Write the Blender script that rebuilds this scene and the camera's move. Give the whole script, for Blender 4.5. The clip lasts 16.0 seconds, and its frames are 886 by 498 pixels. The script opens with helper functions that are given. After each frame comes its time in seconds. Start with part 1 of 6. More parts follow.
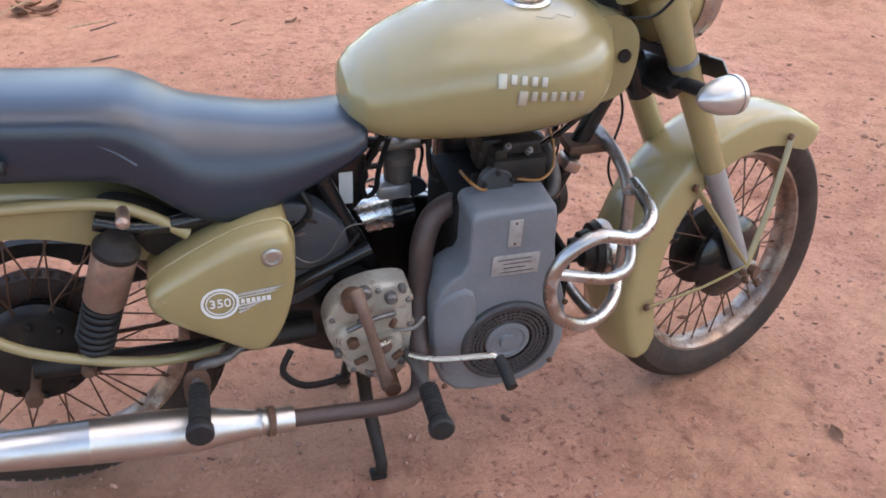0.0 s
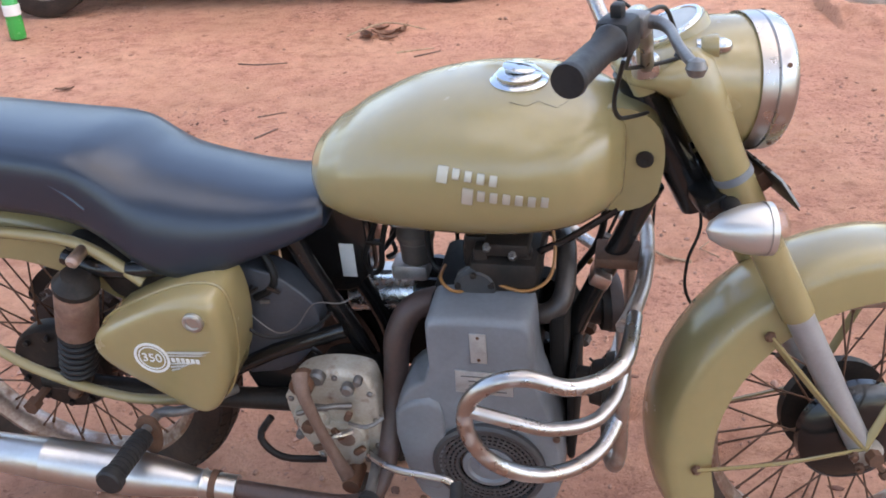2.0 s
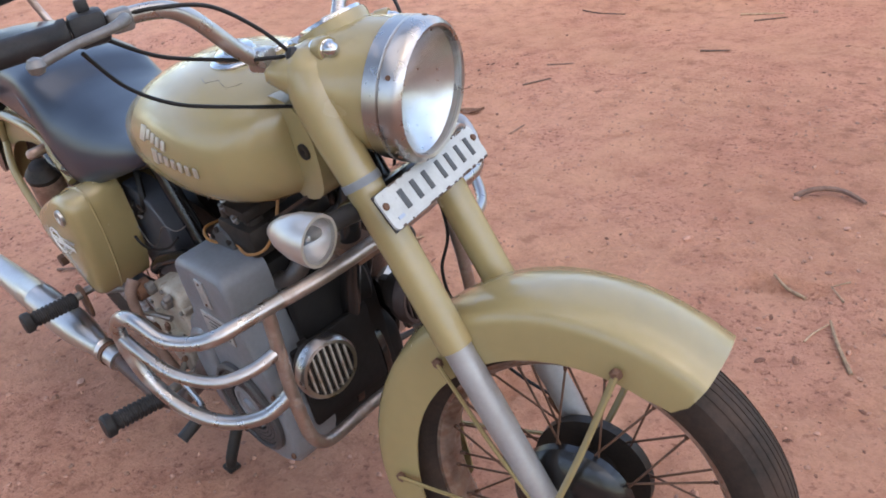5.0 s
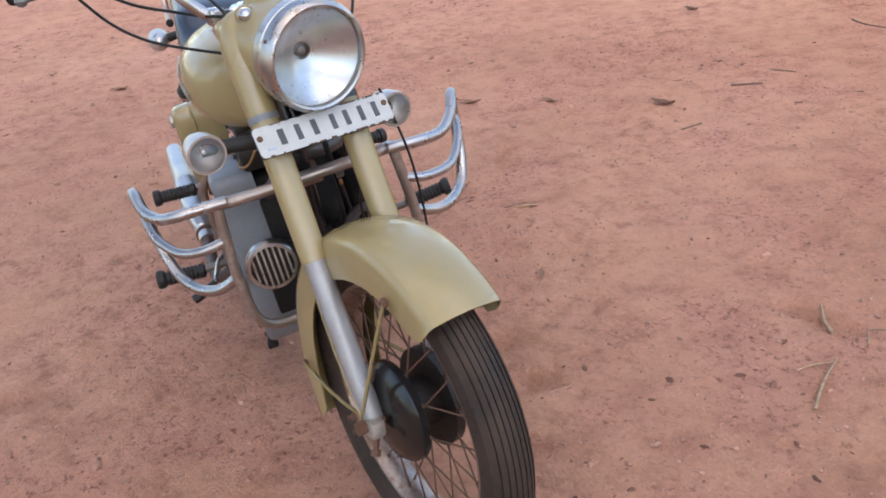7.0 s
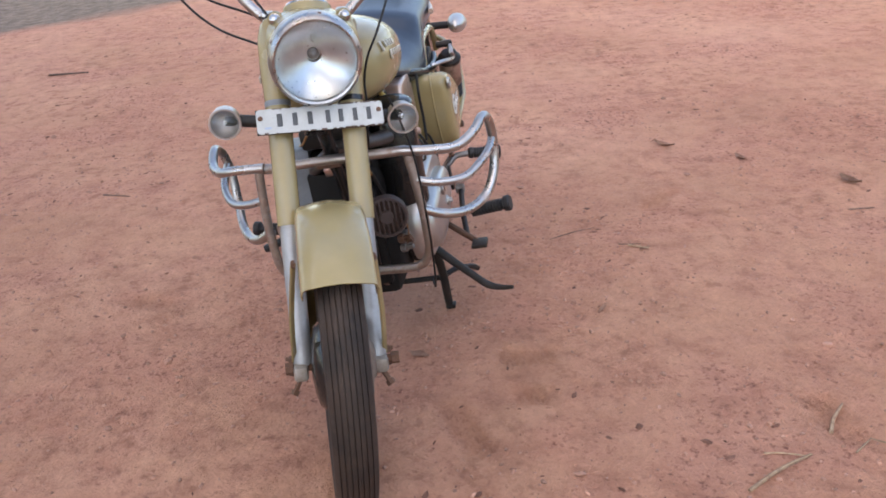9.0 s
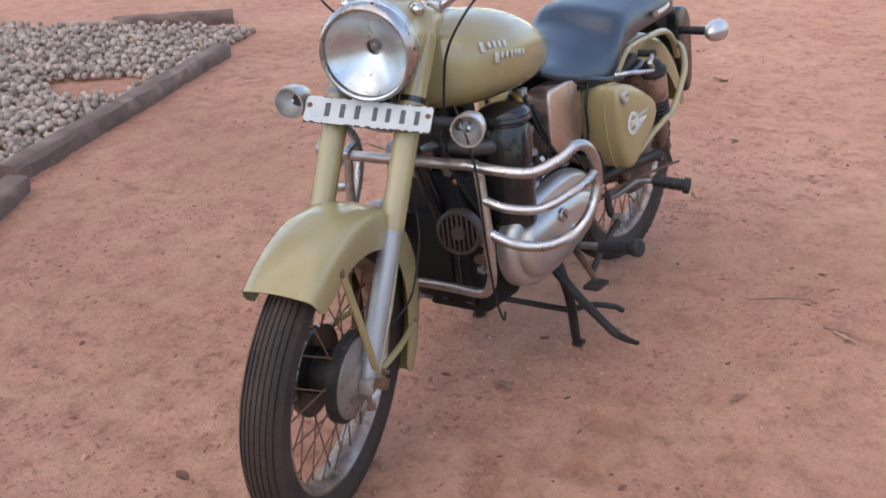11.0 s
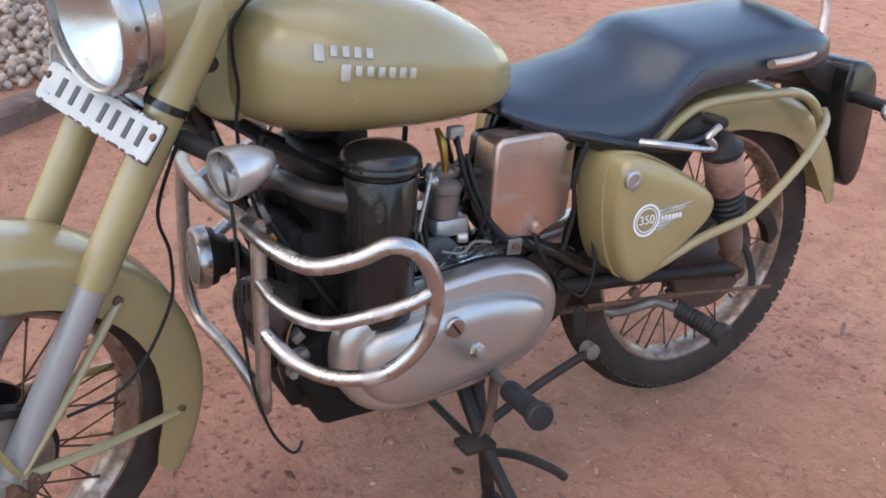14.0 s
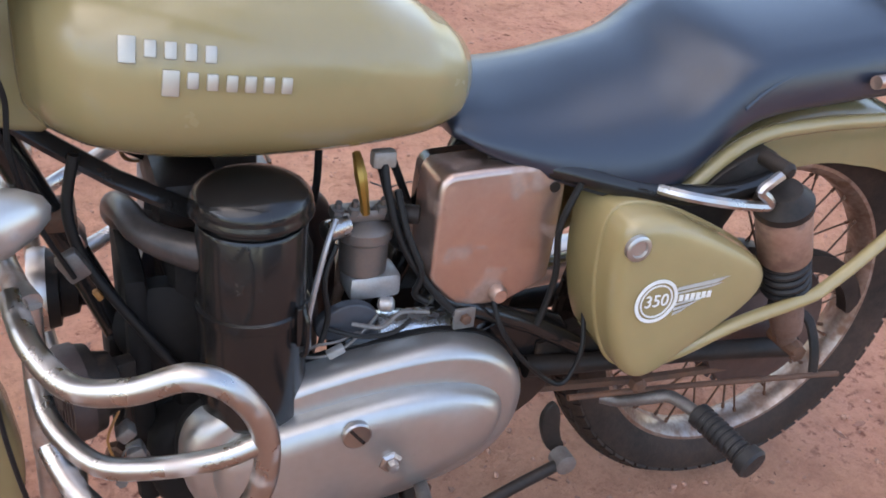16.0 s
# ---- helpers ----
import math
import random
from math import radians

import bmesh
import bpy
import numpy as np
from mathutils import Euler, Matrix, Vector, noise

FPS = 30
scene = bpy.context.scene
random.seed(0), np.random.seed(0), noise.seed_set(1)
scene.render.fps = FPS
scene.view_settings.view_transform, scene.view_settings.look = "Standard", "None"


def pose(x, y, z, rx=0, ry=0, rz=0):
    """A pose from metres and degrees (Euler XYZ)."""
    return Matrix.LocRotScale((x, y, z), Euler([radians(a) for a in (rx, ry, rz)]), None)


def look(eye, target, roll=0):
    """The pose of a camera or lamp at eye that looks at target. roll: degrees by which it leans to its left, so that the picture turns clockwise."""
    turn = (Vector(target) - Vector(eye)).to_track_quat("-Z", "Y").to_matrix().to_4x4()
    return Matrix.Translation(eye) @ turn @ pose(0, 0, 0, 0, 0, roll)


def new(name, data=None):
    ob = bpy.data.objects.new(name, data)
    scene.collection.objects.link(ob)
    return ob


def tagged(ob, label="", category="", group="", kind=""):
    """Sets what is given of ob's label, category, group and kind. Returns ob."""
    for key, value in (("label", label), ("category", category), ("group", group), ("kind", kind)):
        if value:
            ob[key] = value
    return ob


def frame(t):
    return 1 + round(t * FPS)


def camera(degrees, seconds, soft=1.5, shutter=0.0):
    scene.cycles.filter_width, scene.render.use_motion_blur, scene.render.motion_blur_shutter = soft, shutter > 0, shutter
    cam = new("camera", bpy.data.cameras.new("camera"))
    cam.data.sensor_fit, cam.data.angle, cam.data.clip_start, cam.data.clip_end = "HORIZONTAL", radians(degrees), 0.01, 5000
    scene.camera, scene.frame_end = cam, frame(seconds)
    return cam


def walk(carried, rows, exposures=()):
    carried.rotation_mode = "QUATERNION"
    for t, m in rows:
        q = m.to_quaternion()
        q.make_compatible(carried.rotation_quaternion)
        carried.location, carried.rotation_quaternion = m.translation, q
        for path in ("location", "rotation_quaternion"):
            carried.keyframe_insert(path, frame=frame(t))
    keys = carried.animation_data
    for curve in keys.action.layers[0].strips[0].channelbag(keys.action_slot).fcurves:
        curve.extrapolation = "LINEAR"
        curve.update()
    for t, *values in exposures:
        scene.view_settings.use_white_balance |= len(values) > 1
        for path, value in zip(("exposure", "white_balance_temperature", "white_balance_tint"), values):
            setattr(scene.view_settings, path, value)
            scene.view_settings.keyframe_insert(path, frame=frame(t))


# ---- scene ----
cam = camera(50.4, 16.0, 1.75)

PATH = [
    (0, (0.082, -1.44, 1.397), (0.782, 0.142, 0.393), 1.3),
    (0.5, (0.301, -1.491, 1.388), (0.841, 0.137, 0.359), -0.0),
    (1, (0.52, -1.509, 1.394), (0.773, 0.207, 0.399), -1.9),
    (1.5, (0.715, -1.4, 1.379), (0.778, 0.355, 0.422), -2.2),
    (2, (0.877, -1.334, 1.393), (0.695, 0.418, 0.447), -3.0),
    (2.5, (1.085, -1.297, 1.395), (0.561, 0.37, 0.422), -5.1),
    (3, (1.226, -1.247, 1.386), (0.524, 0.372, 0.445), -6.4),
    (3.5, (1.392, -1.147, 1.382), (0.596, 0.443, 0.465), -6.4),
    (4, (1.651, -1.089, 1.383), (0.682, 0.407, 0.476), -7.5),
    (4.3, (1.813, -1.087, 1.388), (0.735, 0.332, 0.48), -7.5),
    (4.5, (1.871, -1.038, 1.372), (0.721, 0.316, 0.453), -8.1),
    (5, (2.061, -0.872, 1.366), (0.858, 0.403, 0.402), -8.1),
    (5.2, (2.132, -0.833, 1.371), (0.883, 0.393, 0.405), -8.7),
    (7.3, (2.897, -0.302, 1.37), (1.164, 0.221, 0.519), -7.5),
    (7.5, (2.949, -0.231, 1.371), (1.165, 0.204, 0.58), -7.2),
    (8, (3.048, -0.062, 1.364), (1.225, 0.206, 0.586), -5.9),
    (8.5, (3.21, 0.152, 1.374), (1.382, 0.251, 0.569), -5.3),
    (9, (3.229, 0.322, 1.361), (1.399, 0.281, 0.555), -4.3),
    (9.5, (3.144, 0.505, 1.371), (1.326, 0.279, 0.569), -3.9),
    (9.7, (3.108, 0.591, 1.366), (1.313, 0.242, 0.556), -4.0),
    (11.8, (2.485, 1.208, 1.337), (0.996, 0.162, 0.506), 1.4),
    (12, (2.4, 1.212, 1.329), (0.932, 0.141, 0.493), 2.2),
    (12.5, (2.179, 1.259, 1.319), (0.771, 0.135, 0.45), 3.4),
    (13, (1.969, 1.357, 1.313), (0.663, 0.126, 0.43), 4.1),
    (13.5, (1.789, 1.348, 1.294), (0.583, 0.023, 0.407), 4.7),
    (14, (1.604, 1.263, 1.293), (0.475, -0.093, 0.352), 6.4),
    (14.5, (1.435, 1.195, 1.281), (0.403, -0.21, 0.301), 6.6),
    (15, (1.271, 1.153, 1.281), (0.357, -0.297, 0.25), 6.3),
    (15.5, (1.185, 1.05, 1.266), (0.328, -0.386, 0.169), 7.0),
    (16, (1.119, 0.966, 1.263), (0.2, -0.409, 0.138), 8.9),
]
walk(cam, [(t, look(eye, target, roll)) for t, eye, target, roll in PATH], [(t, stops, 7500, 14) for t, stops in ((0, 2.35), (2, 2.33), (3.5, 2.22), (5, 2.1), (7, 2.05), (9, 2.0), (10.5, 2.02), (12.5, 2.13), (14.5, 2.28), (16, 2.38))])

# ---- light ----
SUN_ELEVATION, SUN_TURN = radians(62), radians(105)
world = bpy.data.worlds.new("sky")
scene.world = world
world.use_nodes = True
wn = world.node_tree.nodes
sky = wn.new("ShaderNodeTexSky")
sky.sky_type, sky.sun_disc = "NISHITA", False
sky.sun_elevation, sky.sun_rotation = SUN_ELEVATION, SUN_TURN
sky.air_density, sky.dust_density, sky.ozone_density = 1.0, 0.9, 1.6
wn["Background"].inputs["Strength"].default_value = 0.15
world.node_tree.links.new(sky.outputs["Color"], wn["Background"].inputs["Color"])
sun = new("sun", bpy.data.lights.new("sun", "SUN"))
sun.data.energy, sun.data.angle, sun.data.color = 0.6, radians(90), (1.0, 0.92, 0.8)
away = Vector((math.sin(SUN_TURN) * math.cos(SUN_ELEVATION), math.cos(SUN_TURN) * math.cos(SUN_ELEVATION), math.sin(SUN_ELEVATION)))
sun.matrix_world = look(away * 20, (0, 0, 0))


# ---- materials ----
def mat(name, base, rough=0.5, metal=0.0, other=None, amount=0.5, scale=12.0, bump=0.0, bump_scale=200.0,
        coat=0.0, spec=0.5, wear=None, wear_at=0.62, wear_scale=25.0, wear_rough=0.8, rough_var=0.12, by_object=0.0, by_island=0.0):
    """Principled surface: two scales of colour noise, roughness noise, relief, and patches of wear or rust."""
    m = bpy.data.materials.new(name)
    m.use_nodes = True
    n, link = m.node_tree.nodes, m.node_tree.links.new
    bsdf = n["Principled BSDF"]
    co = n.new("ShaderNodeTexCoord").outputs["Object"]

    def noise_at(s, detail=4.0):
        t = n.new("ShaderNodeTexNoise")
        t.inputs["Scale"].default_value, t.inputs["Detail"].default_value = s, detail
        link(co, t.inputs["Vector"])
        return t.outputs["Fac"]

    def ramp(fac, lo, hi):
        r = n.new("ShaderNodeMapRange")
        r.inputs["From Min"].default_value, r.inputs["From Max"].default_value = lo, hi
        link(fac, r.inputs["Value"])
        return r.outputs["Result"]

    def mix(fac, a, b):
        x = n.new("ShaderNodeMix")
        x.data_type = "RGBA"
        link(fac, x.inputs["Factor"])
        for value, slot in ((a, x.inputs["A"]), (b, x.inputs["B"])):
            if isinstance(value, tuple):
                slot.default_value = (*value, 1)
            else:
                link(value, slot)
        return x.outputs["Result"]

    other = other or tuple(c * 0.72 for c in base)
    both = n.new("ShaderNodeMath")
    both.operation = "MULTIPLY_ADD"
    link(noise_at(scale), both.inputs[0])
    both.inputs[1].default_value = 0.65
    small = n.new("ShaderNodeMath")
    small.operation = "MULTIPLY"
    link(noise_at(scale * 9), small.inputs[0])
    small.inputs[1].default_value = 0.35
    link(small.outputs[0], both.inputs[2])
    spread = ramp(both.outputs[0], 0.5 - 0.28 / max(amount, 0.01) * 0.5, 0.5 + 0.28 / max(amount, 0.01) * 0.5)
    colour = mix(spread, base, other)
    if by_object or by_island:
        if by_object:
            rnd = n.new("ShaderNodeObjectInfo").outputs["Random"]
        else:
            rnd = n.new("ShaderNodeNewGeometry").outputs["Random Per Island"]
        hsv = n.new("ShaderNodeHueSaturation")
        k = by_object or by_island
        link(ramp_out(n, link, rnd, 1 - k, 1 + k), hsv.inputs["Value"])
        link(colour, hsv.inputs["Color"])
        colour = hsv.outputs["Color"]
    rough_out = n.new("ShaderNodeMapRange")
    rough_out.inputs["To Min"].default_value = max(0.02, rough - rough_var)
    rough_out.inputs["To Max"].default_value = min(1.0, rough + rough_var)
    link(noise_at(scale * 3), rough_out.inputs["Value"])
    rough_value = rough_out.outputs["Result"]
    metal_value = None
    if wear:
        mask = ramp(noise_at(wear_scale, 8.0), wear_at, wear_at + 0.16)
        colour = mix(mask, colour, wear)
        r2 = n.new("ShaderNodeMix")
        link(mask, r2.inputs["Factor"])
        link(rough_value, r2.inputs["A"])
        r2.inputs["B"].default_value = wear_rough
        rough_value = r2.outputs["Result"]
        if metal:
            metal_value = n.new("ShaderNodeMix")
            link(mask, metal_value.inputs["Factor"])
            metal_value.inputs["A"].default_value, metal_value.inputs["B"].default_value = metal, 0.0
            link(metal_value.outputs["Result"], bsdf.inputs["Metallic"])
    link(colour, bsdf.inputs["Base Color"])
    link(rough_value, bsdf.inputs["Roughness"])
    if not metal_value:
        bsdf.inputs["Metallic"].default_value = metal
    bsdf.inputs["Specular IOR Level"].default_value = spec
    bsdf.inputs["Coat Weight"].default_value, bsdf.inputs["Coat Roughness"].default_value = coat, 0.12
    if bump:
        b = n.new("ShaderNodeBump")
        b.inputs["Strength"].default_value, b.inputs["Distance"].default_value = min(1.0, bump), 0.002
        link(noise_at(bump_scale, 6.0), b.inputs["Height"])
        link(b.outputs["Normal"], bsdf.inputs["Normal"])
    return m


def ramp_out(n, link, fac, lo, hi):
    r = n.new("ShaderNodeMapRange")
    r.inputs["To Min"].default_value, r.inputs["To Max"].default_value = lo, hi
    link(fac, r.inputs["Value"])
    return r.outputs["Result"]


OLIVE = mat("olive_paint", (0.295, 0.228, 0.106), 0.24, other=(0.25, 0.198, 0.096), amount=0.5, scale=5, coat=0.3, bump=0.03,
            bump_scale=60, wear=(0.19, 0.12, 0.06), wear_at=0.74, wear_scale=14, rough_var=0.08)
CHROME = mat("chrome", (0.42, 0.4, 0.38), 0.29, 1.0, other=(0.38, 0.36, 0.35), wear=(0.4, 0.335, 0.3), wear_at=0.56, wear_scale=26, wear_rough=0.36, rough_var=0.1)
CHROME_WORN = mat("rust_dulled_chrome", (0.42, 0.375, 0.345), 0.36, 0.9, other=(0.33, 0.27, 0.235), amount=0.8, scale=18, wear=(0.21, 0.125, 0.09), wear_at=0.55, wear_scale=30, wear_rough=0.6, rough_var=0.1)
CHROME_CLEAN = mat("bright_chrome", (0.6, 0.6, 0.6), 0.14, 1.0, wear=(0.24, 0.13, 0.08), wear_at=0.72, wear_scale=60, rough_var=0.04)
# rusted plating; its pink base also holds the red earth mirrored in the chrome
RUSTY_CHROME = mat("rusty_chrome_earth_tint", (0.56, 0.42, 0.36), 0.33, 0.9, other=(0.44, 0.31, 0.25), wear=(0.22, 0.13, 0.095), wear_at=0.57, wear_scale=20, wear_rough=0.6)
RUST = mat("rusted_steel", (0.16, 0.075, 0.042), 0.75, 0.3, other=(0.09, 0.05, 0.034), amount=0.8, scale=30, bump=0.3, bump_scale=400)
RIM = mat("worn_rim_plating", (0.4, 0.34, 0.3), 0.36, 0.8, other=(0.2, 0.12, 0.085), amount=0.9, scale=14, wear=(0.17, 0.09, 0.055), wear_at=0.5, wear_scale=30)
ALU = mat("polished_aluminium", (0.46, 0.455, 0.44), 0.36, 0.85, other=(0.4, 0.385, 0.36), amount=0.7, scale=9, wear=(0.26, 0.22, 0.19), wear_at=0.68,
          wear_scale=18, wear_rough=0.5, bump=0.04)
ALU_DULL = mat("weathered_cast_aluminium", (0.36, 0.335, 0.3), 0.55, 0.45, other=(0.25, 0.215, 0.18), amount=0.9, scale=22, wear=(0.15, 0.075, 0.045), wear_at=0.6,
               wear_scale=28, bump=0.25, bump_scale=350)
GREY = mat("grey_engine_paint", (0.17, 0.181, 0.196), 0.44, other=(0.12, 0.127, 0.137), amount=0.6, scale=14, bump=0.12, bump_scale=300, wear=(0.2, 0.17, 0.14), wear_at=0.72)
BLACK = mat("black_enamel", (0.0085, 0.0085, 0.009), 0.2, other=(0.015, 0.0135, 0.0125), amount=0.8, scale=18, coat=0.1, spec=0.4, wear=(0.07, 0.05, 0.04), wear_at=0.69, wear_scale=22)
BLACK_DUSTY = mat("dusty_black_metal", (0.0125, 0.0118, 0.0112), 0.48, other=(0.03, 0.022, 0.018), amount=0.9, scale=24, wear=(0.1, 0.06, 0.04), wear_at=0.66, spec=0.2)
BROWN_TUBE = mat("brown_heat_stained_pipe", (0.085, 0.052, 0.045), 0.5, 0.2, other=(0.05, 0.035, 0.032), amount=0.8, scale=20, bump=0.1)
RUBBER = mat("dusty_tyre_rubber", (0.017, 0.0145, 0.0132), 0.68, other=(0.058, 0.037, 0.028), amount=0.75, scale=11, bump=0.3, bump_scale=250, spec=0.22)
GRIP = mat("black_grip_rubber", (0.012, 0.0125, 0.0145), 0.52, other=(0.026, 0.024, 0.023), amount=0.7, scale=40, bump=0.1, spec=0.28)
# black vinyl; the blue in its base colour imitates the sky's reflection
VINYL = mat("black_vinyl_sky_tint", (0.011, 0.019, 0.033), 0.3, other=(0.015, 0.022, 0.036), amount=0.4, scale=4, bump=0.06, bump_scale=900, rough_var=0.03, spec=0.65)
CABLE = mat("black_cable_sheath", (0.01, 0.01, 0.01), 0.5, spec=0.3)
SLIDER = mat("grey_fork_slider", (0.33, 0.335, 0.34), 0.4, 0.4, other=(0.27, 0.265, 0.26), amount=0.7, scale=16, wear=(0.2, 0.13, 0.1), wear_at=0.72)
PLATE = mat("white_plate_enamel", (0.44, 0.46, 0.45), 0.5, other=(0.34, 0.345, 0.33), amount=0.6, scale=30, wear=(0.08, 0.05, 0.04), wear_at=0.68, wear_scale=60)
PLATE_INK = mat("faded_black_lettering_paint", (0.06, 0.066, 0.07), 0.6)
BADGE = mat("silver_badge_metal", (0.44, 0.4, 0.31), 0.42, 0.5, other=(0.45, 0.42, 0.38))
WHITE = mat("white_decal", (0.72, 0.72, 0.7), 0.5, other=(0.62, 0.61, 0.57))
LABEL = mat("aluminium_label", (0.42, 0.42, 0.41), 0.45, 0.4, other=(0.3, 0.3, 0.29), scale=60, amount=0.9)
COPPER = mat("orange_fuel_pipe", (0.3, 0.13, 0.035), 0.45)
BRASS = mat("brass_fitting", (0.4, 0.24, 0.06), 0.4, 0.8)
REFLECTOR = mat("lamp_reflector", (0.62, 0.65, 0.67), 0.3, 1.0, other=(0.46, 0.48, 0.49), amount=0.7, scale=30, rough_var=0.08)
RED_LENS = mat("red_tail_lens", (0.3, 0.012, 0.01), 0.2, coat=0.5)
LAMP_BOWL = mat("satin_lamp_bowl", (0.36, 0.345, 0.335), 0.4, 0.5, other=(0.27, 0.25, 0.24), scale=40)
AMBER = mat("dull_lamp_bowl", (0.5, 0.48, 0.46), 0.25, 0.8)


def thin_glass(name):
    """A thin pane: clear, with a little gloss and faint ribs."""
    m = bpy.data.materials.new(name)
    m.use_nodes = True
    n, link = m.node_tree.nodes, m.node_tree.links.new
    clear, shine, both = n.new("ShaderNodeBsdfTransparent"), n.new("ShaderNodeBsdfGlossy"), n.new("ShaderNodeMixShader")
    clear.inputs["Color"].default_value = (0.93, 0.94, 0.94, 1)
    shine.inputs["Roughness"].default_value = 0.06
    both.inputs["Fac"].default_value = 0.07
    w, bp = n.new("ShaderNodeTexWave"), n.new("ShaderNodeBump")
    w.bands_direction = "Y"
    w.inputs["Scale"].default_value = 60
    link(n.new("ShaderNodeTexCoord").outputs["Object"], w.inputs["Vector"])
    bp.inputs["Strength"].default_value, bp.inputs["Distance"].default_value = 0.3, 0.001
    link(w.outputs["Fac"], bp.inputs["Height"])
    link(bp.outputs["Normal"], shine.inputs["Normal"])
    link(clear.outputs[0], both.inputs[1])
    link(shine.outputs[0], both.inputs[2])
    link(both.outputs[0], n["Material Output"].inputs["Surface"])
    return m


DUSTY_RUST = mat("dusty_rusted_steel", (0.21, 0.135, 0.105), 0.7, 0.3, other=(0.13, 0.075, 0.055), amount=0.8, scale=30, bump=0.25, bump_scale=350)
GEAR_ALLOY = mat("oily_cream_alloy", (0.46, 0.43, 0.37), 0.5, 0.3, other=(0.33, 0.28, 0.22), amount=0.8, scale=26, wear=(0.16, 0.08, 0.05), wear_at=0.6, wear_scale=34, bump=0.2, bump_scale=350)
ALU_BRIGHT = mat("bright_turned_alloy", (0.66, 0.67, 0.67), 0.27, 0.9, other=(0.55, 0.55, 0.54), amount=0.7, scale=24)
SLATE = mat("slate_painted_steel", (0.05, 0.057, 0.069), 0.42, other=(0.034, 0.037, 0.044), amount=0.8, scale=16, wear=(0.09, 0.06, 0.045), wear_at=0.68)
BRAKE_GREY = mat("dusty_brown_grey_alloy", (0.24, 0.205, 0.175), 0.55, 0.4, other=(0.15, 0.115, 0.09), amount=0.9, scale=22, wear=(0.1, 0.055, 0.035), wear_at=0.6, wear_scale=34, bump=0.15, bump_scale=350)
SATIN = mat("satin_alloy_tube", (0.5, 0.5, 0.5), 0.42, 0.6, other=(0.36, 0.34, 0.32), amount=0.8, scale=30)
GRILLE = mat("dark_grey_grille_paint", (0.05, 0.05, 0.053), 0.5, other=(0.035, 0.034, 0.034), scale=30)
# near-black with the shade deep among the engine parts in its colour; also the case joint
SHADE_JOINT_BLACK = mat("shade_and_joint_black", (0.007, 0.0068, 0.0065), 0.7, other=(0.013, 0.011, 0.01), scale=30, spec=0.2)
SILENCER = mat("dull_silencer_chrome", (0.56, 0.55, 0.54), 0.38, 1.0, other=(0.48, 0.46, 0.44), amount=0.7, scale=14, wear=(0.4, 0.33, 0.28), wear_at=0.66, wear_scale=30, wear_rough=0.5)
LEVER = mat("dull_dark_alloy", (0.2, 0.19, 0.18), 0.42, 0.5, other=(0.13, 0.115, 0.105), amount=0.8, scale=30)
SILVER = mat("dull_silver_lamp_shell", (0.5, 0.49, 0.47), 0.32, 0.75, other=(0.5, 0.47, 0.44), wear=(0.33, 0.26, 0.22), wear_at=0.66)
GLASS = thin_glass("ribbed_lamp_glass")
GLASS_CLEAR = thin_glass("clear_lens")


# ---- shaping helpers ----
def smooth_path(points, per=5, closed=False):
    """Catmull-Rom through the points."""
    p = [Vector(q) for q in points]
    if len(p) < 3:
        return p
    out = []
    for i in range(len(p) - 1):
        a, b, c, d = p[max(i - 1, 0)], p[i], p[i + 1], p[min(i + 2, len(p) - 1)]
        for k in range(per):
            t = k / per
            out.append(0.5 * ((2 * b) + (c - a) * t + (2 * a - 5 * b + 4 * c - d) * t * t + (3 * b - a - 3 * c + d) * t ** 3))
    return out + [p[-1]]


def skin(bm, rings, close_ends=True):
    made = [[bm.verts.new(v) for v in ring] for ring in rings]
    for a, b in zip(made, made[1:]):
        for i in range(len(a)):
            j = (i + 1) % len(a)
            bm.faces.new((a[i], a[j], b[j], b[i]))
    if close_ends:
        bm.faces.new(made[0][::-1])
        bm.faces.new(made[-1])
    return bm


def tube(points, radius, seg=10, per=5, bm=None, flat=1.0):
    """A round bar along a smooth path; radius may be a list, one for each point."""
    bm = bm or bmesh.new()
    path = smooth_path(points, per)
    radii = radius if isinstance(radius, (list, tuple)) else [radius] * len(points)
    rings, up = [], None
    for i, v in enumerate(path):
        way = (path[min(i + 1, len(path) - 1)] - path[max(i - 1, 0)]).normalized()
        if up is None:
            up = way.orthogonal().normalized()
        up = (up - way * up.dot(way)).normalized()
        side = way.cross(up)
        s = i / (len(path) - 1) * (len(points) - 1)
        k = min(int(s), len(points) - 2)
        r = radii[k] + (radii[k + 1] - radii[k]) * (s - k)
        rings.append([v + (up * math.cos(a) * flat + side * math.sin(a)) * r for a in (2 * math.pi * j / seg for j in range(seg))])
    return skin(bm, rings)


def lathe(profile, origin, axis, seg=28, bm=None, caps=True):
    """Turned shape: (distance along axis, radius) pairs."""
    bm = bm or bmesh.new()
    axis = Vector(axis).normalized()
    u = axis.orthogonal().normalized()
    v = axis.cross(u)
    rings = [[Vector(origin) + axis * h + (u * math.cos(a) + v * math.sin(a)) * max(r, 0.0004) for a in (2 * math.pi * j / seg for j in range(seg))]
             for h, r in profile]
    return skin(bm, rings, caps)


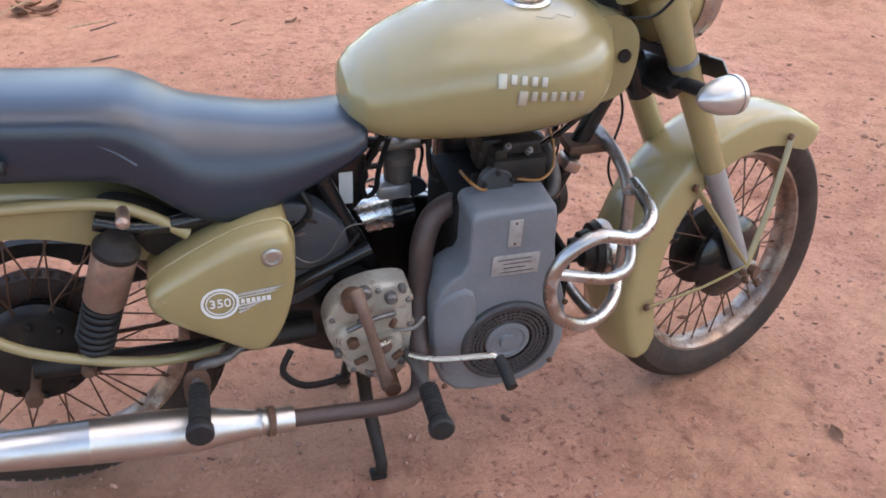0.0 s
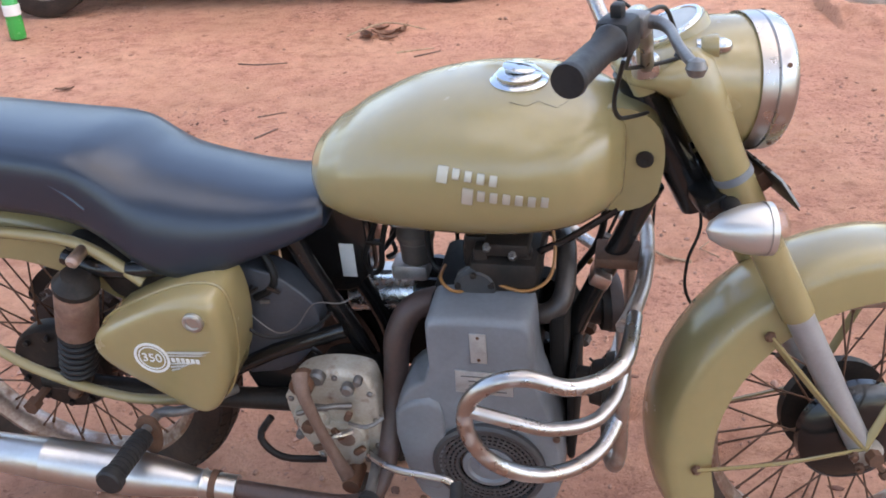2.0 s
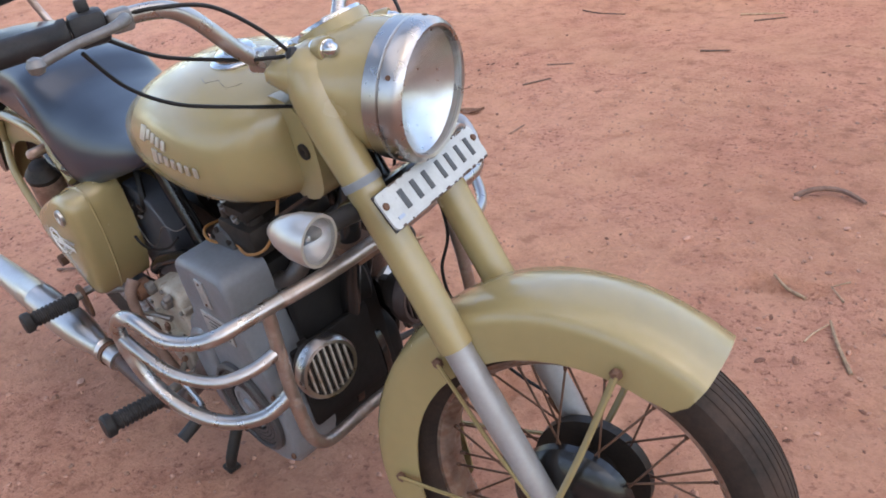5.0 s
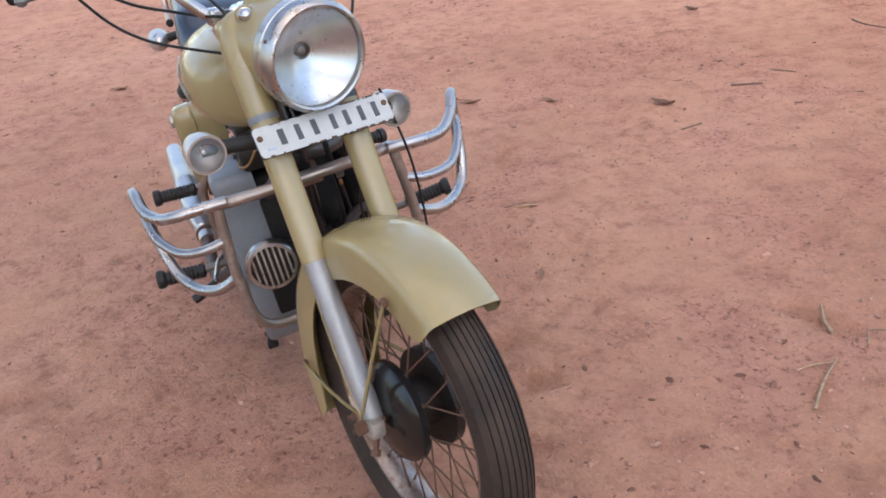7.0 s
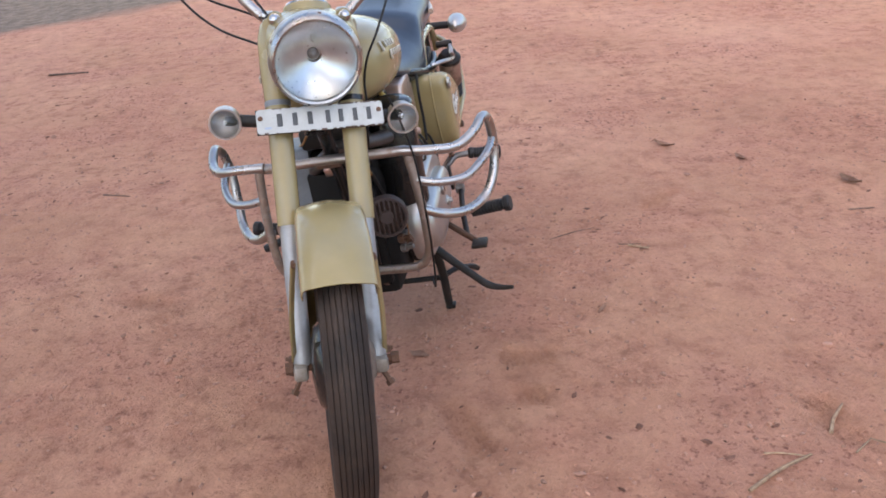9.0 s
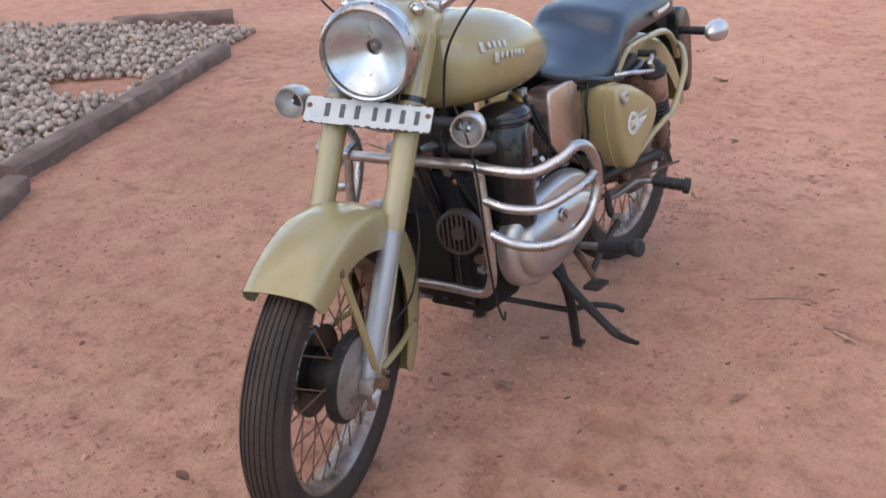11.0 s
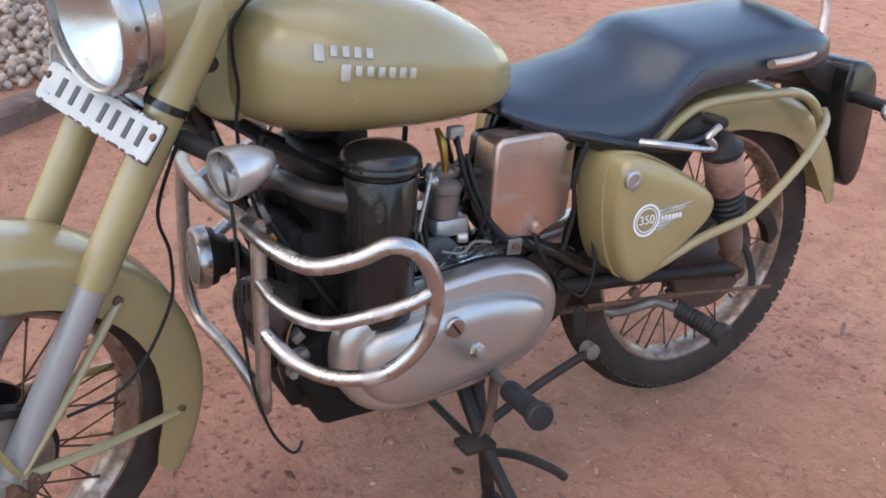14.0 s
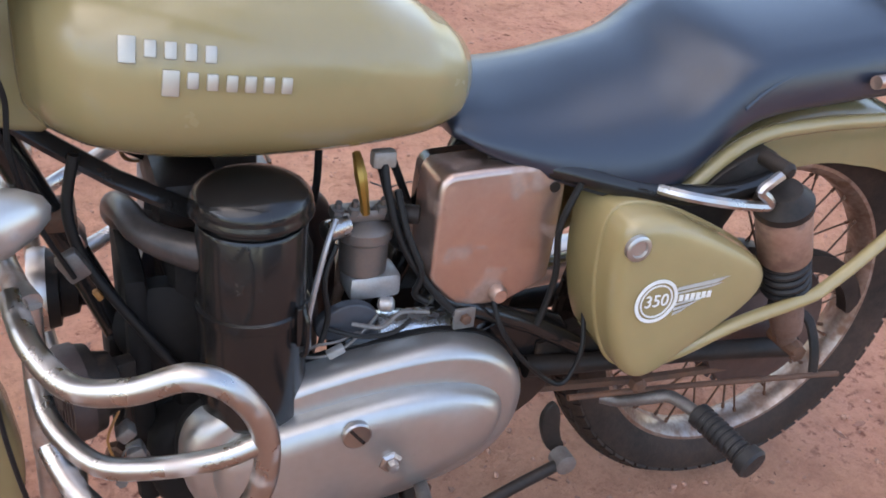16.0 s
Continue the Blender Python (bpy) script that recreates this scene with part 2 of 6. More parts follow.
def ring_lathe(profile, origin, axis, seg=64, bm=None):
    """Turned shape whose closed profile does not reach the axis."""
    bm = bm or bmesh.new()
    axis = Vector(axis).normalized()
    u = axis.orthogonal().normalized()
    v = axis.cross(u)
    rows = []
    for j in range(seg):
        a = 2 * math.pi * j / seg
        out = u * math.cos(a) + v * math.sin(a)
        rows.append([bm.verts.new(Vector(origin) + axis * h + out * r) for h, r in profile])
    for j in range(seg):
        a, b = rows[j], rows[(j + 1) % seg]
        for i in range(len(profile)):
            k = (i + 1) % len(profile)
            bm.faces.new((a[i], a[k], b[k], b[i]))
    return bm


def soften(outline, times=2):
    """Chaikin corner cutting of a closed outline."""
    pts = [Vector(p) for p in outline]
    for _ in range(times):
        pts = [q for a, b in zip(pts, pts[1:] + pts[:1]) for q in (a * 0.75 + b * 0.25, a * 0.25 + b * 0.75)]
    return pts


def slab(outline, y0, y1, edge=0.01, rounds=2, steps=3, bm=None, bulge=0.0):
    """A plate with the outline (x, z), from y0 to its outer face y1, whose outer edge is rounded."""
    bm = bm or bmesh.new()
    pts = soften([(x, z) for x, z in outline], rounds)
    mid = sum(pts, Vector((0, 0))) / len(pts)
    size = max((p - mid).length for p in pts)
    way = 1 if y1 > y0 else -1
    rings = [[(p.x, y0, p.y) for p in pts]]
    for k in range(steps + 1):
        a = math.pi / 2 * k / steps
        shrink, y = edge * (1 - math.cos(a)), y1 - way * edge * (1 - math.sin(a))
        rings.append([(q.x, y, q.y) for q in (mid + (p - mid) * (1 - shrink / size) for p in pts)])
    if bulge:
        for f in (0.8, 0.55, 0.3, 0.1):
            rings.append([(q.x, y1 + way * bulge * (1 - f * f), q.y) for q in (mid + (p - mid) * f for p in pts)])
    skin(bm, rings)
    bmesh.ops.recalc_face_normals(bm, faces=bm.faces)
    return bm


def block(centre, size, edge=0.005, turn=None, bm=None):
    """A bevelled box, turned by a matrix about its centre."""
    made = bmesh.new()
    bmesh.ops.create_cube(made, size=1.0, matrix=Matrix.Diagonal((*size, 1)))
    if edge:
        bmesh.ops.bevel(made, geom=made.edges[:], offset=edge, segments=2, affect="EDGES", profile=0.5)
    bmesh.ops.transform(made, matrix=Matrix.Translation(centre) @ (turn.to_4x4() if turn else Matrix.Identity(4)), verts=made.verts)
    return merge(bm, made) if bm else made


def slab_x(half, tall, corner, thick):
    """A flat plate with rounded corners, facing along x."""
    bm = bmesh.new()
    rim = []
    for cy, cz, a0 in ((half - corner, tall - corner, 0), (corner - half, tall - corner, 90), (corner - half, corner - tall, 180), (half - corner, corner - tall, 270)):
        rim += [(cy + corner * math.cos(radians(a0 + 22.5 * k)), cz + corner * math.sin(radians(a0 + 22.5 * k))) for k in range(5)]
    return skin(bm, [[(x, y, z) for y, z in rim] for x in (-thick / 2, thick / 2)])


def merge(bm, other):
    me = bpy.data.meshes.new("part")
    other.to_mesh(me)
    bm.from_mesh(me)
    bpy.data.meshes.remove(me)
    other.free()
    return bm


def part(name, bm, material, parent=None, label="", steer=False, sharp=38, matrix=None):
    """Links a bmesh as one mesh object under a thing or a part."""
    if steer:
        bmesh.ops.transform(bm, matrix=STEER, verts=bm.verts)
    if matrix:
        bmesh.ops.transform(bm, matrix=matrix, verts=bm.verts)
    bmesh.ops.recalc_face_normals(bm, faces=bm.faces)
    me = bpy.data.meshes.new(name)
    bm.to_mesh(me)
    bm.free()
    me.materials.append(material)
    me.shade_smooth()
    me.set_sharp_from_angle(angle=radians(sharp))
    ob = new(name, me)
    ob.parent = parent
    return tagged(ob, label)


# ---- the ground ----
# shoe soles pressed into the dust: place, turn, length
SOLES = ((1.245, 0.3, 0.35, 0.29), (0.912, 0.49, 1.45, 0.2), (1.11, 0.48, 1.4, 0.14), (1.9, -0.5, 2.1, 0.27), (0.4, -0.75, 1.2, 0.26), (2.2, 0.7, -0.6, 0.27), (1.3, 1.2, 0.2, 0.26), (-0.2, 1.1, 2.6, 0.27))


def earth_height(x, y):
    p = Vector((x, y, 0))
    ridge = (0.08 + 0.07 * noise.noise(p * 6.0)) * math.exp(-(((x - 4.2) * 0.68 + (y - 2.35) * 0.73) / 0.16) ** 2) if x > 2.5 else 0.0
    scuff = max(0.0, noise.noise(p * 1.7 + Vector((9, 4, 0))) + 0.15)
    tread = 0.0
    for fx, fy, turn, long in SOLES:
        u = (x - fx) * math.cos(turn) + (y - fy) * math.sin(turn)
        v = -(x - fx) * math.sin(turn) + (y - fy) * math.cos(turn)
        if abs(u) < long * 0.6 and abs(v) < 0.07:
            inside = max(0.0, 1 - (u / long * 2) ** 4) * max(0.0, 1 - (v / 0.048) ** 4)
            tread += inside * (-0.011 + 0.009 * math.sin((u + 0.4 * v) * 2 * math.pi / 0.034))
    return ridge + tread + 0.02 * scuff * (abs(noise.noise(p * 13.0)) + 0.6 * abs(noise.noise(p * 30.0)) - 0.35) + 0.006 * noise.noise(p * 1.3) + 0.004 * noise.noise(p * 4.1 + Vector((3, 1, 0))) + 0.0035 * noise.noise(p * 11.0) + 0.0016 * noise.noise(p * 27.0) - 0.004


def earth_material():
    m = bpy.data.materials.new("red_laterite_earth")
    m.use_nodes = True
    n, link = m.node_tree.nodes, m.node_tree.links.new
    b = n["Principled BSDF"]
    co = n.new("ShaderNodeTexCoord").outputs["Object"]

    def noise_at(s, detail=6.0, rough=0.55):
        t = n.new("ShaderNodeTexNoise")
        t.inputs["Scale"].default_value, t.inputs["Detail"].default_value, t.inputs["Roughness"].default_value = s, detail, rough
        link(co, t.inputs["Vector"])
        return t.outputs["Fac"]

    def steps(fac, rows):
        r = n.new("ShaderNodeValToRGB")
        link(fac, r.inputs["Fac"])
        e = r.color_ramp.elements
        e[0].position, e[0].color = rows[0][0], (*rows[0][1], 1)
        e[1].position, e[1].color = rows[-1][0], (*rows[-1][1], 1)
        for pos, c in rows[1:-1]:
            e.new(pos).color = (*c, 1)
        return r.outputs["Color"]

    def mixed(kind, fac, a, c):
        x = n.new("ShaderNodeMix")
        x.data_type, x.blend_type = "RGBA", kind
        if isinstance(fac, float):
            x.inputs["Factor"].default_value = fac
        else:
            link(fac, x.inputs["Factor"])
        link(a, x.inputs["A"])
        link(c, x.inputs["B"])
        return x.outputs["Result"]

    broad = steps(noise_at(0.8, 6), [(0.3, (0.47, 0.238, 0.152)), (0.5, (0.575, 0.305, 0.2)), (0.7, (0.635, 0.357, 0.243))])
    mid = steps(noise_at(7.0, 8, 0.65), [(0.3, (0.7, 0.62, 0.6)), (0.48, (0.95, 0.93, 0.92)), (0.7, (1.1, 1.11, 1.11))])
    fine = steps(noise_at(75.0, 6, 0.75), [(0.3, (0.55, 0.5, 0.48)), (0.5, (0.97, 0.96, 0.96)), (0.72, (1.2, 1.2, 1.2))])
    clods = steps(noise_at(15.0, 7, 0.66), [(0.34, (0.62, 0.54, 0.52)), (0.47, (0.96, 0.95, 0.95)), (0.68, (1.1, 1.11, 1.11))])
    patch = steps(noise_at(1.1, 4, 0.6), [(0.4, (0.2, 0.2, 0.2)), (0.6, (0.9, 0.9, 0.9))])
    specks = steps(noise_at(30.0, 5, 0.68), [(0.62, (1, 1, 1)), (0.7, (0.42, 0.33, 0.31))])
    colour = mixed("MULTIPLY", 0.8, broad, mid)
    colour = mixed("MULTIPLY", 0.36, colour, fine)
    colour = mixed("MULTIPLY", patch, colour, clods)
    colour = mixed("MULTIPLY", 0.6, colour, specks)
    pits = steps(noise_at(48.0, 4, 0.66), [(0.33, (0.42, 0.34, 0.34)), (0.45, (1, 1, 1))])
    rough_patch = steps(noise_at(1.6, 5, 0.68), [(0.46, (0.06, 0.06, 0.06)), (0.6, (1, 1, 1))])
    colour = mixed("MULTIPLY", rough_patch, colour, pits)
    tint = steps(noise_at(1.6, 5, 0.68), [(0.4, (1.03, 1.01, 0.98)), (0.6, (0.9, 0.785, 0.79))])
    colour = mixed("MULTIPLY", 0.85, colour, tint)
    # greyer trodden soil far behind the machine
    far = n.new("ShaderNodeVectorMath")
    far.operation = "DOT_PRODUCT"
    link(co, far.inputs[0])
    far.inputs[1].default_value = (-0.8, -0.6, 0)
    edge = n.new("ShaderNodeMath")
    edge.operation = "MULTIPLY_ADD"
    link(noise_at(0.9, 5), edge.inputs[0])
    edge.inputs[1].default_value = 1.6
    link(far.outputs["Value"], edge.inputs[2])
    grey = n.new("ShaderNodeMapRange")
    grey.inputs["From Min"].default_value, grey.inputs["From Max"].default_value = 7.0, 7.6
    link(edge.outputs[0], grey.inputs["Value"])
    bank = n.new("ShaderNodeVectorMath")
    bank.operation = "DOT_PRODUCT"
    link(co, bank.inputs[0])
    bank.inputs[1].default_value = (0.68, 0.73, 0)
    rim = n.new("ShaderNodeMath")
    rim.operation = "MULTIPLY_ADD"
    link(noise_at(2.2, 6), rim.inputs[0])
    rim.inputs[1].default_value = 0.5
    link(bank.outputs["Value"], rim.inputs[2])
    beyond = n.new("ShaderNodeMapRange")
    beyond.inputs["From Min"].default_value, beyond.inputs["From Max"].default_value = 5.0, 5.2
    link(rim.outputs[0], beyond.inputs["Value"])
    either = n.new("ShaderNodeMath")
    either.operation = "MAXIMUM"
    link(grey.outputs["Result"], either.inputs[0])
    link(beyond.outputs["Result"], either.inputs[1])
    soil = steps(noise_at(9.0, 8, 0.7), [(0.35, (0.13, 0.095, 0.07)), (0.6, (0.27, 0.2, 0.15))])
    colour = mixed("MIX", either.outputs[0], colour, soil)
    link(colour, b.inputs["Base Color"])
    b.inputs["Roughness"].default_value = 0.92
    b.inputs["Specular IOR Level"].default_value = 0.25
    total = n.new("ShaderNodeMath")
    total.operation = "MULTIPLY_ADD"
    link(noise_at(14.0, 8, 0.7), total.inputs[0])
    total.inputs[1].default_value = 1.15
    second = n.new("ShaderNodeMath")
    second.operation = "MULTIPLY"
    link(noise_at(140.0, 6, 0.7), second.inputs[0])
    second.inputs[1].default_value = 0.3
    link(second.outputs[0], total.inputs[2])
    bump = n.new("ShaderNodeBump")
    bump.inputs["Strength"].default_value, bump.inputs["Distance"].default_value = 1.0, 0.034
    link(total.outputs[0], bump.inputs["Height"])
    link(bump.outputs["Normal"], b.inputs["Normal"])
    return m


EARTH = earth_material()


def build_ground():
    far = 5.0 * 1.45 ** np.arange(1, 12)
    xs = np.concatenate([-far[::-1], np.arange(-5.0, -0.7, 0.05), np.arange(-0.7, 3.0, 0.014), np.arange(3.0, 6.001, 0.05), far + 1.0])
    ys = np.concatenate([-far[::-1], np.arange(-5.0, -1.6, 0.05), np.arange(-1.6, 2.2, 0.014), np.arange(2.2, 6.001, 0.05), far + 1.0])
    n = len(xs)
    verts = []
    for y in ys:
        for x in xs:
            r = max(abs(x), abs(y))
            verts.append((float(x), float(y), earth_height(x, y) if r < 9 else 0.05 * noise.noise(Vector((x, y, 0)) * 0.05)))
    faces = [(j * n + i, j * n + i + 1, (j + 1) * n + i + 1, (j + 1) * n + i) for j in range(len(ys) - 1) for i in range(n - 1)]
    me = bpy.data.meshes.new("ground")
    me.from_pydata(verts, [], faces)
    me.materials.append(EARTH)
    me.shade_smooth()
    return tagged(new("ground", me), "dry red laterite earth with trampled dust and litter", "ground", kind="structure")


build_ground()


# ---- the motorcycle: x ahead from the rear axle, y to its left, z up ----
BIKE = pose(0.014, 0.218, -0.0037, 6.32, -0.25, -7.15)
HEAD = Vector((1.055, 0.012, 0.93))
RAKE = radians(26.3)
AXIS = Vector((-math.sin(RAKE), 0, math.cos(RAKE)))
STEER = Matrix.Translation(HEAD) @ Matrix.Rotation(radians(18.7), 4, AXIS) @ Matrix.Translation(-HEAD)
FY = 0.012
bike = tagged(new("motorcycle"), "old olive-painted single-cylinder motorcycle with rusty chrome parked on its centre stand", "motorcycle")
bike.matrix_world = BIKE
SIDES = (-1, 1)


def wheel(name, centre, radius, steer, label, ribs):
    c = Vector(centre)
    w = 0.043
    rim_r = radius - 0.078
    outer = []
    for i in range(25):
        s = -1 + 2 * i / 24
        r = radius - 0.022 * abs(s) ** 2.6
        outer.append((w * s, r))
    tread = []
    for i, (y, r) in enumerate(outer):
        if 2 < i < 22 and i % 3 == 0:
            deep = 0.0045 if ribs else 0.0025
            tread += [(y - 0.0012, r), (y - 0.0008, r - deep), (y + 0.0008, r - deep), (y + 0.0012, r)]
        else:
            tread.append((y, r))
    side = [(w * 1.06, radius - 0.04), (w * 0.95, rim_r + 0.018), (w * 0.72, rim_r + 0.002)]
    profile = tread + side + [(-y, r) for y, r in side[::-1]]
    tyre = part("tyre", ring_lathe(profile, c, (0, 1, 0), 96), RUBBER, None, "", steer, 30)
    root = part(name, ring_lathe([(-0.031, rim_r - 0.004), (-0.031, rim_r + 0.012), (-0.026, rim_r + 0.012), (-0.024, rim_r), (-0.012, rim_r - 0.012), (0.012, rim_r - 0.012),
                                  (0.024, rim_r), (0.026, rim_r + 0.012), (0.031, rim_r + 0.012), (0.031, rim_r - 0.004), (0.014, rim_r - 0.017), (-0.014, rim_r - 0.017)],
                                 c, (0, 1, 0), 72), RIM, bike, label, steer)
    tyre.parent = root
    if not ribs:
        # staggered tread blocks and shoulder lugs
        bm = bmesh.new()
        for k in range(66):
            for row, (y, drop, wide) in enumerate(((-0.036, 0.0135, 0.013), (-0.0175, 0.0015, 0.014), (0.0, 0.0, 0.014), (0.0175, 0.0015, 0.014), (0.036, 0.0135, 0.013))):
                a = 2 * math.pi * (k + 0.5 * (row % 2)) / 66
                out = Vector((math.sin(a), 0, math.cos(a)))
                lean = Matrix.Rotation(a, 3, "Y") @ Matrix.Rotation(-y / 0.036 * 0.62, 3, "X")
                block(c + out * (radius - drop - 0.0034) + Vector((0, y, 0)), (0.025, wide, 0.011), 0, lean, bm)
        part("tread", bm, RUBBER, tyre, "worn blocks of tread")
    hub = part("hub", lathe([(-0.055, 0.012), (-0.055, 0.03), (-0.045, 0.035), (-0.042, 0.07), (-0.034, 0.072), (-0.03, 0.05), (0.03, 0.05), (0.034, 0.072), (0.042, 0.07),
                             (0.045, 0.035), (0.055, 0.03), (0.055, 0.012)], c, (0, 1, 0), 32), BLACK_DUSTY, root, "", steer)
    meshes = []
    for s in SIDES:
        for lean in SIDES:
            a, b = Vector((0.066 * math.sin(0.0), s * 0.038, 0.066)), Vector(((rim_r - 0.012) * math.sin(lean * 0.42), s * 0.008, (rim_r - 0.012) * math.cos(lean * 0.42)))
            bm = tube([a, b], 0.0019, 6, 1)
            nipple = (a - b).normalized()
            tube([b, b + nipple * 0.014], 0.0032, 6, 1, bm)
            me = bpy.data.meshes.new("spoke")
            bm.to_mesh(me)
            bm.free()
            me.materials.append(RUST)
            me.shade_smooth()
            meshes.append(me)
    base = STEER if steer else Matrix.Identity(4)
    for k in range(40):
        ob = new("spoke", meshes[k % 4])
        ob.parent = root
        ob.matrix_basis = base @ Matrix.Translation(c) @ Matrix.Rotation(2 * math.pi * k / 40, 4, "Y")
    return root, hub


FRONT, REAR = Vector((1.43, FY + 0.004, 0.307)), Vector((-0.03, -0.028, 0.367))
front_wheel, front_hub = wheel("front_wheel", FRONT, 0.324, True, "spoked front wheel with rusty rim and ribbed tyre", True)
rear_wheel, rear_hub = wheel("rear_wheel", REAR, 0.344, False, "spoked rear wheel with rusty rim and dusty tyre", False)
# front brake: plain black hub cover on one side, grey brake plate on the other
part("hub_cover", lathe([(0, 0.1), (0.014, 0.099), (0.026, 0.088), (0.034, 0.06), (0.038, 0.03), (0.039, 0.0)], FRONT + Vector((0, -0.03, 0)), (0, -1, 0), 36), BLACK, front_wheel, "", True)
part("brake_drum", lathe([(0, 0.098), (0.018, 0.098), (0.022, 0.093), (0.022, 0.0)], FRONT + Vector((0, 0.03, 0)), (0, 1, 0), 40), BLACK_DUSTY, front_wheel, "", True)
plate = part("brake_plate", lathe([(0, 0.088), (0.006, 0.087), (0.011, 0.078), (0.014, 0.045), (0.022, 0.036), (0.022, 0.0)], FRONT + Vector((0, 0.05, 0)), (0, 1, 0), 36), BRAKE_GREY, front_wheel,
             "dull grey brake plate", True)
part("brake_arm", tube([FRONT + Vector((-0.03, 0.076, 0.02)), FRONT + Vector((-0.09, 0.082, 0.09))], 0.007, 8, 1), RUST, plate, "", True)
part("front_axle", lathe([(-0.125, 0.008), (-0.125, 0.014), (-0.108, 0.014), (-0.107, 0.009), (0.107, 0.009), (0.108, 0.014), (0.125, 0.014), (0.125, 0.008)], FRONT, (0, 1, 0), 6), RUST, front_wheel, "", True)
# rear brake drum and sprocket
bm = lathe([(0, 0.06), (0, 0.098), (0.03, 0.1), (0.04, 0.094), (0.044, 0.06), (0.05, 0.03), (0.06, 0.0)], REAR + Vector((0, -0.012, 0)), (0, -1, 0), 40)
for k in range(10):
    out = Matrix.Rotation(2 * math.pi * k / 10, 3, "Y") @ Vector((0, 0, 0.082))
    lathe([(0, 0.007), (0.008, 0.007), (0.01, 0.004), (0.01, 0)], REAR + Vector((0, -0.053, 0)) + out, (0, -1, 0), 6, bm)
part("brake_drum", bm, BLACK_DUSTY, rear_wheel, "dusty black brake drum")
bm = lathe([(0, 0.07), (0.002, 0.112), (0.03, 0.116), (0.036, 0.112), (0.04, 0.09), (0.046, 0.05), (0.056, 0.03), (0.06, 0.0)], REAR + Vector((0, 0.045, 0)), (0, 1, 0), 40)
for k in range(38):
    turn = Matrix.Rotation(2 * math.pi * k / 38, 3, "Y")
    block(REAR + Vector((0, 0.058, 0)) + turn @ Vector((0, 0, 0.118)), (0.008, 0.006, 0.014), 0, turn, bm)
part("sprocket_drum", bm, BROWN_TUBE, rear_wheel, "greasy brown sprocket drum")
part("rear_axle", lathe([(-0.16, 0.008), (-0.16, 0.015), (-0.14, 0.015), (-0.14, 0.009), (0.14, 0.009), (0.14, 0.015), (0.16, 0.015), (0.16, 0.008)], REAR, (0, 1, 0), 6), RUST, rear_wheel)


def fender(name, centre, rows, half, label, steer):
    """A valanced mudguard: rows of (angle from ahead in degrees, outer radius, skirt's inner radius)."""
    bm = bmesh.new()
    rings = []
    full = []
    for (a0, o0, i0), (a1, o1, i1) in zip(rows, rows[1:]):
        for k in range(6):
            t = k / 6
            full.append((a0 + (a1 - a0) * t, o0 + (o1 - o0) * t, i0 + (i1 - i0) * t))
    full.append(rows[-1])
    for a, out, inn in full:
        a = radians(a)
        u = Vector((math.cos(a), 0, math.sin(a)))
        cross = [(-half, inn), (-half - 0.002, inn + (out - inn) * 0.35), (-half, out - 0.03), (-half * 0.965, out - 0.0165), (-half * 0.86, out - 0.0085), (-half * 0.45, out - 0.0015), (0, out + 0.002)]
        cross = cross + [(-y, r) for y, r in cross[-2::-1]]
        inner = [(y * (1 - 0.003 / half), r - (0.003 if abs(y) < half * 0.95 else 0)) for y, r in cross[::-1]]
        rings.append([Vector(centre) + u * r + Vector((0, y, 0)) for y, r in cross + inner])
    skin(bm, rings)
    return part(name, bm, OLIVE, bike, label, steer, 50)


front_fender = fender("front_fender", FRONT, [(53, 0.361, 0.312), (55, 0.36, 0.288), (62, 0.36, 0.28), (90, 0.36, 0.275), (130, 0.358, 0.268), (175, 0.351, 0.26), (196, 0.346, 0.262), (203.5, 0.344, 0.272), (207, 0.342, 0.298)],
                      0.074, "olive mudguard with deep side valances", True)
for s in SIDES:
    y = FY + s * 0.081
    ends = [(1.525, 0.593), (1.14, 0.295), (1.245, 0.545)]
    for x, z in ends:
        hub_end = Vector((1.415, FY + s * 0.1, 0.318))
        stay = part("stay", tube([hub_end, (1.42 + (x - 1.42) * 0.5, FY + s * 0.095, 0.31 + (z - 0.31) * 0.5), (x, y, z)], 0.0075, 8, 3, flat=0.5), OLIVE, front_fender, "", True)
        part("bolt", lathe([(0, 0.009), (0.006, 0.009), (0.009, 0.005)], (x, FY + s * 0.077, z), (0, s, 0), 6), RUST, front_fender, "", True)

rear_fender = fender("rear_fender", REAR, [(34, 0.375, 0.335), (48, 0.385, 0.3), (70, 0.388, 0.292), (105, 0.39, 0.292), (130, 0.394, 0.312), (155, 0.392, 0.325), (166, 0.387, 0.345)], 0.087,
                     "olive rear mudguard", False)
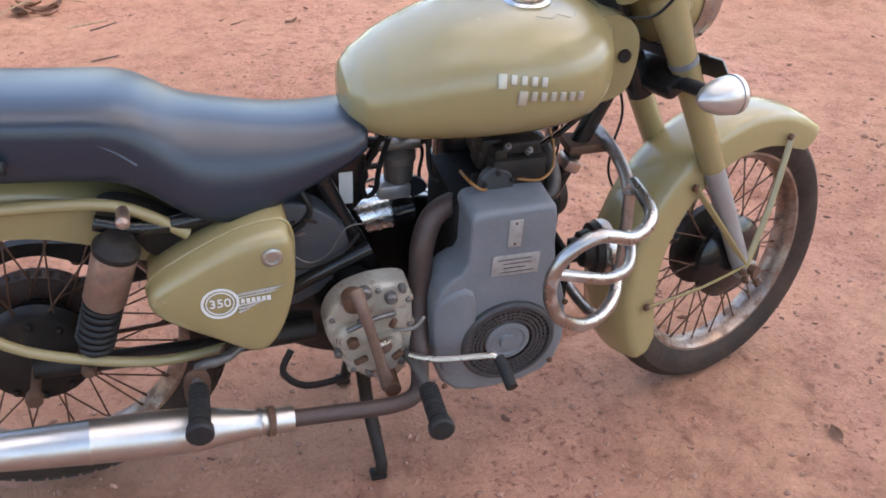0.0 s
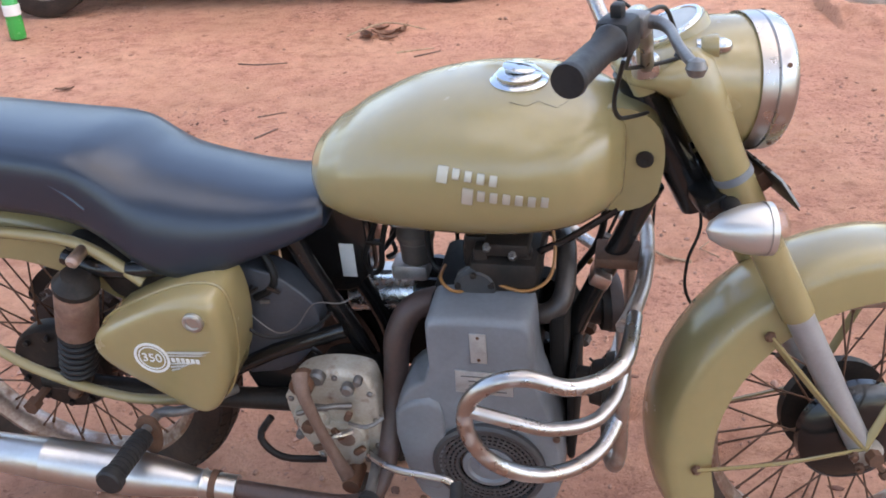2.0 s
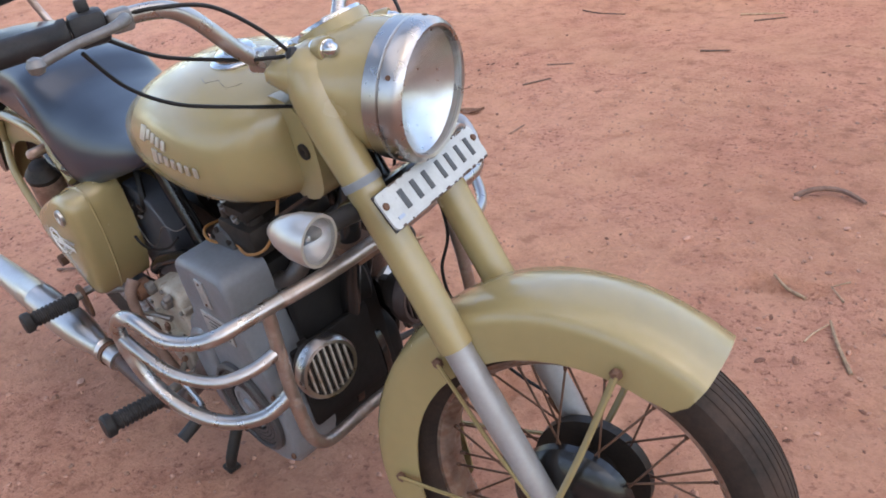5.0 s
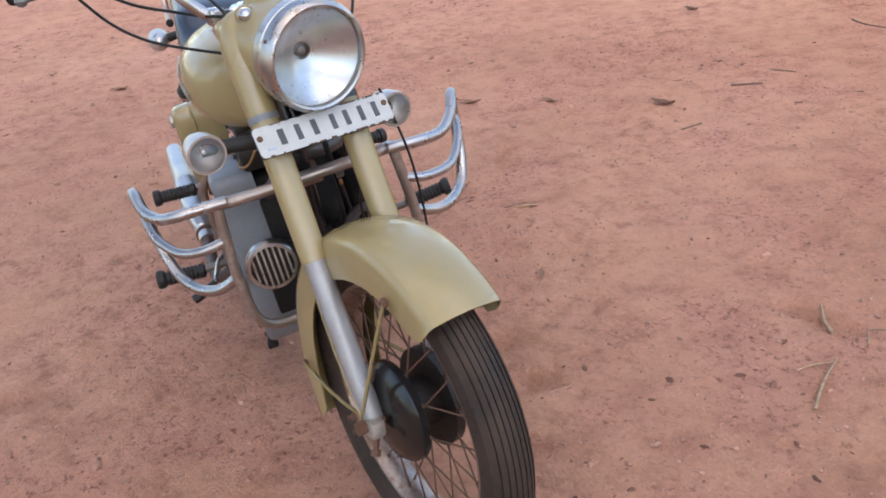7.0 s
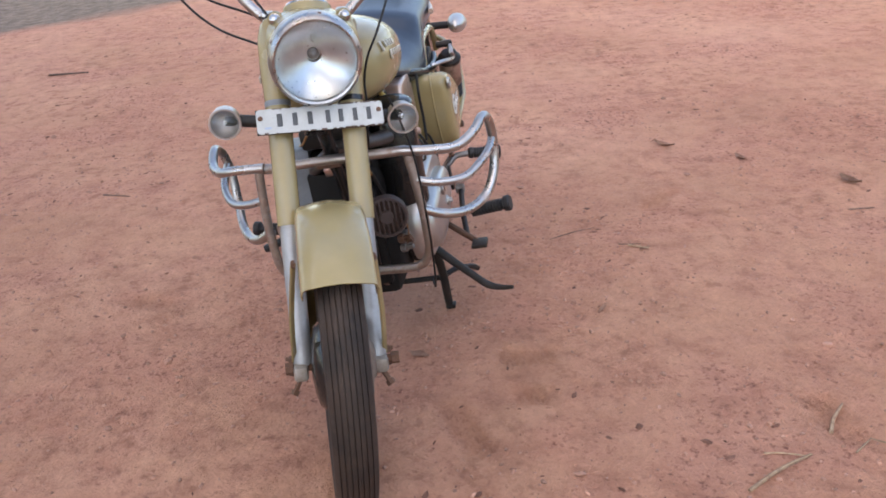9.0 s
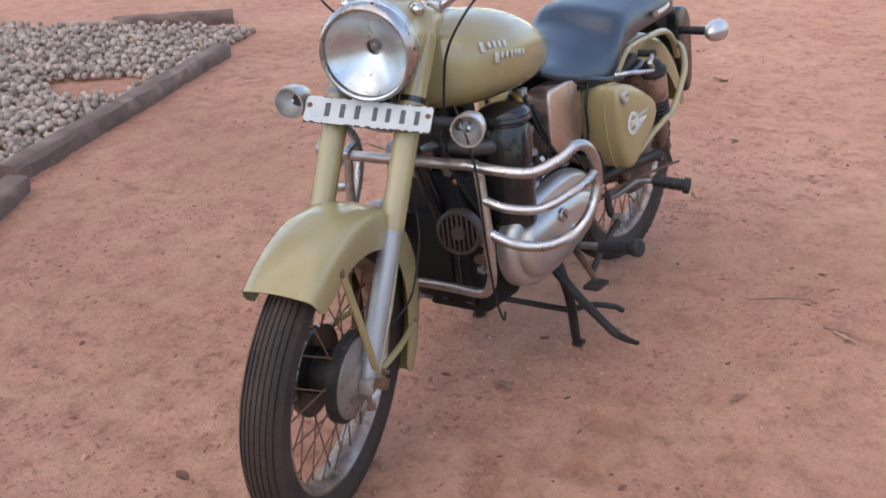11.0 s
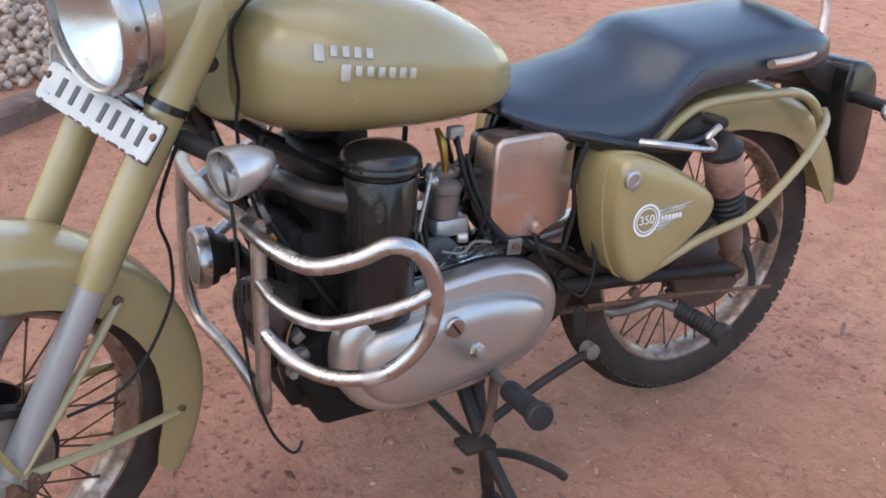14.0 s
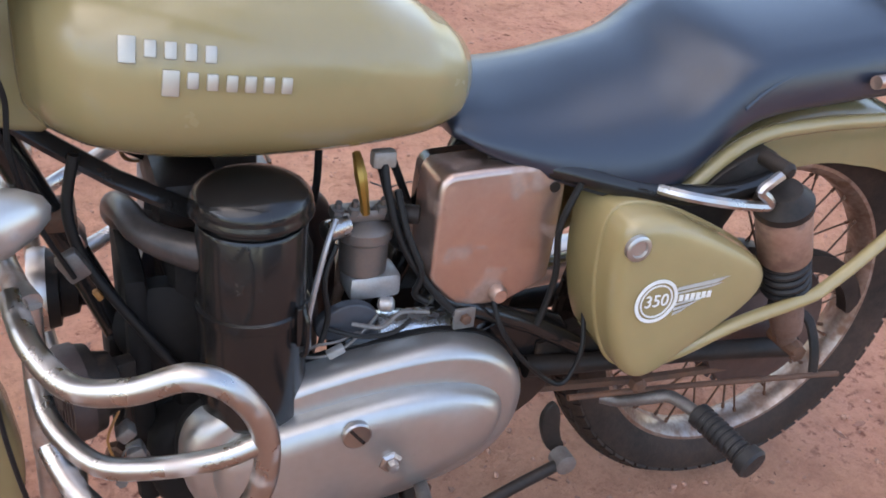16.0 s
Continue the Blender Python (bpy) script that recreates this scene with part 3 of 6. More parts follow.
for s in SIDES:
    arc = [(x, -0.012 + s * y, z + s * 0.009) for x, y, z in ((0.262, 0.142, 0.665), (0.2, 0.136, 0.709), (0.14, 0.128, 0.73), (0.05, 0.122, 0.735), (-0.04, 0.12, 0.735), (-0.13, 0.117, 0.73), (-0.185, 0.114, 0.708), (-0.222, 0.112, 0.672), (-0.25, 0.108, 0.63))]
    part("side_rail", tube(arc, 0.0105, 10, 5), OLIVE, rear_fender)
    run = [(-0.255, 0.085, 0.686), (-0.2, 0.135, 0.674), (-0.1, 0.184, 0.634), (-0.02, 0.2, 0.586), (0.05, 0.209, 0.547), (0.089, 0.213, 0.535), (0.19, 0.207, 0.508), (0.26, 0.198, 0.474), (0.3, 0.185, 0.45)] if s > 0 else [(-0.252, -0.12, 0.62), (-0.14, -0.16, 0.582), (-0.05, -0.172, 0.488), (0.06, -0.178, 0.44), (0.185, -0.178, 0.41), (0.3, -0.16, 0.403)]
    part("stay", tube(run, 0.0095, 10, 4), OLIVE, rear_fender, "olive tubular stay")
    part("bolt", lathe([(0, 0.012), (0.012, 0.012), (0.016, 0.007)], (0.3, s * 0.165, 0.403), (0, s, 0), 6), RUST, rear_fender)


# ---- fork, nacelle, headlamp ----
def on_fork(z, y=0.0, out=0.0):
    """A point on the line of the fork leg at height z."""
    return Vector((1.42 - (z - 0.31) * 0.4945 + out, FY + y, z))


for s in SIDES:
    leg = part("fork_cover", tube([on_fork(0.585, s * 0.082), on_fork(0.72, s * 0.082), on_fork(0.82, s * 0.082), on_fork(0.865, s * 0.082), on_fork(0.91, s * 0.08, 0.002), on_fork(0.955, s * 0.076, 0.006), on_fork(0.985, s * 0.07, 0.01), on_fork(1.003, s * 0.058, 0.014)], [0.0265, 0.0268, 0.0275, 0.0295, 0.034, 0.038, 0.036, 0.022], 22, 4), OLIVE, bike, "olive fork shroud tube", True)
    part("clamp_band", tube([on_fork(0.825, s * 0.082), on_fork(0.836, s * 0.082)], 0.0292, 20, 1), BLACK if s > 0 else GREY, leg, "", True)
    slider = part("fork_slider", tube([on_fork(0.3, s * 0.082), on_fork(0.325, s * 0.082), on_fork(0.42, s * 0.082), on_fork(0.45, s * 0.082), on_fork(0.455, s * 0.082), on_fork(0.59, s * 0.082)],
                                      [0.017, 0.0215, 0.0215, 0.0215, 0.0225, 0.0225], 18, 2), SLIDER, bike, "grey metal fork slider", True)
    for up in (-0.012, 0.014):
        part("clamp_nut", lathe([(0, 0.0085), (0.009, 0.0085), (0.01, 0.005), (0.017, 0.005), (0.017, 0)], on_fork(0.298 + up, s * 0.103, -0.02), (-0.4, s, 0), 6), RUST, slider, "", True)
    part("axle_cap", block(on_fork(0.3, s * 0.088, 0.004), (0.05, 0.032, 0.036), 0.008), ALU_DULL, slider, "", True)
    part("pinch_bolt", lathe([(0, 0.006), (0.03, 0.006), (0.03, 0.01), (0.042, 0.01), (0.042, 0.0)], on_fork(0.29, s * 0.088, 0.012), (0.5, s * 0.5, -0.8), 6), RUST, slider, "", True)
part("lower_yoke", block(on_fork(0.79, 0, -0.03), (0.075, 0.2, 0.035), 0.012, Matrix.Rotation(-RAKE, 3, "Y")), BLACK, bike, "", True)
part("steering_column", tube([HEAD + AXIS * 0.05 - Vector((0, FY, 0)) + Vector((0, FY, 0)), HEAD - AXIS * 0.2], 0.028, 16, 1), BLACK, bike, "black steering head")
# headlamp casing that swallows the fork tops
LAMP = Vector((1.212, 0.02, 0.937))
FACE = Vector((1.0, 0.05, -0.09)).normalized()
rings = []
across = Vector((-FACE.y, FACE.x, 0)).normalized()
upward = FACE.cross(across)
for x, half, low, high, power, back, blend in ((1.01, 0.03, 0.97, 0.984, 2.2, 0.0, 0.0), (1.018, 0.075, 0.962, 0.992, 2.6, 0.0, 0.0), (1.044, 0.105, 0.957, 1.004, 2.8, 0.0, 0.0), (1.082, 0.112, 0.938, 1.021, 2.6, 0.115, 0.08), (1.115, 0.108, 0.9, 1.033, 2.3, 0.09, 0.35),
                                               (1.145, 0.1, 0.865, 1.036, 2.1, 0.062, 0.75), (1.165, 0.097, 0.845, 1.035, 2.0, 0.042, 1.0), (1.19, 0.097, 0.845, 1.035, 2.0, 0.012, 1.0)):
    mid, tall = (low + high) / 2, (high - low) / 2
    ring = []
    for k in range(40):
        a = 2 * math.pi * k / 40
        c, q = math.cos(a), math.sin(a)
        flat_point = Vector((x, 0.015 + half * math.copysign(abs(c) ** (2 / power), c), mid + tall * math.copysign(abs(q) ** (2 / power), q)))
        ring.append(flat_point.lerp(LAMP - FACE * back + (across * c + upward * q) * 0.0962, blend))
    rings.append(ring)
shell = skin(bmesh.new(), rings, False)
shell.faces.new(list(shell.verts)[:40])
nacelle = part("headlamp_nacelle", shell, OLIVE, bike, "olive headlamp casing joined to the fork shrouds", True, 60)
for s in SIDES:
    lamp = part("pilot_lamp", lathe([(-0.03, 0.012), (-0.004, 0.0135), (0.0, 0.0135), (0.001, 0.012), (0.008, 0.0112), (0.014, 0.008), (0.017, 0.003), (0.0172, 0)], (1.136, 0.018 + s * 0.076, 1.013), (1.0, 0.3 * s, 0.05), 20), CHROME_CLEAN, nacelle, "small chrome pilot lamp", True)
    part("pilot_base", lathe([(-0.03, 0.006), (-0.022, 0.015), (-0.006, 0.0178), (-0.001, 0.0165), (-0.001, 0.0)], (1.136, 0.018 + s * 0.076, 1.013), (1.0, 0.3 * s, 0.05), 20), OLIVE, lamp, "", True)
part("headlamp_rim", ring_lathe([(-0.024, 0.097), (-0.026, 0.1), (-0.004, 0.1015), (-0.002, 0.0985), (0.0005, 0.1015), (0.018, 0.101), (0.026, 0.098), (0.031, 0.0925), (0.029, 0.0885), (0.022, 0.087), (0.0, 0.092)], LAMP, FACE, 56),
     CHROME, nacelle, "pitted chrome headlamp rim", True)
for k in range(10):
    a = 2 * math.pi * k / 10
    side = FACE.orthogonal().normalized()
    up = FACE.cross(side)
    out = side * math.cos(a) + up * math.sin(a)
    if k % 2:
        part("rim_screw", lathe([(0, 0.004), (0.003, 0.0035)], LAMP + out * 0.1 + FACE * 0.012, out, 8), RUST, nacelle, "", True)
bowl = [(0.018, 0.0895), (0.009, 0.083), (-0.004, 0.066), (-0.016, 0.05), (-0.025, 0.034), (-0.031, 0.02), (-0.032, 0.017), (-0.05, 0.016), (-0.05, 0.0)]
part("reflector", lathe(bowl, LAMP, FACE, 48, None, False), REFLECTOR, nacelle, "silvered reflector bowl", True)
part("bulb", lathe([(-0.049, 0.0125), (-0.04, 0.0125), (-0.038, 0.009), (-0.032, 0.009), (-0.03, 0.006), (-0.028, 0)], LAMP, FACE, 24), LEVER, nacelle, "", True)
lens = part("headlamp_glass", lathe([(0.022, 0.0895), (0.028, 0.084), (0.036, 0.064), (0.041, 0.036), (0.0425, 0.0005)], LAMP, FACE, 48, None, False), GLASS, nacelle,
            "ribbed headlamp glass", True)
lens.visible_shadow = False
# instruments on the casing
for name, at, r in (("speedometer", (1.088, 0.016, 1.028), 0.05), ("ammeter", (1.03, -0.035, 0.999), 0.024), ("light_switch", (1.03, 0.065, 0.999), 0.024)):
    up = Vector((-0.48, 0, 1)).normalized()
    dial = part(name, lathe([(-0.012, r), (0.003, r), (0.006, r * 0.96), (0.006, r * 0.88), (0.004, r * 0.86), (0.004, 0)], at, up, 32), CHROME_CLEAN, nacelle, "chrome-ringed instrument", True)
    part("collar", lathe([(-0.045, r * 1.1), (-0.006, r * 1.1), (0.0, r * 1.06), (0.001, r)], at, up, 32), OLIVE, dial, "", True)
    part("dial_face", lathe([(0.0042, r * 0.85), (0.0048, r * 0.82), (0.0048, 0)], at, up, 28), PLATE if name != "light_switch" else BLACK, dial, "", True)
BLUE_INK = mat("faded_blue_print", (0.34, 0.41, 0.52), 0.6)
CHIP = mat("bare_rusty_plate_edge", (0.05, 0.032, 0.026), 0.8, other=(0.09, 0.05, 0.035), scale=60)
# number plate: characters shown as plain bars
PLATE_AT = Matrix.Translation((1.226, 0.02, 0.81)) @ Matrix.Rotation(radians(2), 4, "Z") @ Matrix.Rotation(radians(-34), 4, "Y") @ Matrix.Diagonal((1, 0.985, 0.97, 1))
plate = part("number_plate", slab_x(0.141, 0.029, 0.009, 0.003), PLATE, bike, "chipped white enamel number plate with rusty edge", False, 38, STEER @ PLATE_AT)
for y, wide in ((-0.09, 0.026), (-0.056, 0.024), (-0.0226, 0.024), (0.017, 0.022), (0.046, 0.022), (0.078, 0.022), (0.109, 0.022)):
    part("character_bar", block((0.002, y, 0.001), (0.002, wide * 0.46, 0.03), 0.0005), PLATE_INK, plate, "", False, 38, STEER @ PLATE_AT)
for y in (-0.132, 0.132):
    part("screw", lathe([(0, 0.006), (0.003, 0.005)], (0.0015, y, 0.008), (1, 0, 0), 10), RUST, plate, "", False, 38, STEER @ PLATE_AT)
for k in range(46):
    y, z = random.uniform(-0.138, 0.138), random.choice((-0.0283, 0.0283))
    part("rust_chip", block((0.0003, y, z), (0.0034, random.uniform(0.003, 0.014), random.uniform(0.0015, 0.005)), 0.0006), CHIP, plate, "", False, 38, STEER @ PLATE_AT)
part("code_bar", block((0.002, -0.117, -0.016), (0.0012, 0.015, 0.005), 0), BLUE_INK, plate, "", False, 38, STEER @ PLATE_AT)
part("back_sheet", block((-0.003, 0, 0), (0.0025, 0.284, 0.06), 0.001), BLACK_DUSTY, plate, "", False, 38, STEER @ PLATE_AT)
part("plate_bracket", block((-0.014, 0, 0.005), (0.022, 0.16, 0.03), 0.004), RUST, plate, "", False, 38, STEER @ PLATE_AT)


def indicator(at, stalk_from, ahead, steer, label):
    """A bullet-shaped flasher on a stalk; at is the middle of its lens."""
    at, way = Vector(at), Vector(ahead).normalized()
    body = part("indicator", lathe([(0, 0.0341), (-0.011, 0.03575), (-0.033, 0.033), (-0.0605, 0.0231), (-0.077, 0.0121), (-0.0825, 0)], at, way, 28, None, False), SILVER, bike, label, steer)
    part("bowl", lathe([(0, 0.033), (-0.011, 0.0286), (-0.0209, 0.0187), (-0.0253, 0.0088), (-0.0253, 0)], at, way, 24, None, False), LAMP_BOWL, body, "silvered lamp bowl", steer)
    part("bulb", lathe([(-0.0264, 0.0055), (-0.0176, 0.0055), (-0.0132, 0.0044), (-0.011, 0)], at, way, 14), AMBER, body, "", steer)
    lens = part("lens", lathe([(-0.0022, 0.03245), (0.011, 0.03135), (0.0209, 0.0253), (0.0264, 0.0154), (0.0286, 0)], at, way, 24, None, False), GLASS_CLEAR, body, "", steer)
    lens.visible_shadow = False
    part("bezel", ring_lathe([(-0.0044, 0.03685), (0.0044, 0.0363), (0.0044, 0.0319), (-0.0044, 0.0319)], at, way, 28), SILVER, body, "", steer)
    part("stalk", tube([Vector(stalk_from), at - way * 0.03], 0.014, 12, 1), GRIP, body, "", steer)


indicator((1.168, -0.19, 0.797), (1.155, -0.09, 0.79), (1, -0.05, -0.05), True, "bullet-shaped chrome turn indicator on a black rubber stalk")
indicator((1.15, 0.212, 0.775), (1.15, 0.11, 0.785), (1, 0.05, -0.05), True, "bullet-shaped chrome turn indicator on a black rubber stalk")

# ---- handlebar ----
bar = part("handlebar", tube([(0.866, FY - 0.39, 1.081), (0.936, FY - 0.29, 1.093), (0.98, FY - 0.21, 1.098), (1.0, FY - 0.17, 1.08), (1.02, FY - 0.115, 1.02), (1.03, FY - 0.08, 1.0), (1.03, FY, 0.998), (1.03, FY + 0.08, 1.0), (1.02, FY + 0.115, 1.02),
                              (1.0, FY + 0.17, 1.08), (0.98, FY + 0.21, 1.098), (0.936, FY + 0.29, 1.093), (0.866, FY + 0.39, 1.081)], 0.0115, 14, 5), CHROME, bike, "rusty chrome handlebar", True)
for s in SIDES:
    end, inn = Vector((0.86, FY + s * 0.395, 1.08)), Vector((0.93, FY + s * 0.295, 1.092))
    way = (inn - end).normalized()
    grip = part("grip", lathe([(0, 0.008), (0, 0.0185), (0.006, 0.0195), (0.01, 0.0175), (0.105, 0.0165), (0.11, 0.02), (0.118, 0.02), (0.12, 0.0125)], end, way, 20), GRIP, bar, "black rubber handlebar grip", True)
    turn = way.to_track_quat("X", "Z").to_matrix()
    housing = part("switch_housing", block(end + way * 0.142, (0.045, 0.042, 0.042), 0.009, turn, block(end + way * 0.14 + Vector((0, 0, 0.028)), (0.016, 0.014, 0.016), 0.003, turn)), GRIP, bar, "", True)
    perch = end + way * 0.175
    part("lever", tube([perch + Vector((0.012, 0, 0.002)), perch + Vector((0.03, s * 0.012, 0.003)), perch + Vector((0.036, s * 0.04, 0.0)), perch + Vector((0.03, s * 0.09, -0.005)), perch + Vector((0.03, s * 0.14, -0.012))],
                       [0.009, 0.008, 0.0065, 0.006, 0.006], 10, 4, lathe([(-0.011, 0), (-0.008, 0.008), (0, 0.0115), (0.008, 0.008), (0.011, 0)], perch + Vector((0.03, s * 0.148, -0.013)), (0, 0, 1), 12)), LEVER, bar,
         "weathered alloy hand lever", True)
    part("lever_perch", block(perch + Vector((0.008, 0, 0)), (0.03, 0.032, 0.028), 0.006, turn), LEVER, bar, "", True)
    part("bar_clamp", block((1.03, FY + s * 0.085, 1.0), (0.034, 0.03, 0.034), 0.007), CHROME, bar, "", True)
for name, pts in (("throttle_cable", [(0.965, -0.235, 1.1), (0.994, -0.206, 1.103), (1.03, -0.15, 1.092), (1.06, -0.1, 1.05), (1.082, -0.07, 1.008)]),
                  ("brake_cable", [(0.96, -0.265, 1.08), (0.97, -0.2, 1.04), (0.99, -0.133, 1.016), (1.03, -0.095, 1.006), (1.082, -0.07, 1.006)]),
                  ("decompressor_cable", [(0.942, -0.288, 1.068), (0.945, -0.24, 1.01), (0.965, -0.185, 0.97), (1.0, -0.115, 0.944), (1.045, -0.04, 0.922)]),
                  ("clutch_cable", [(0.965, 0.235, 1.085), (1.0, 0.218, 1.064)] + [STEER.inverted() @ Vector(p) for p in ((1.022, 0.202, 0.995), (1.062, 0.178, 0.942), (1.056, 0.146, 0.892), (1.043, 0.124, 0.838), (1.045, 0.118, 0.78), (1.03, 0.1, 0.7), (1.0, 0.085, 0.62))]),
                  ("front_brake_cable", [(1.15, 0.11, 0.8), (1.183, 0.1, 0.68), (1.163, 0.1, 0.6), (1.175, 0.115, 0.52), (1.25, 0.125, 0.42), (1.34, 0.11, 0.39)])):
    part(name, tube(pts, 0.0029, 8, 8), CABLE, bar, "", True)
part("cable_grommet", lathe([(-0.012, 0.011), (-0.003, 0.013), (0.004, 0.012), (0.008, 0.007)], (1.082, -0.071, 1.006), (-0.6, -0.75, 0.3), 18), GRIP, nacelle, "black rubber cable grommet", True)


# ---- tank ----
TANK = ((0.543, 0.02, 0.795, 0.835), (0.552, 0.07, 0.775, 0.855), (0.575, 0.105, 0.757, 0.872), (0.62, 0.133, 0.745, 0.902), (0.69, 0.155, 0.739, 0.938), (0.77, 0.169, 0.737, 0.958), (0.85, 0.174, 0.739, 0.966),
        (0.92, 0.168, 0.745, 0.962), (0.975, 0.148, 0.756, 0.952), (1.01, 0.115, 0.772, 0.942), (1.03, 0.07, 0.79, 0.93), (1.036, 0.03, 0.8, 0.92))
POWER = 2.35


def tank_rows(x):
    for a, b in zip(TANK, TANK[1:]):
        if a[0] <= x <= b[0]:
            t = (x - a[0]) / (b[0] - a[0])
            return [p + (q - p) * t for p, q in zip(a, b)]


def tank_side(x, z):
    _, half, low, high = tank_rows(x)
    mid, tall = (low + high) / 2, (high - low) / 2
    return half * (1 - min(0.999, abs((z - mid) / tall)) ** POWER) ** (1 / POWER)


rings = []
for a, b in zip(TANK, TANK[1:]):
    for k in range(5):
        t = k / 5
        x, half, low, high = [p + (q - p) * t for p, q in zip(a, b)]
        rings.append((x, half, low, high))
rings.append(TANK[-1])
tank_rings = []
for i, (x, half, low, high) in enumerate(rings):
    near = rings[max(0, i - 3):i + 4]
    if 3 <= i < len(rings) - 3:
        half, low, high = (sum(r[k] for r in near) / len(near) for k in (1, 2, 3))
    mid, tall = (low + high) / 2, (high - low) / 2
    tank_rings.append([(x, half * math.copysign(abs(math.cos(q)) ** (2 / POWER), math.cos(q)), mid + tall * math.copysign(abs(math.sin(q)) ** (2 / POWER), math.sin(q)))
                       for q in (2 * math.pi * j / 48 for j in range(48))])
tank = part("fuel_tank", skin(bmesh.new(), tank_rings), OLIVE, bike, "glossy olive teardrop fuel tank", False, 70)
part("front_flange", slab([(0.98, 0.765), (1.075, 0.775), (1.09, 0.845), (1.085, 0.905), (1.05, 0.94), (0.98, 0.94)], -0.05, 0.05, 0.012), OLIVE, tank)
for s in SIDES:
    part("rubber_bolt", lathe([(0, 0.013), (0.006, 0.013), (0.006, 0.006), (0.003, 0.0)], (1.06, s * 0.048, 0.86), (0, s, 0), 14), BLACK_DUSTY, tank)
CAP = Vector((0.875, -0.01, 0.962))
cap = part("filler_cap", lathe([(-0.014, 0.043), (0.002, 0.043), (0.005, 0.039), (0.006, 0.034), (0.012, 0.034), (0.015, 0.03), (0.016, 0.0)], CAP, (0, 0, 1), 36), CHROME_CLEAN, tank, "chrome filler cap with lift lid")
part("cap_lid", lathe([(0, 0.0), (0, 0.024), (0.003, 0.025), (0.005, 0.022), (0.005, 0.0)], CAP + Vector((0.0, 0.006, 0.0165)), (0.12, 0.05, 1), 28), CHROME_CLEAN, cap)
part("paint_crack", tube([(0.87, -0.075, 0.958), (0.895, -0.085, 0.957), (0.91, -0.07, 0.958), (0.935, -0.075, 0.951), (0.95, -0.055, 0.953)], 0.00035, 5, 2), BLACK_DUSTY, tank)
# maker's badge as plain raised bars, two staggered rows
for s in SIDES:
    badge = None
    for row, (z, start, tall, count) in enumerate(((0.882, 0.0, 0.017, 5), (0.857, 0.035, 0.017, 7))):
        u = start
        for k in range(count):
            big = k == 0
            wide = 0.0155 if big else 0.0105
            high = tall * (1.45 if big else 0.92)
            u0 = u
            u += wide + (0.0065 if big else 0.007)
            if s < 0:
                x, zc = 0.778 + u0 + wide / 2, z + 0.012 - (u0 + wide / 2) * 0.12 - (0.004 if big else 0)
                tilt = -0.12
            else:
                x, zc = 0.945 - u0 - wide / 2, z + 0.012 - (u0 + wide / 2) * 0.1 - (0.004 if big else 0)
                tilt = 0.1
            y0, up = tank_side(x, zc), tank_side(x, zc + 0.008)
            slope = math.atan2(up - y0, 0.008)
            face = Matrix.Rotation(s * -slope, 3, "X") @ Matrix.Rotation(-tilt if s > 0 else -tilt, 3, "Y")
            bm = bmesh.new()
            block((0, 0, 0), (wide, 0.0035, high), 0.0012, None, bm)
            turn = face.to_4x4()
            me = part("badge_bar", bm, BADGE, badge or tank, "" if badge else "silver raised badge shown as plain bars", False, 38, Matrix.Translation((x, s * (y0 + 0.001), zc)) @ turn)
            badge = badge or me

# ---- seat ----
SEAT = ((0.578, 0.08, 0.762, 0.8), (0.572, 0.1, 0.745, 0.808), (0.52, 0.116, 0.722, 0.803), (0.45, 0.131, 0.697, 0.803), (0.38, 0.148, 0.669, 0.817), (0.325, 0.155, 0.664, 0.829), (0.28, 0.156, 0.682, 0.839), (0.25, 0.152, 0.704, 0.852), (0.222, 0.148, 0.73, 0.871), (0.19, 0.145, 0.756, 0.883),
        (0.15, 0.142, 0.768, 0.888), (0.1, 0.14, 0.772, 0.891), (0.02, 0.138, 0.778, 0.897), (-0.06, 0.136, 0.784, 0.905), (-0.13, 0.134, 0.788, 0.908), (-0.18, 0.13, 0.793, 0.902), (-0.212, 0.116, 0.8, 0.888), (-0.226, 0.085, 0.815, 0.866))
rings = []
for i in range(len(SEAT) - 1):
    a, b = SEAT[i], SEAT[i + 1]
    for k in range(4):
        t = k / 4
        t2 = t * t * (3 - 2 * t)
        rings.append([a[0] + (b[0] - a[0]) * t] + [p + (q - p) * (t * 0.5 + t2 * 0.5) for p, q in zip(a[1:], b[1:])])
rings.append(list(SEAT[-1]))
rings = [[sum(r[k] for r in rings[max(0, i - 3):i + 4]) / len(rings[max(0, i - 3):i + 4]) for k in range(4)] if 4 <= i < len(rings) - 4 else row for i, row in enumerate(rings)]
seat_rings = []
# half sections from the base's middle to the crown: rounded saddle, squarer pillion
SADDLE = ((0.0, 0.0), (0.8, 0.0), (0.97, 0.04), (1.0, 0.17), (0.995, 0.33), (0.955, 0.5), (0.88, 0.66), (0.76, 0.8), (0.58, 0.905), (0.34, 0.97), (0.0, 1.0))
PILLION = ((0.0, 0.0), (0.86, 0.0), (0.98, 0.03), (1.0, 0.15), (1.0, 0.36), (0.985, 0.56), (0.955, 0.71), (0.89, 0.82), (0.74, 0.905), (0.42, 0.975), (0.0, 1.0))
for x, half, low, high in rings:
    tall = high - low
    k = min(1.0, max(0.0, (0.3 - x) / 0.14))
    k = k * k * (3 - 2 * k)
    cross = [(half * (p + (u - p) * k), low + tall * (q + (v - q) * k)) for (p, q), (u, v) in zip(SADDLE, PILLION)]
    tip = [(y, z) for y, z in cross] + [(-y, z) for y, z in cross[-2:0:-1]]
    seat_rings.append([(x, y - 0.012, z - (0.16 * y + 0.013) * max(0.0, (z - low) / tall)) for y, z in tip])
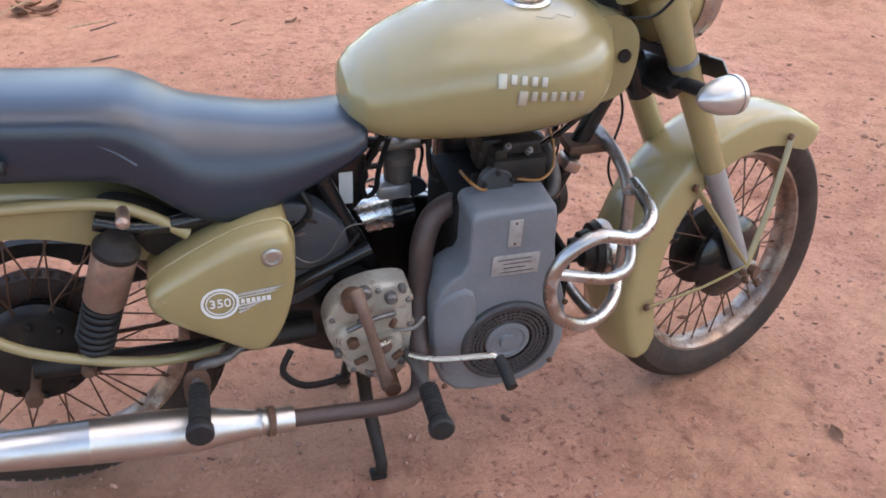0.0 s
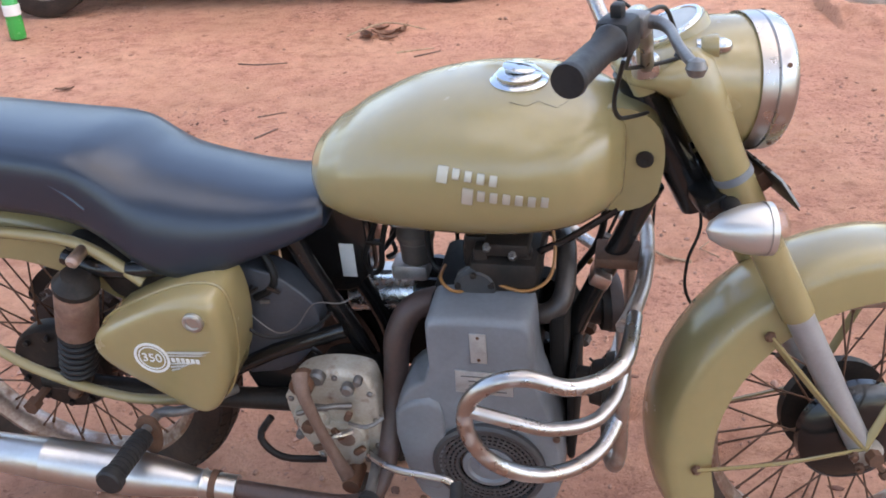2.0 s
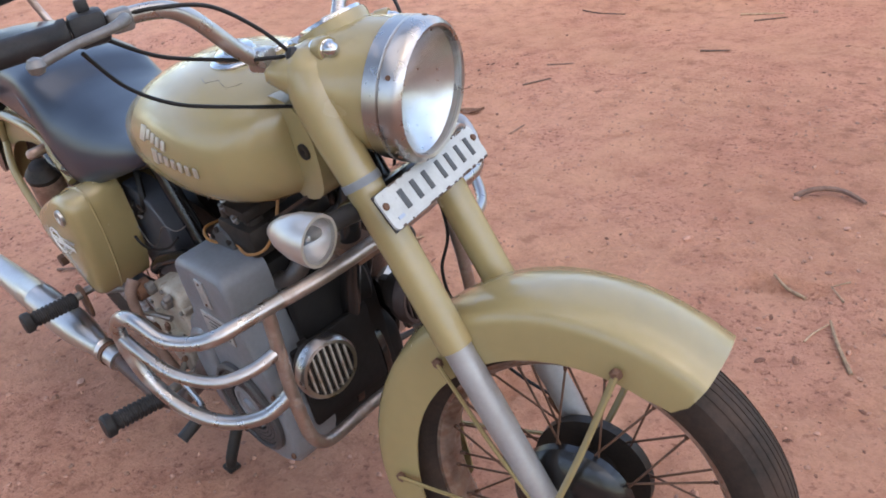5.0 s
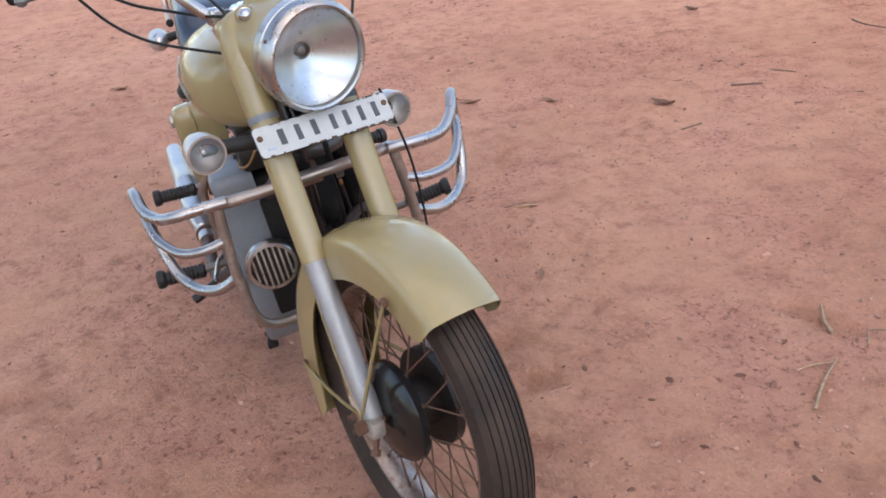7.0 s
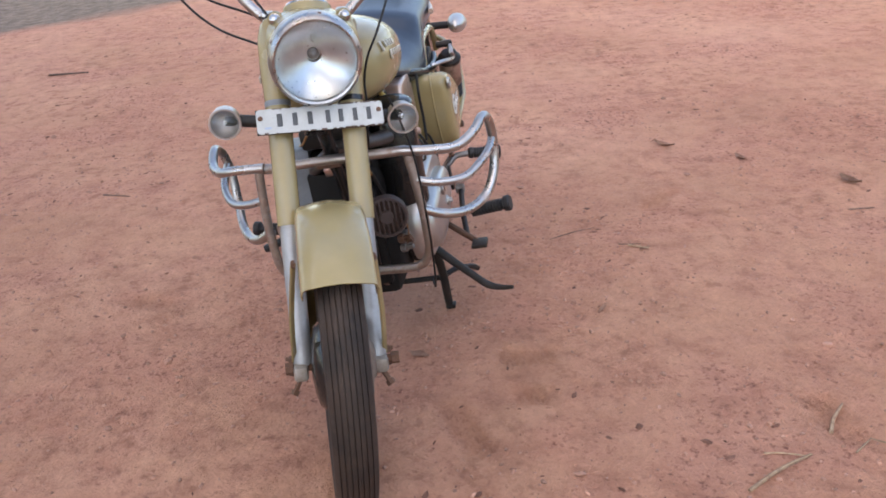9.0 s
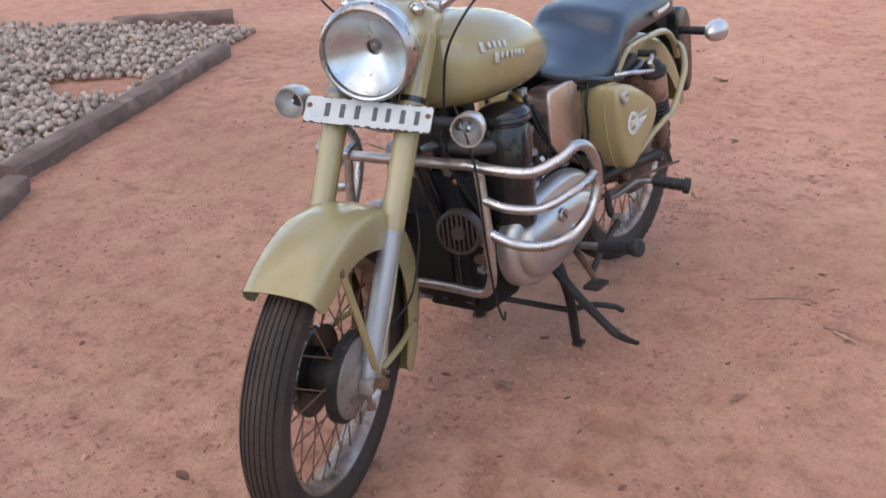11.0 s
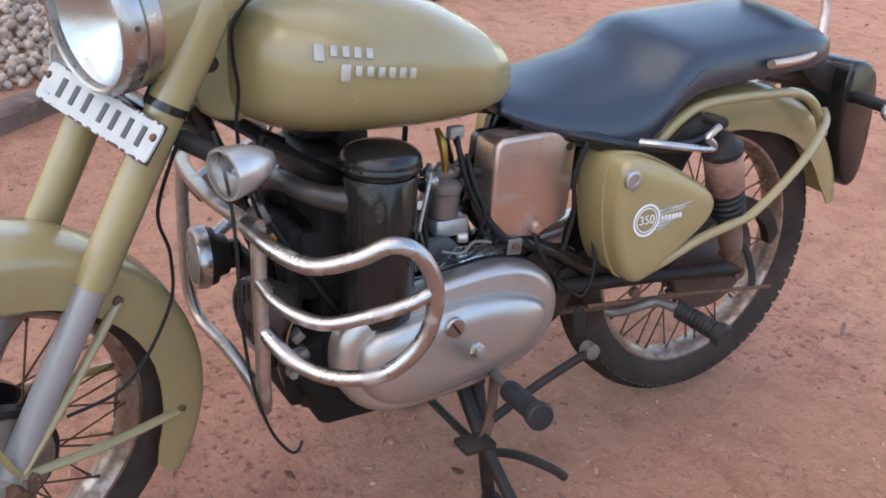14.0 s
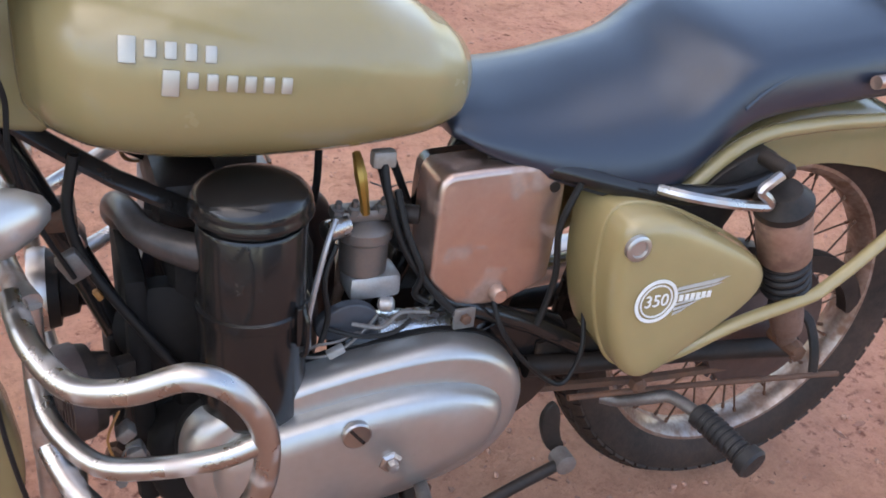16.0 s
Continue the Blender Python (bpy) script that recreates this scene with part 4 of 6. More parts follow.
seat = part("seat", skin(bmesh.new(), seat_rings), VINYL, bike, "black vinyl dual seat with a raised pillion half", False, 75)
for s in SIDES:
    part("seam_piping", tube([(0.2, s * 0.1445 - 0.012, 0.79 - s * 0.006), (0.17, s * 0.141 - 0.012, 0.813 - s * 0.008), (0.13, s * 0.135 - 0.012, 0.831 - s * 0.01), (0.09, s * 0.13 - 0.012, 0.842 - s * 0.01), (0.05, s * 0.126 - 0.012, 0.85 - s * 0.011)],
                             0.0032, 6, 5), VINYL, seat)
# grab rail behind the pillion
rail = part("grab_rail", tube([(0.0, -0.165, 0.818), (-0.12, -0.165, 0.815), (-0.18, -0.162, 0.835), (-0.203, -0.155, 0.89), (-0.21, -0.142, 0.94), (-0.213, -0.11, 0.956), (-0.213, 0.03, 0.956), (-0.21, 0.064, 0.94), (-0.203, 0.079, 0.89), (-0.18, 0.095, 0.835),
                               (-0.12, 0.12, 0.815), (0.0, 0.14, 0.812)], 0.0095, 12, 6), RUSTY_CHROME, bike, "rusty chrome grab rail with a padded black top")
part("pad", lathe([(0.0, 0.012), (0.002, 0.023), (0.008, 0.0255), (0.09, 0.026), (0.172, 0.0255), (0.178, 0.023), (0.18, 0.012)], (-0.213, -0.13, 0.956), (0, 1, 0), 20), GRIP, rail, "black padded sleeve")
part("rubber_end", lathe([(0, 0.0105), (0.016, 0.011), (0.018, 0.008), (0.018, 0)], (0.0, -0.165, 0.818), (1, 0, 0.02), 14), GRIP, rail)

# ---- side boxes ----
BOX = [(0.395, 0.706), (0.422, 0.69), (0.424, 0.6), (0.404, 0.51), (0.37, 0.447), (0.335, 0.437), (0.27, 0.482), (0.2, 0.525), (0.158, 0.56), (0.152, 0.592), (0.175, 0.62), (0.25, 0.66), (0.33, 0.696)]
for s in SIDES:
    y1 = 0.213 if s > 0 else -0.238
    fx, fz, cx, drop = (0.895, 0.92, 0.281, 0.01) if s > 0 else (0.9, 0.94, 0.308, 0.007)
    shape = [(cx + (x - 0.29) * fx, 0.575 - drop + (z - 0.575) * fz) for x, z in BOX]
    box = part("side_box", slab([(x, z) for x, z in shape], s * (0.09 if s > 0 else 0.118), y1, 0.024, 2, 5, bulge=0.004), OLIVE, bike, "rounded triangular olive tool box with a white winged decal", False, 60)
    seam = soften(shape, 2)
    mid = sum(seam, Vector((0, 0))) / len(seam)
    part("lid_seam", tube([(q.x, s * (abs(y1) - 0.05), q.y) for q in (mid + (p - mid) * 1.008 for p in seam + seam[:1])], 0.003, 6, 1), OLIVE, box)
    part("lock_screw", lathe([(0, 0.017), (0.006, 0.017), (0.008, 0.014), (0.008, 0.011), (0.005, 0.01), (0.005, 0.0)], (0.384 if s > 0 else 0.388, y1 + s * 0.001, 0.652), (0, s, 0), 24), ALU, box, "round dull chrome screw")
    # decal: ring, number and wing of plain bars
    ring_x, way = (0.34, -1) if s > 0 else (0.298, 1)
    zc, y = 0.572, y1 + s * 0.0044
    decal = part("decal_ring", ring_lathe([(0, 0.031), (0.0012, 0.031), (0.0012, 0.0265), (0, 0.0265)], (ring_x, y, zc), (0, s, 0), 40), WHITE, box, "white winged decal")
    part("decal_ring", ring_lathe([(0, 0.0235), (0.0012, 0.0235), (0.0012, 0.0215), (0, 0.0215)], (ring_x, y, zc), (0, s, 0), 36), WHITE, decal)
    text = bpy.data.curves.new("decal_number", "FONT")
    text.body, text.size, text.align_x, text.align_y, text.extrude = "350", 0.024, "CENTER", "CENTER", 0.0006
    text.materials.append(WHITE)
    ob = new("decal_number", text)
    me = bpy.data.meshes.new_from_object(ob.evaluated_get(bpy.context.evaluated_depsgraph_get()))
    bpy.data.objects.remove(ob)
    ob = new("decal_number", me)
    ob.parent = decal
    ob.matrix_basis = Matrix.Translation((ring_x, y + s * 0.001, zc)) @ (Matrix.Rotation(radians(180), 4, "Z") if s > 0 else Matrix.Identity(4)) @ Matrix.Rotation(radians(90), 4, "X")
    for z0, length, tall in ((0.016, 0.108, 0.005), (0.009, 0.1, 0.003), (-0.0075, 0.082, 0.0035), (-0.014, 0.066, 0.004), (-0.021, 0.052, 0.004)):
        x0 = ring_x + way * 0.029
        bm = bmesh.new()
        v = [bm.verts.new((x0 + way * a, y + s * 0.0006, zc + b)) for a, b in ((0, z0 - tall), (length * 0.82 - 0.03, z0 - tall + 0.004), (length - 0.03, z0 + 0.004 + tall * 0.6), (0, z0))]
        bm.faces.new(v)
        bmesh.ops.solidify(bm, geom=bm.faces[:], thickness=0.0006)
        part("wing_bar", bm, WHITE, decal)
    for k in range(6):
        part("name_bar", block((ring_x + way * (0.037 + k * 0.0085), y + s * 0.0006, zc - 0.0005), (0.006, 0.001, 0.009), 0), WHITE, decal)

# ---- frame ----
frame_root = part("frame", tube([(1.075, 0, 0.79), (1.03, 0, 0.68), (0.98, 0, 0.56), (0.93, 0, 0.42), (0.9, 0, 0.33)], 0.0185, 14, 4), BLACK, bike, "black tubular steel frame")
part("top_tube", tube([(1.05, 0, 0.88), (0.85, 0, 0.8), (0.62, 0, 0.76), (0.5, 0, 0.74)], 0.018, 12, 3), BLACK, frame_root)
for s in SIDES:
    part("tank_brace", tube([(1.06, s * 0.03, 0.79), (0.95, s * 0.06, 0.72), (0.86, s * 0.06, 0.67)], 0.012, 8, 2, flat=0.5), BLACK, frame_root)
    part("seat_tube", tube([(0.48, s * 0.055, 0.73), (0.53, s * 0.055, 0.6), (0.6, s * 0.055, 0.44), (0.62, s * 0.05, 0.3)], 0.0165, 12, 3), BLACK, frame_root)
    part("seat_rail", tube([(0.52, s * 0.07, 0.725), (0.42, s * 0.118, 0.706), (0.32, s * 0.138, 0.682), (0.2, s * 0.15, 0.675), (0.12, s * 0.14, 0.69)], 0.014, 12, 4), BLACK, frame_root)
    part("shock_lug", slab([(0.33, 0.665), (0.25, 0.672), (0.205, 0.71), (0.15, 0.73), (0.12, 0.715), (0.13, 0.69), (0.17, 0.66), (0.2, 0.6), (0.25, 0.62), (0.33, 0.635)], s * 0.11, s * 0.14, 0.008), BLACK_DUSTY, frame_root)
    part("stay_tube", tube([(0.36, s * 0.1, 0.43), (0.45, s * 0.11, 0.49), (0.58, s * 0.1, 0.54)], 0.014, 10, 2), BLACK, frame_root)
    arm = [(0.44, 0.1, 0.41), (0.3, 0.11, 0.402), (0.17, 0.11, 0.391), (-0.03, 0.116, 0.373)] if s > 0 else [(0.47, -0.1, 0.365), (0.3, -0.115, 0.37), (0.12, -0.12, 0.378), (-0.03, -0.12, 0.385)]
    part("swing_arm", tube(arm, [0.016, 0.014, 0.014, 0.018] if s > 0 else [0.022, 0.019, 0.018, 0.02], 12, 3), BLACK_DUSTY, frame_root)
    part("engine_plate", slab([(0.36, 0.48), (0.5, 0.5), (0.58, 0.36), (0.56, 0.27), (0.46, 0.3), (0.38, 0.36)], s * 0.075, s * 0.088, 0.004), BLACK, frame_root)
    part("front_engine_plate", slab([(0.86, 0.42), (0.95, 0.44), (0.97, 0.34), (0.93, 0.24), (0.86, 0.24)], s * 0.03, s * 0.045, 0.004), BLACK, frame_root)
part("frame_clamp", block((1.0, -0.01, 0.62), (0.034, 0.05, 0.026), 0.006, Matrix.Rotation(0.45, 3, "Y")), RUSTY_CHROME, frame_root)
# shock absorbers
SHOCK_RUST = mat("rust_bloomed_chrome", (0.4, 0.27, 0.215), 0.42, 0.65, other=(0.24, 0.145, 0.11), amount=0.8, scale=16, wear=(0.15, 0.08, 0.055), wear_at=0.52, wear_scale=26, wear_rough=0.7, bump=0.1)
for s in SIDES:
    top, foot = (Vector((0.177, 0.203, 0.716)), Vector((0.041, 0.165, 0.425))) if s > 0 else (Vector((0.162, -0.176, 0.696)), Vector((0.066, -0.155, 0.405)))
    way, end, wound = (foot - top).normalized(), 0.136 if s > 0 else 0.154, 0.078 if s > 0 else 0.105
    shock = part("shock_absorber", lathe([(0.034, 0.02), (0.036, 0.034), (0.04, 0.0365), (end - 0.004, 0.0355), (end, 0.033), (end, 0.02)], top, way, 28), SHOCK_RUST, bike, "shock absorber with rusty chrome shroud and black spring")
    coil = [top + way * (end - 0.006 + wound * k / 56) + Matrix.Rotation(2 * math.pi * k / (10 if s > 0 else 8), 3, way) @ way.orthogonal().normalized() * 0.029 for k in range(57)]
    part("dust_cap", lathe([(0.014, 0.012), (0.017, 0.024), (0.026, 0.03), (0.034, 0.036), (0.037, 0.0385), (0.047, 0.0385), (0.047, 0.034)], top, way, 24), BLACK_DUSTY, shock, "dusty black conical cap")
    part("spring", tube(coil, 0.0058, 8, 2), GRIP, shock)
    part("damper_body", lathe([(end - 0.02, 0.02), (0.2, 0.0235), (0.26, 0.0245), (0.29, 0.022), (0.3, 0.014), (0.32, 0.014), (0.325, 0.0)], top, way, 18), DUSTY_RUST if s > 0 else BLACK_DUSTY, shock)
    part("eye_bolt", lathe([(-0.02, 0.013), (0.03, 0.013), (0.036, 0.009)], foot - Vector((0, s * 0.01, 0)), (0, s, 0), 8), RUST, shock)
    part("top_bolt", lathe([(-0.02, 0.011), (0.026, 0.011), (0.031, 0.006)], top + Vector((0.005, -s * 0.015, 0.016)), (0, s, 0), 12), RUSTY_CHROME if s < 0 else BLACK_DUSTY, shock)
    if s > 0:
        part("helper_handle", tube([(0.33, 0.165, 0.7), (0.31, 0.195, 0.702), (0.26, 0.21, 0.695), (0.215, 0.215, 0.689), (0.201, 0.217, 0.69), (0.207, 0.217, 0.7), (0.219, 0.216, 0.71), (0.207, 0.215, 0.72), (0.186, 0.21, 0.728)], 0.0068, 8, 4), CHROME, frame_root)

# ---- tail ----
tail = part("tail_board", slab([(-0.345, 0.77), (-0.39, 0.782), (-0.44, 0.765), (-0.462, 0.71), (-0.467, 0.53), (-0.445, 0.482), (-0.415, 0.486), (-0.375, 0.56), (-0.35, 0.66)], -0.118, 0.058, 0.012), BLACK, bike, "black tail board behind the rear mudguard")
part("tail_lamp", block((-0.475, -0.03, 0.715), (0.05, 0.085, 0.06), 0.012), RED_LENS, tail)
part("tail_bracket", slab([(-0.22, 0.775), (-0.36, 0.78), (-0.37, 0.69), (-0.29, 0.72)], -0.08, 0.02, 0.006), BLACK_DUSTY, tail)
for s in SIDES:
    indicator((-0.425, 0.165 if s > 0 else -0.225, 0.692), (-0.39, 0.05 if s > 0 else -0.11, 0.7), (-1, 0, 0), False, "rear chrome turn indicator on a black stalk")

# ---- crash guard ----
guard = part("crash_guard", tube([(1.042, -0.187, 0.655), (1.055, -0.15, 0.658), (1.068, -0.08, 0.662), (1.072, 0, 0.664), (1.068, 0.08, 0.662), (1.055, 0.15, 0.658), (1.042, 0.187, 0.655)], 0.0125, 14, 4), CHROME_WORN, bike, "rusty chrome tubular crash guard with side loops")
part("bottom_bar", tube([(1.045, -0.201, 0.5), (1.046, -0.2, 0.43), (1.044, -0.197, 0.395), (1.039, -0.184, 0.363), (1.032, -0.16, 0.344), (1.025, -0.12, 0.338), (1.02, -0.06, 0.338), (1.02, 0.06, 0.338), (1.025, 0.12, 0.338), (1.032, 0.16, 0.344), (1.039, 0.184, 0.363), (1.044, 0.197, 0.395), (1.046, 0.2, 0.43), (1.045, 0.201, 0.5)], 0.0115, 12, 5), CHROME_WORN, guard)
part("mount", block((1.035, 0, 0.655), (0.09, 0.06, 0.02), 0.004), RUST, guard)
for s in SIDES:
    narrow, lift = (0.0, 0.0) if s > 0 else (0.008, 0.005)

    def bend(points):
        return [(x, s * (y - narrow), z + lift * min(1.0, (1.06 - x) / 0.08)) for x, y, z in points]

    start = [(1.058, 0.175, 0.659), (1.045, 0.245, 0.647), (1.015, 0.305, 0.639), (0.97, 0.346, 0.656)]
    far = [(0.926, 0.366, 0.677), (0.893, 0.375, 0.666), (0.869, 0.378, 0.632), (0.861, 0.378, 0.592), (0.868, 0.374, 0.543), (0.893, 0.362, 0.499), (0.93, 0.34, 0.469), (0.98, 0.3, 0.459), (1.02, 0.25, 0.471), (1.043, 0.203, 0.498)]
    if s < 0:
        far = [(0.925, 0.349, 0.678), (0.888, 0.355, 0.676), (0.853, 0.357, 0.652), (0.834, 0.357, 0.612), (0.838, 0.354, 0.56), (0.868, 0.345, 0.505), (0.92, 0.326, 0.466), (0.975, 0.293, 0.45), (1.02, 0.25, 0.46), (1.043, 0.203, 0.49)]
        start = [(1.057, 0.175, 0.662), (1.053, 0.24, 0.663), (1.044, 0.282, 0.66), (1.018, 0.311, 0.653), (0.975, 0.338, 0.657)]
    part("side_loop", tube(bend(start + far), 0.0122, 14, 5), CHROME, guard)
    part("middle_bar", tube(bend([(1.046, 0.198, 0.577), (1.035, 0.25, 0.56), (1.0, 0.31, 0.553), (0.95, 0.348, 0.57), (0.9, 0.37, 0.588), (0.868, 0.376, 0.602)] if s > 0 else [(1.046, 0.198, 0.577), (1.036, 0.25, 0.565), (1.005, 0.3, 0.56), (0.95, 0.336, 0.574), (0.9, 0.35, 0.596), (0.84, 0.357, 0.618)]), 0.0105, 12, 4), CHROME, guard)
    part("post", tube([(1.043, s * 0.188, 0.655), (1.046, s * 0.196, 0.57), (1.046, s * 0.201, 0.49)], 0.0115, 12, 2), CHROME_WORN, guard)

# ---- horns ----
HORN_BROWN = mat("rusty_brown_horn_paint", (0.05, 0.029, 0.025), 0.6, other=(0.032, 0.021, 0.019), amount=0.8, scale=35, bump=0.1)
for at, way, body in (((1.045, -0.125, 0.488), (1, -0.05, 0.02), ALU_DULL), ((1.02, 0.1, 0.482), (0.95, 0.25, 0.0), HORN_BROWN)):
    at, way = Vector(at), Vector(way).normalized()
    horn = part("horn", lathe([(-0.055, 0.02), (-0.05, 0.035), (-0.03, 0.04), (-0.028, 0.05), (-0.01, 0.054), (0.0, 0.054), (0.006, 0.05), (0.006, 0.046), (0.002, 0.044), (0.002, 0.0)], at, way, 32), BLACK_DUSTY, bike, "disc horn with a slotted grille")
    side = way.cross(Vector((0, 0, 1))).normalized()
    up = side.cross(way)
    bm = bmesh.new()
    turn = Matrix((way, side, up)).transposed()
    for k in range(7):
        off = -0.036 + k * 0.012
        block(at + way * 0.006 + side * off, (0.006, 0.0042, 2 * math.sqrt(max(0.0, 0.045 ** 2 - off ** 2))), 0.001, turn, bm)
    if body == HORN_BROWN:
        lathe([(0.003, 0.018), (0.011, 0.016), (0.011, 0.0)], at, way, 20, bm)
    part("grille", bm, body, horn)
    part("horn_rim", ring_lathe([(-0.014, 0.0535), (-0.014, 0.0555), (0.001, 0.0558), (0.0085, 0.052), (0.0085, 0.046), (0.004, 0.046)], at, way, 36), body if body == HORN_BROWN else CHROME, horn)
    part("grille_back", lathe([(0.0024, 0.0435), (0.0028, 0.043), (0.0028, 0)], at, way, 28), BLACK, horn)
    part("bracket", block(at - way * 0.06, (0.03, 0.02, 0.05), 0.003, turn), BLACK_DUSTY, horn)


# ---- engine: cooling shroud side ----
# core and crankcase: black base colour carries the shade inside the engine bay
engine = part("engine", block((0.815, -0.025, 0.42), (0.17, 0.19, 0.42), 0.02), SHADE_JOINT_BLACK, bike, "grey air-cooled industrial diesel engine")
part("crankcase", slab([(0.7, 0.42), (0.93, 0.42), (0.945, 0.32), (0.91, 0.262), (0.76, 0.252), (0.69, 0.3)], -0.1, 0.1, 0.02), SHADE_JOINT_BLACK, engine)
SHROUD = [(0.742, 0.615), (0.743, 0.642), (0.762, 0.65), (0.88, 0.653), (0.903, 0.648), (0.908, 0.62), (0.911, 0.54), (0.932, 0.475), (0.955, 0.395), (0.955, 0.285), (0.91, 0.226), (0.79, 0.208), (0.715, 0.226), (0.678, 0.32), (0.676, 0.45), (0.7, 0.5), (0.742, 0.525)]
shroud = part("fan_shroud", slab(SHROUD, -0.1, -0.192, 0.016, 1, 4), GREY, engine, "grey pressed-steel fan shroud", False, 50)
part("side_duct", slab([(0.672, 0.44), (0.7, 0.478), (0.752, 0.492), (0.765, 0.44), (0.76, 0.3), (0.735, 0.262), (0.69, 0.3)], -0.12, -0.2, 0.014, 1, 4), GREY, shroud, "", False, 50)
FAN = Vector((0.832, -0.193, 0.345))
for x, z in ((0.71, 0.245), (0.93, 0.27), (0.945, 0.42)):
    part("shroud_screw", lathe([(0, 0.006), (0.004, 0.006), (0.006, 0.003), (0.006, 0)], (x, -0.192, z), (0, -1, 0), 8), RUST, shroud)
grille = part("fan_grille", ring_lathe([(0, 0.096), (0.008, 0.096), (0.012, 0.091), (0.012, 0.085), (0.002, 0.084), (0, 0.09)], FAN, (0, -1, 0), 48), GRILLE, shroud, "round perforated fan grille")
part("fan_back", lathe([(0.001, 0.087), (0.002, 0.087), (0.002, 0)], FAN, (0, -1, 0), 40), BLACK, grille)
part("fan_boss", lathe([(0.002, 0.046), (0.006, 0.045), (0.008, 0.036), (0.004, 0.032), (0.004, 0.018), (0.01, 0.015), (0.011, 0.0)], FAN, (0, -1, 0), 36), GREY, grille, "dusty grey fan boss")
bm = bmesh.new()
for r in (0.054, 0.062, 0.07, 0.078):
    ring_lathe([(0.003, r + 0.0022), (0.008, r + 0.0022), (0.008, r - 0.0022), (0.003, r - 0.0022)], FAN, (0, -1, 0), 44, bm)
for k in range(44):
    turn = Matrix.Rotation(2 * math.pi * k / 44, 3, "Y")
    block(FAN + Vector((0, -0.0055, 0)) + turn @ Vector((0, 0, 0.067)), (0.0032, 0.0045, 0.034), 0, turn, bm)
part("mesh", bm, GRILLE, grille)
small = part("data_plate", block((0.826, -0.1935, 0.6), (0.026, 0.003, 0.058), 0.001), LABEL, shroud, "small aluminium data plate")
for z in (0.578, 0.622):
    part("rivet", lathe([(0, 0.003), (0.0015, 0.002)], (0.826, -0.195, z), (0, -1, 0), 8), RUST, small)
big = part("data_plate", block((0.832, -0.194, 0.53), (0.092, 0.003, 0.046), 0.001, Matrix.Rotation(0.02, 3, "Y")), LABEL, shroud, "aluminium data plate with worn print")
for k in range(4):
    part("print_bar", block((0.829 + 0.006 * (k % 2), -0.196, 0.5435 - k * 0.0095), (0.066 - 0.012 * (k % 3), 0.0008, 0.0014), 0), PLATE_INK, big)
head = part("cylinder_head", block((0.855, -0.03, 0.675), (0.11, 0.17, 0.06), 0.014), BLACK_DUSTY, engine)
cover = part("rocker_cover", lathe([(0, 0.034), (0.012, 0.035), (0.015, 0.032), (0.02, 0.03), (0.021, 0.0)], (0.812, -0.1, 0.657), (0, -1, 0), 24), GRILLE, engine, "round dark grey cover on the cylinder head")
for k in range(5):
    a = 2 * math.pi * (k + 0.3) / 5
    part("cover_bolt", lathe([(0, 0.0055), (0.006, 0.0055), (0.007, 0.003), (0.007, 0)], (0.812 + 0.028 * math.cos(a), -0.118, 0.657 + 0.028 * math.sin(a)), (0, -1, 0), 6), BLACK_DUSTY, cover)
part("injector", lathe([(0, 0.018), (0.02, 0.018), (0.022, 0.012), (0.05, 0.011), (0.052, 0.006), (0.06, 0.006)], (0.835, -0.05, 0.69), (0.1, -0.3, 1), 12), BLACK_DUSTY, engine)
part("fuel_pump", block((0.805, -0.05, 0.685), (0.04, 0.05, 0.045), 0.01), BLACK_DUSTY, engine)
part("fuel_pipe", tube([(0.755, -0.07, 0.665), (0.757, -0.115, 0.672), (0.772, -0.128, 0.662), (0.79, -0.12, 0.652), (0.81, -0.1, 0.652)], 0.0028, 8, 5), COPPER, engine, "orange fuel pipe")
part("fuel_pipe", tube([(0.84, -0.11, 0.665), (0.89, -0.12, 0.66), (0.925, -0.1, 0.672), (0.932, -0.07, 0.71), (0.92, -0.04, 0.755)], 0.0028, 8, 5), COPPER, engine, "orange fuel pipe")
part("hose_loop", tube([(0.628, 0.015, 0.71), (0.606, 0.02, 0.655), (0.59, 0.02, 0.61), (0.598, 0.02, 0.574), (0.617, 0.02, 0.588), (0.623, 0.02, 0.635), (0.64, 0.015, 0.7)], 0.0052, 8, 5), CABLE, engine, "looped black hose")
part("hose_clip", block((0.612, 0.02, 0.64), (0.034, 0.012, 0.009), 0.003), BLACK_DUSTY, engine)
part("hose", tube([(0.712, 0.0, 0.73), (0.712, -0.005, 0.665), (0.72, -0.01, 0.622), (0.74, -0.02, 0.612)], 0.005, 8, 4), CABLE, engine)
for k, (x, y, z, sx, sy, sz) in enumerate(((0.815, -0.03, 0.715, 0.05, 0.1, 0.03), (0.86, -0.06, 0.722, 0.07, 0.09, 0.024), (0.82, -0.09, 0.7, 0.024, 0.03, 0.045), (0.885, -0.085, 0.69, 0.026, 0.03, 0.05), (0.79, -0.085, 0.645, 0.03, 0.04, 0.026))):
    part("head_fitting", block((x, y, z), (sx, sy, sz), 0.006), BLACK_DUSTY, engine)
for x, y, z in ((0.83, -0.1, 0.722), (0.87, -0.105, 0.712), (0.79, -0.107, 0.655)):
    part("nut", lathe([(0, 0.007), (0.009, 0.007), (0.01, 0.004), (0.016, 0.004), (0.016, 0)], (x, y, z), (0.1, -0.5, 0.8), 6), LEVER, engine)
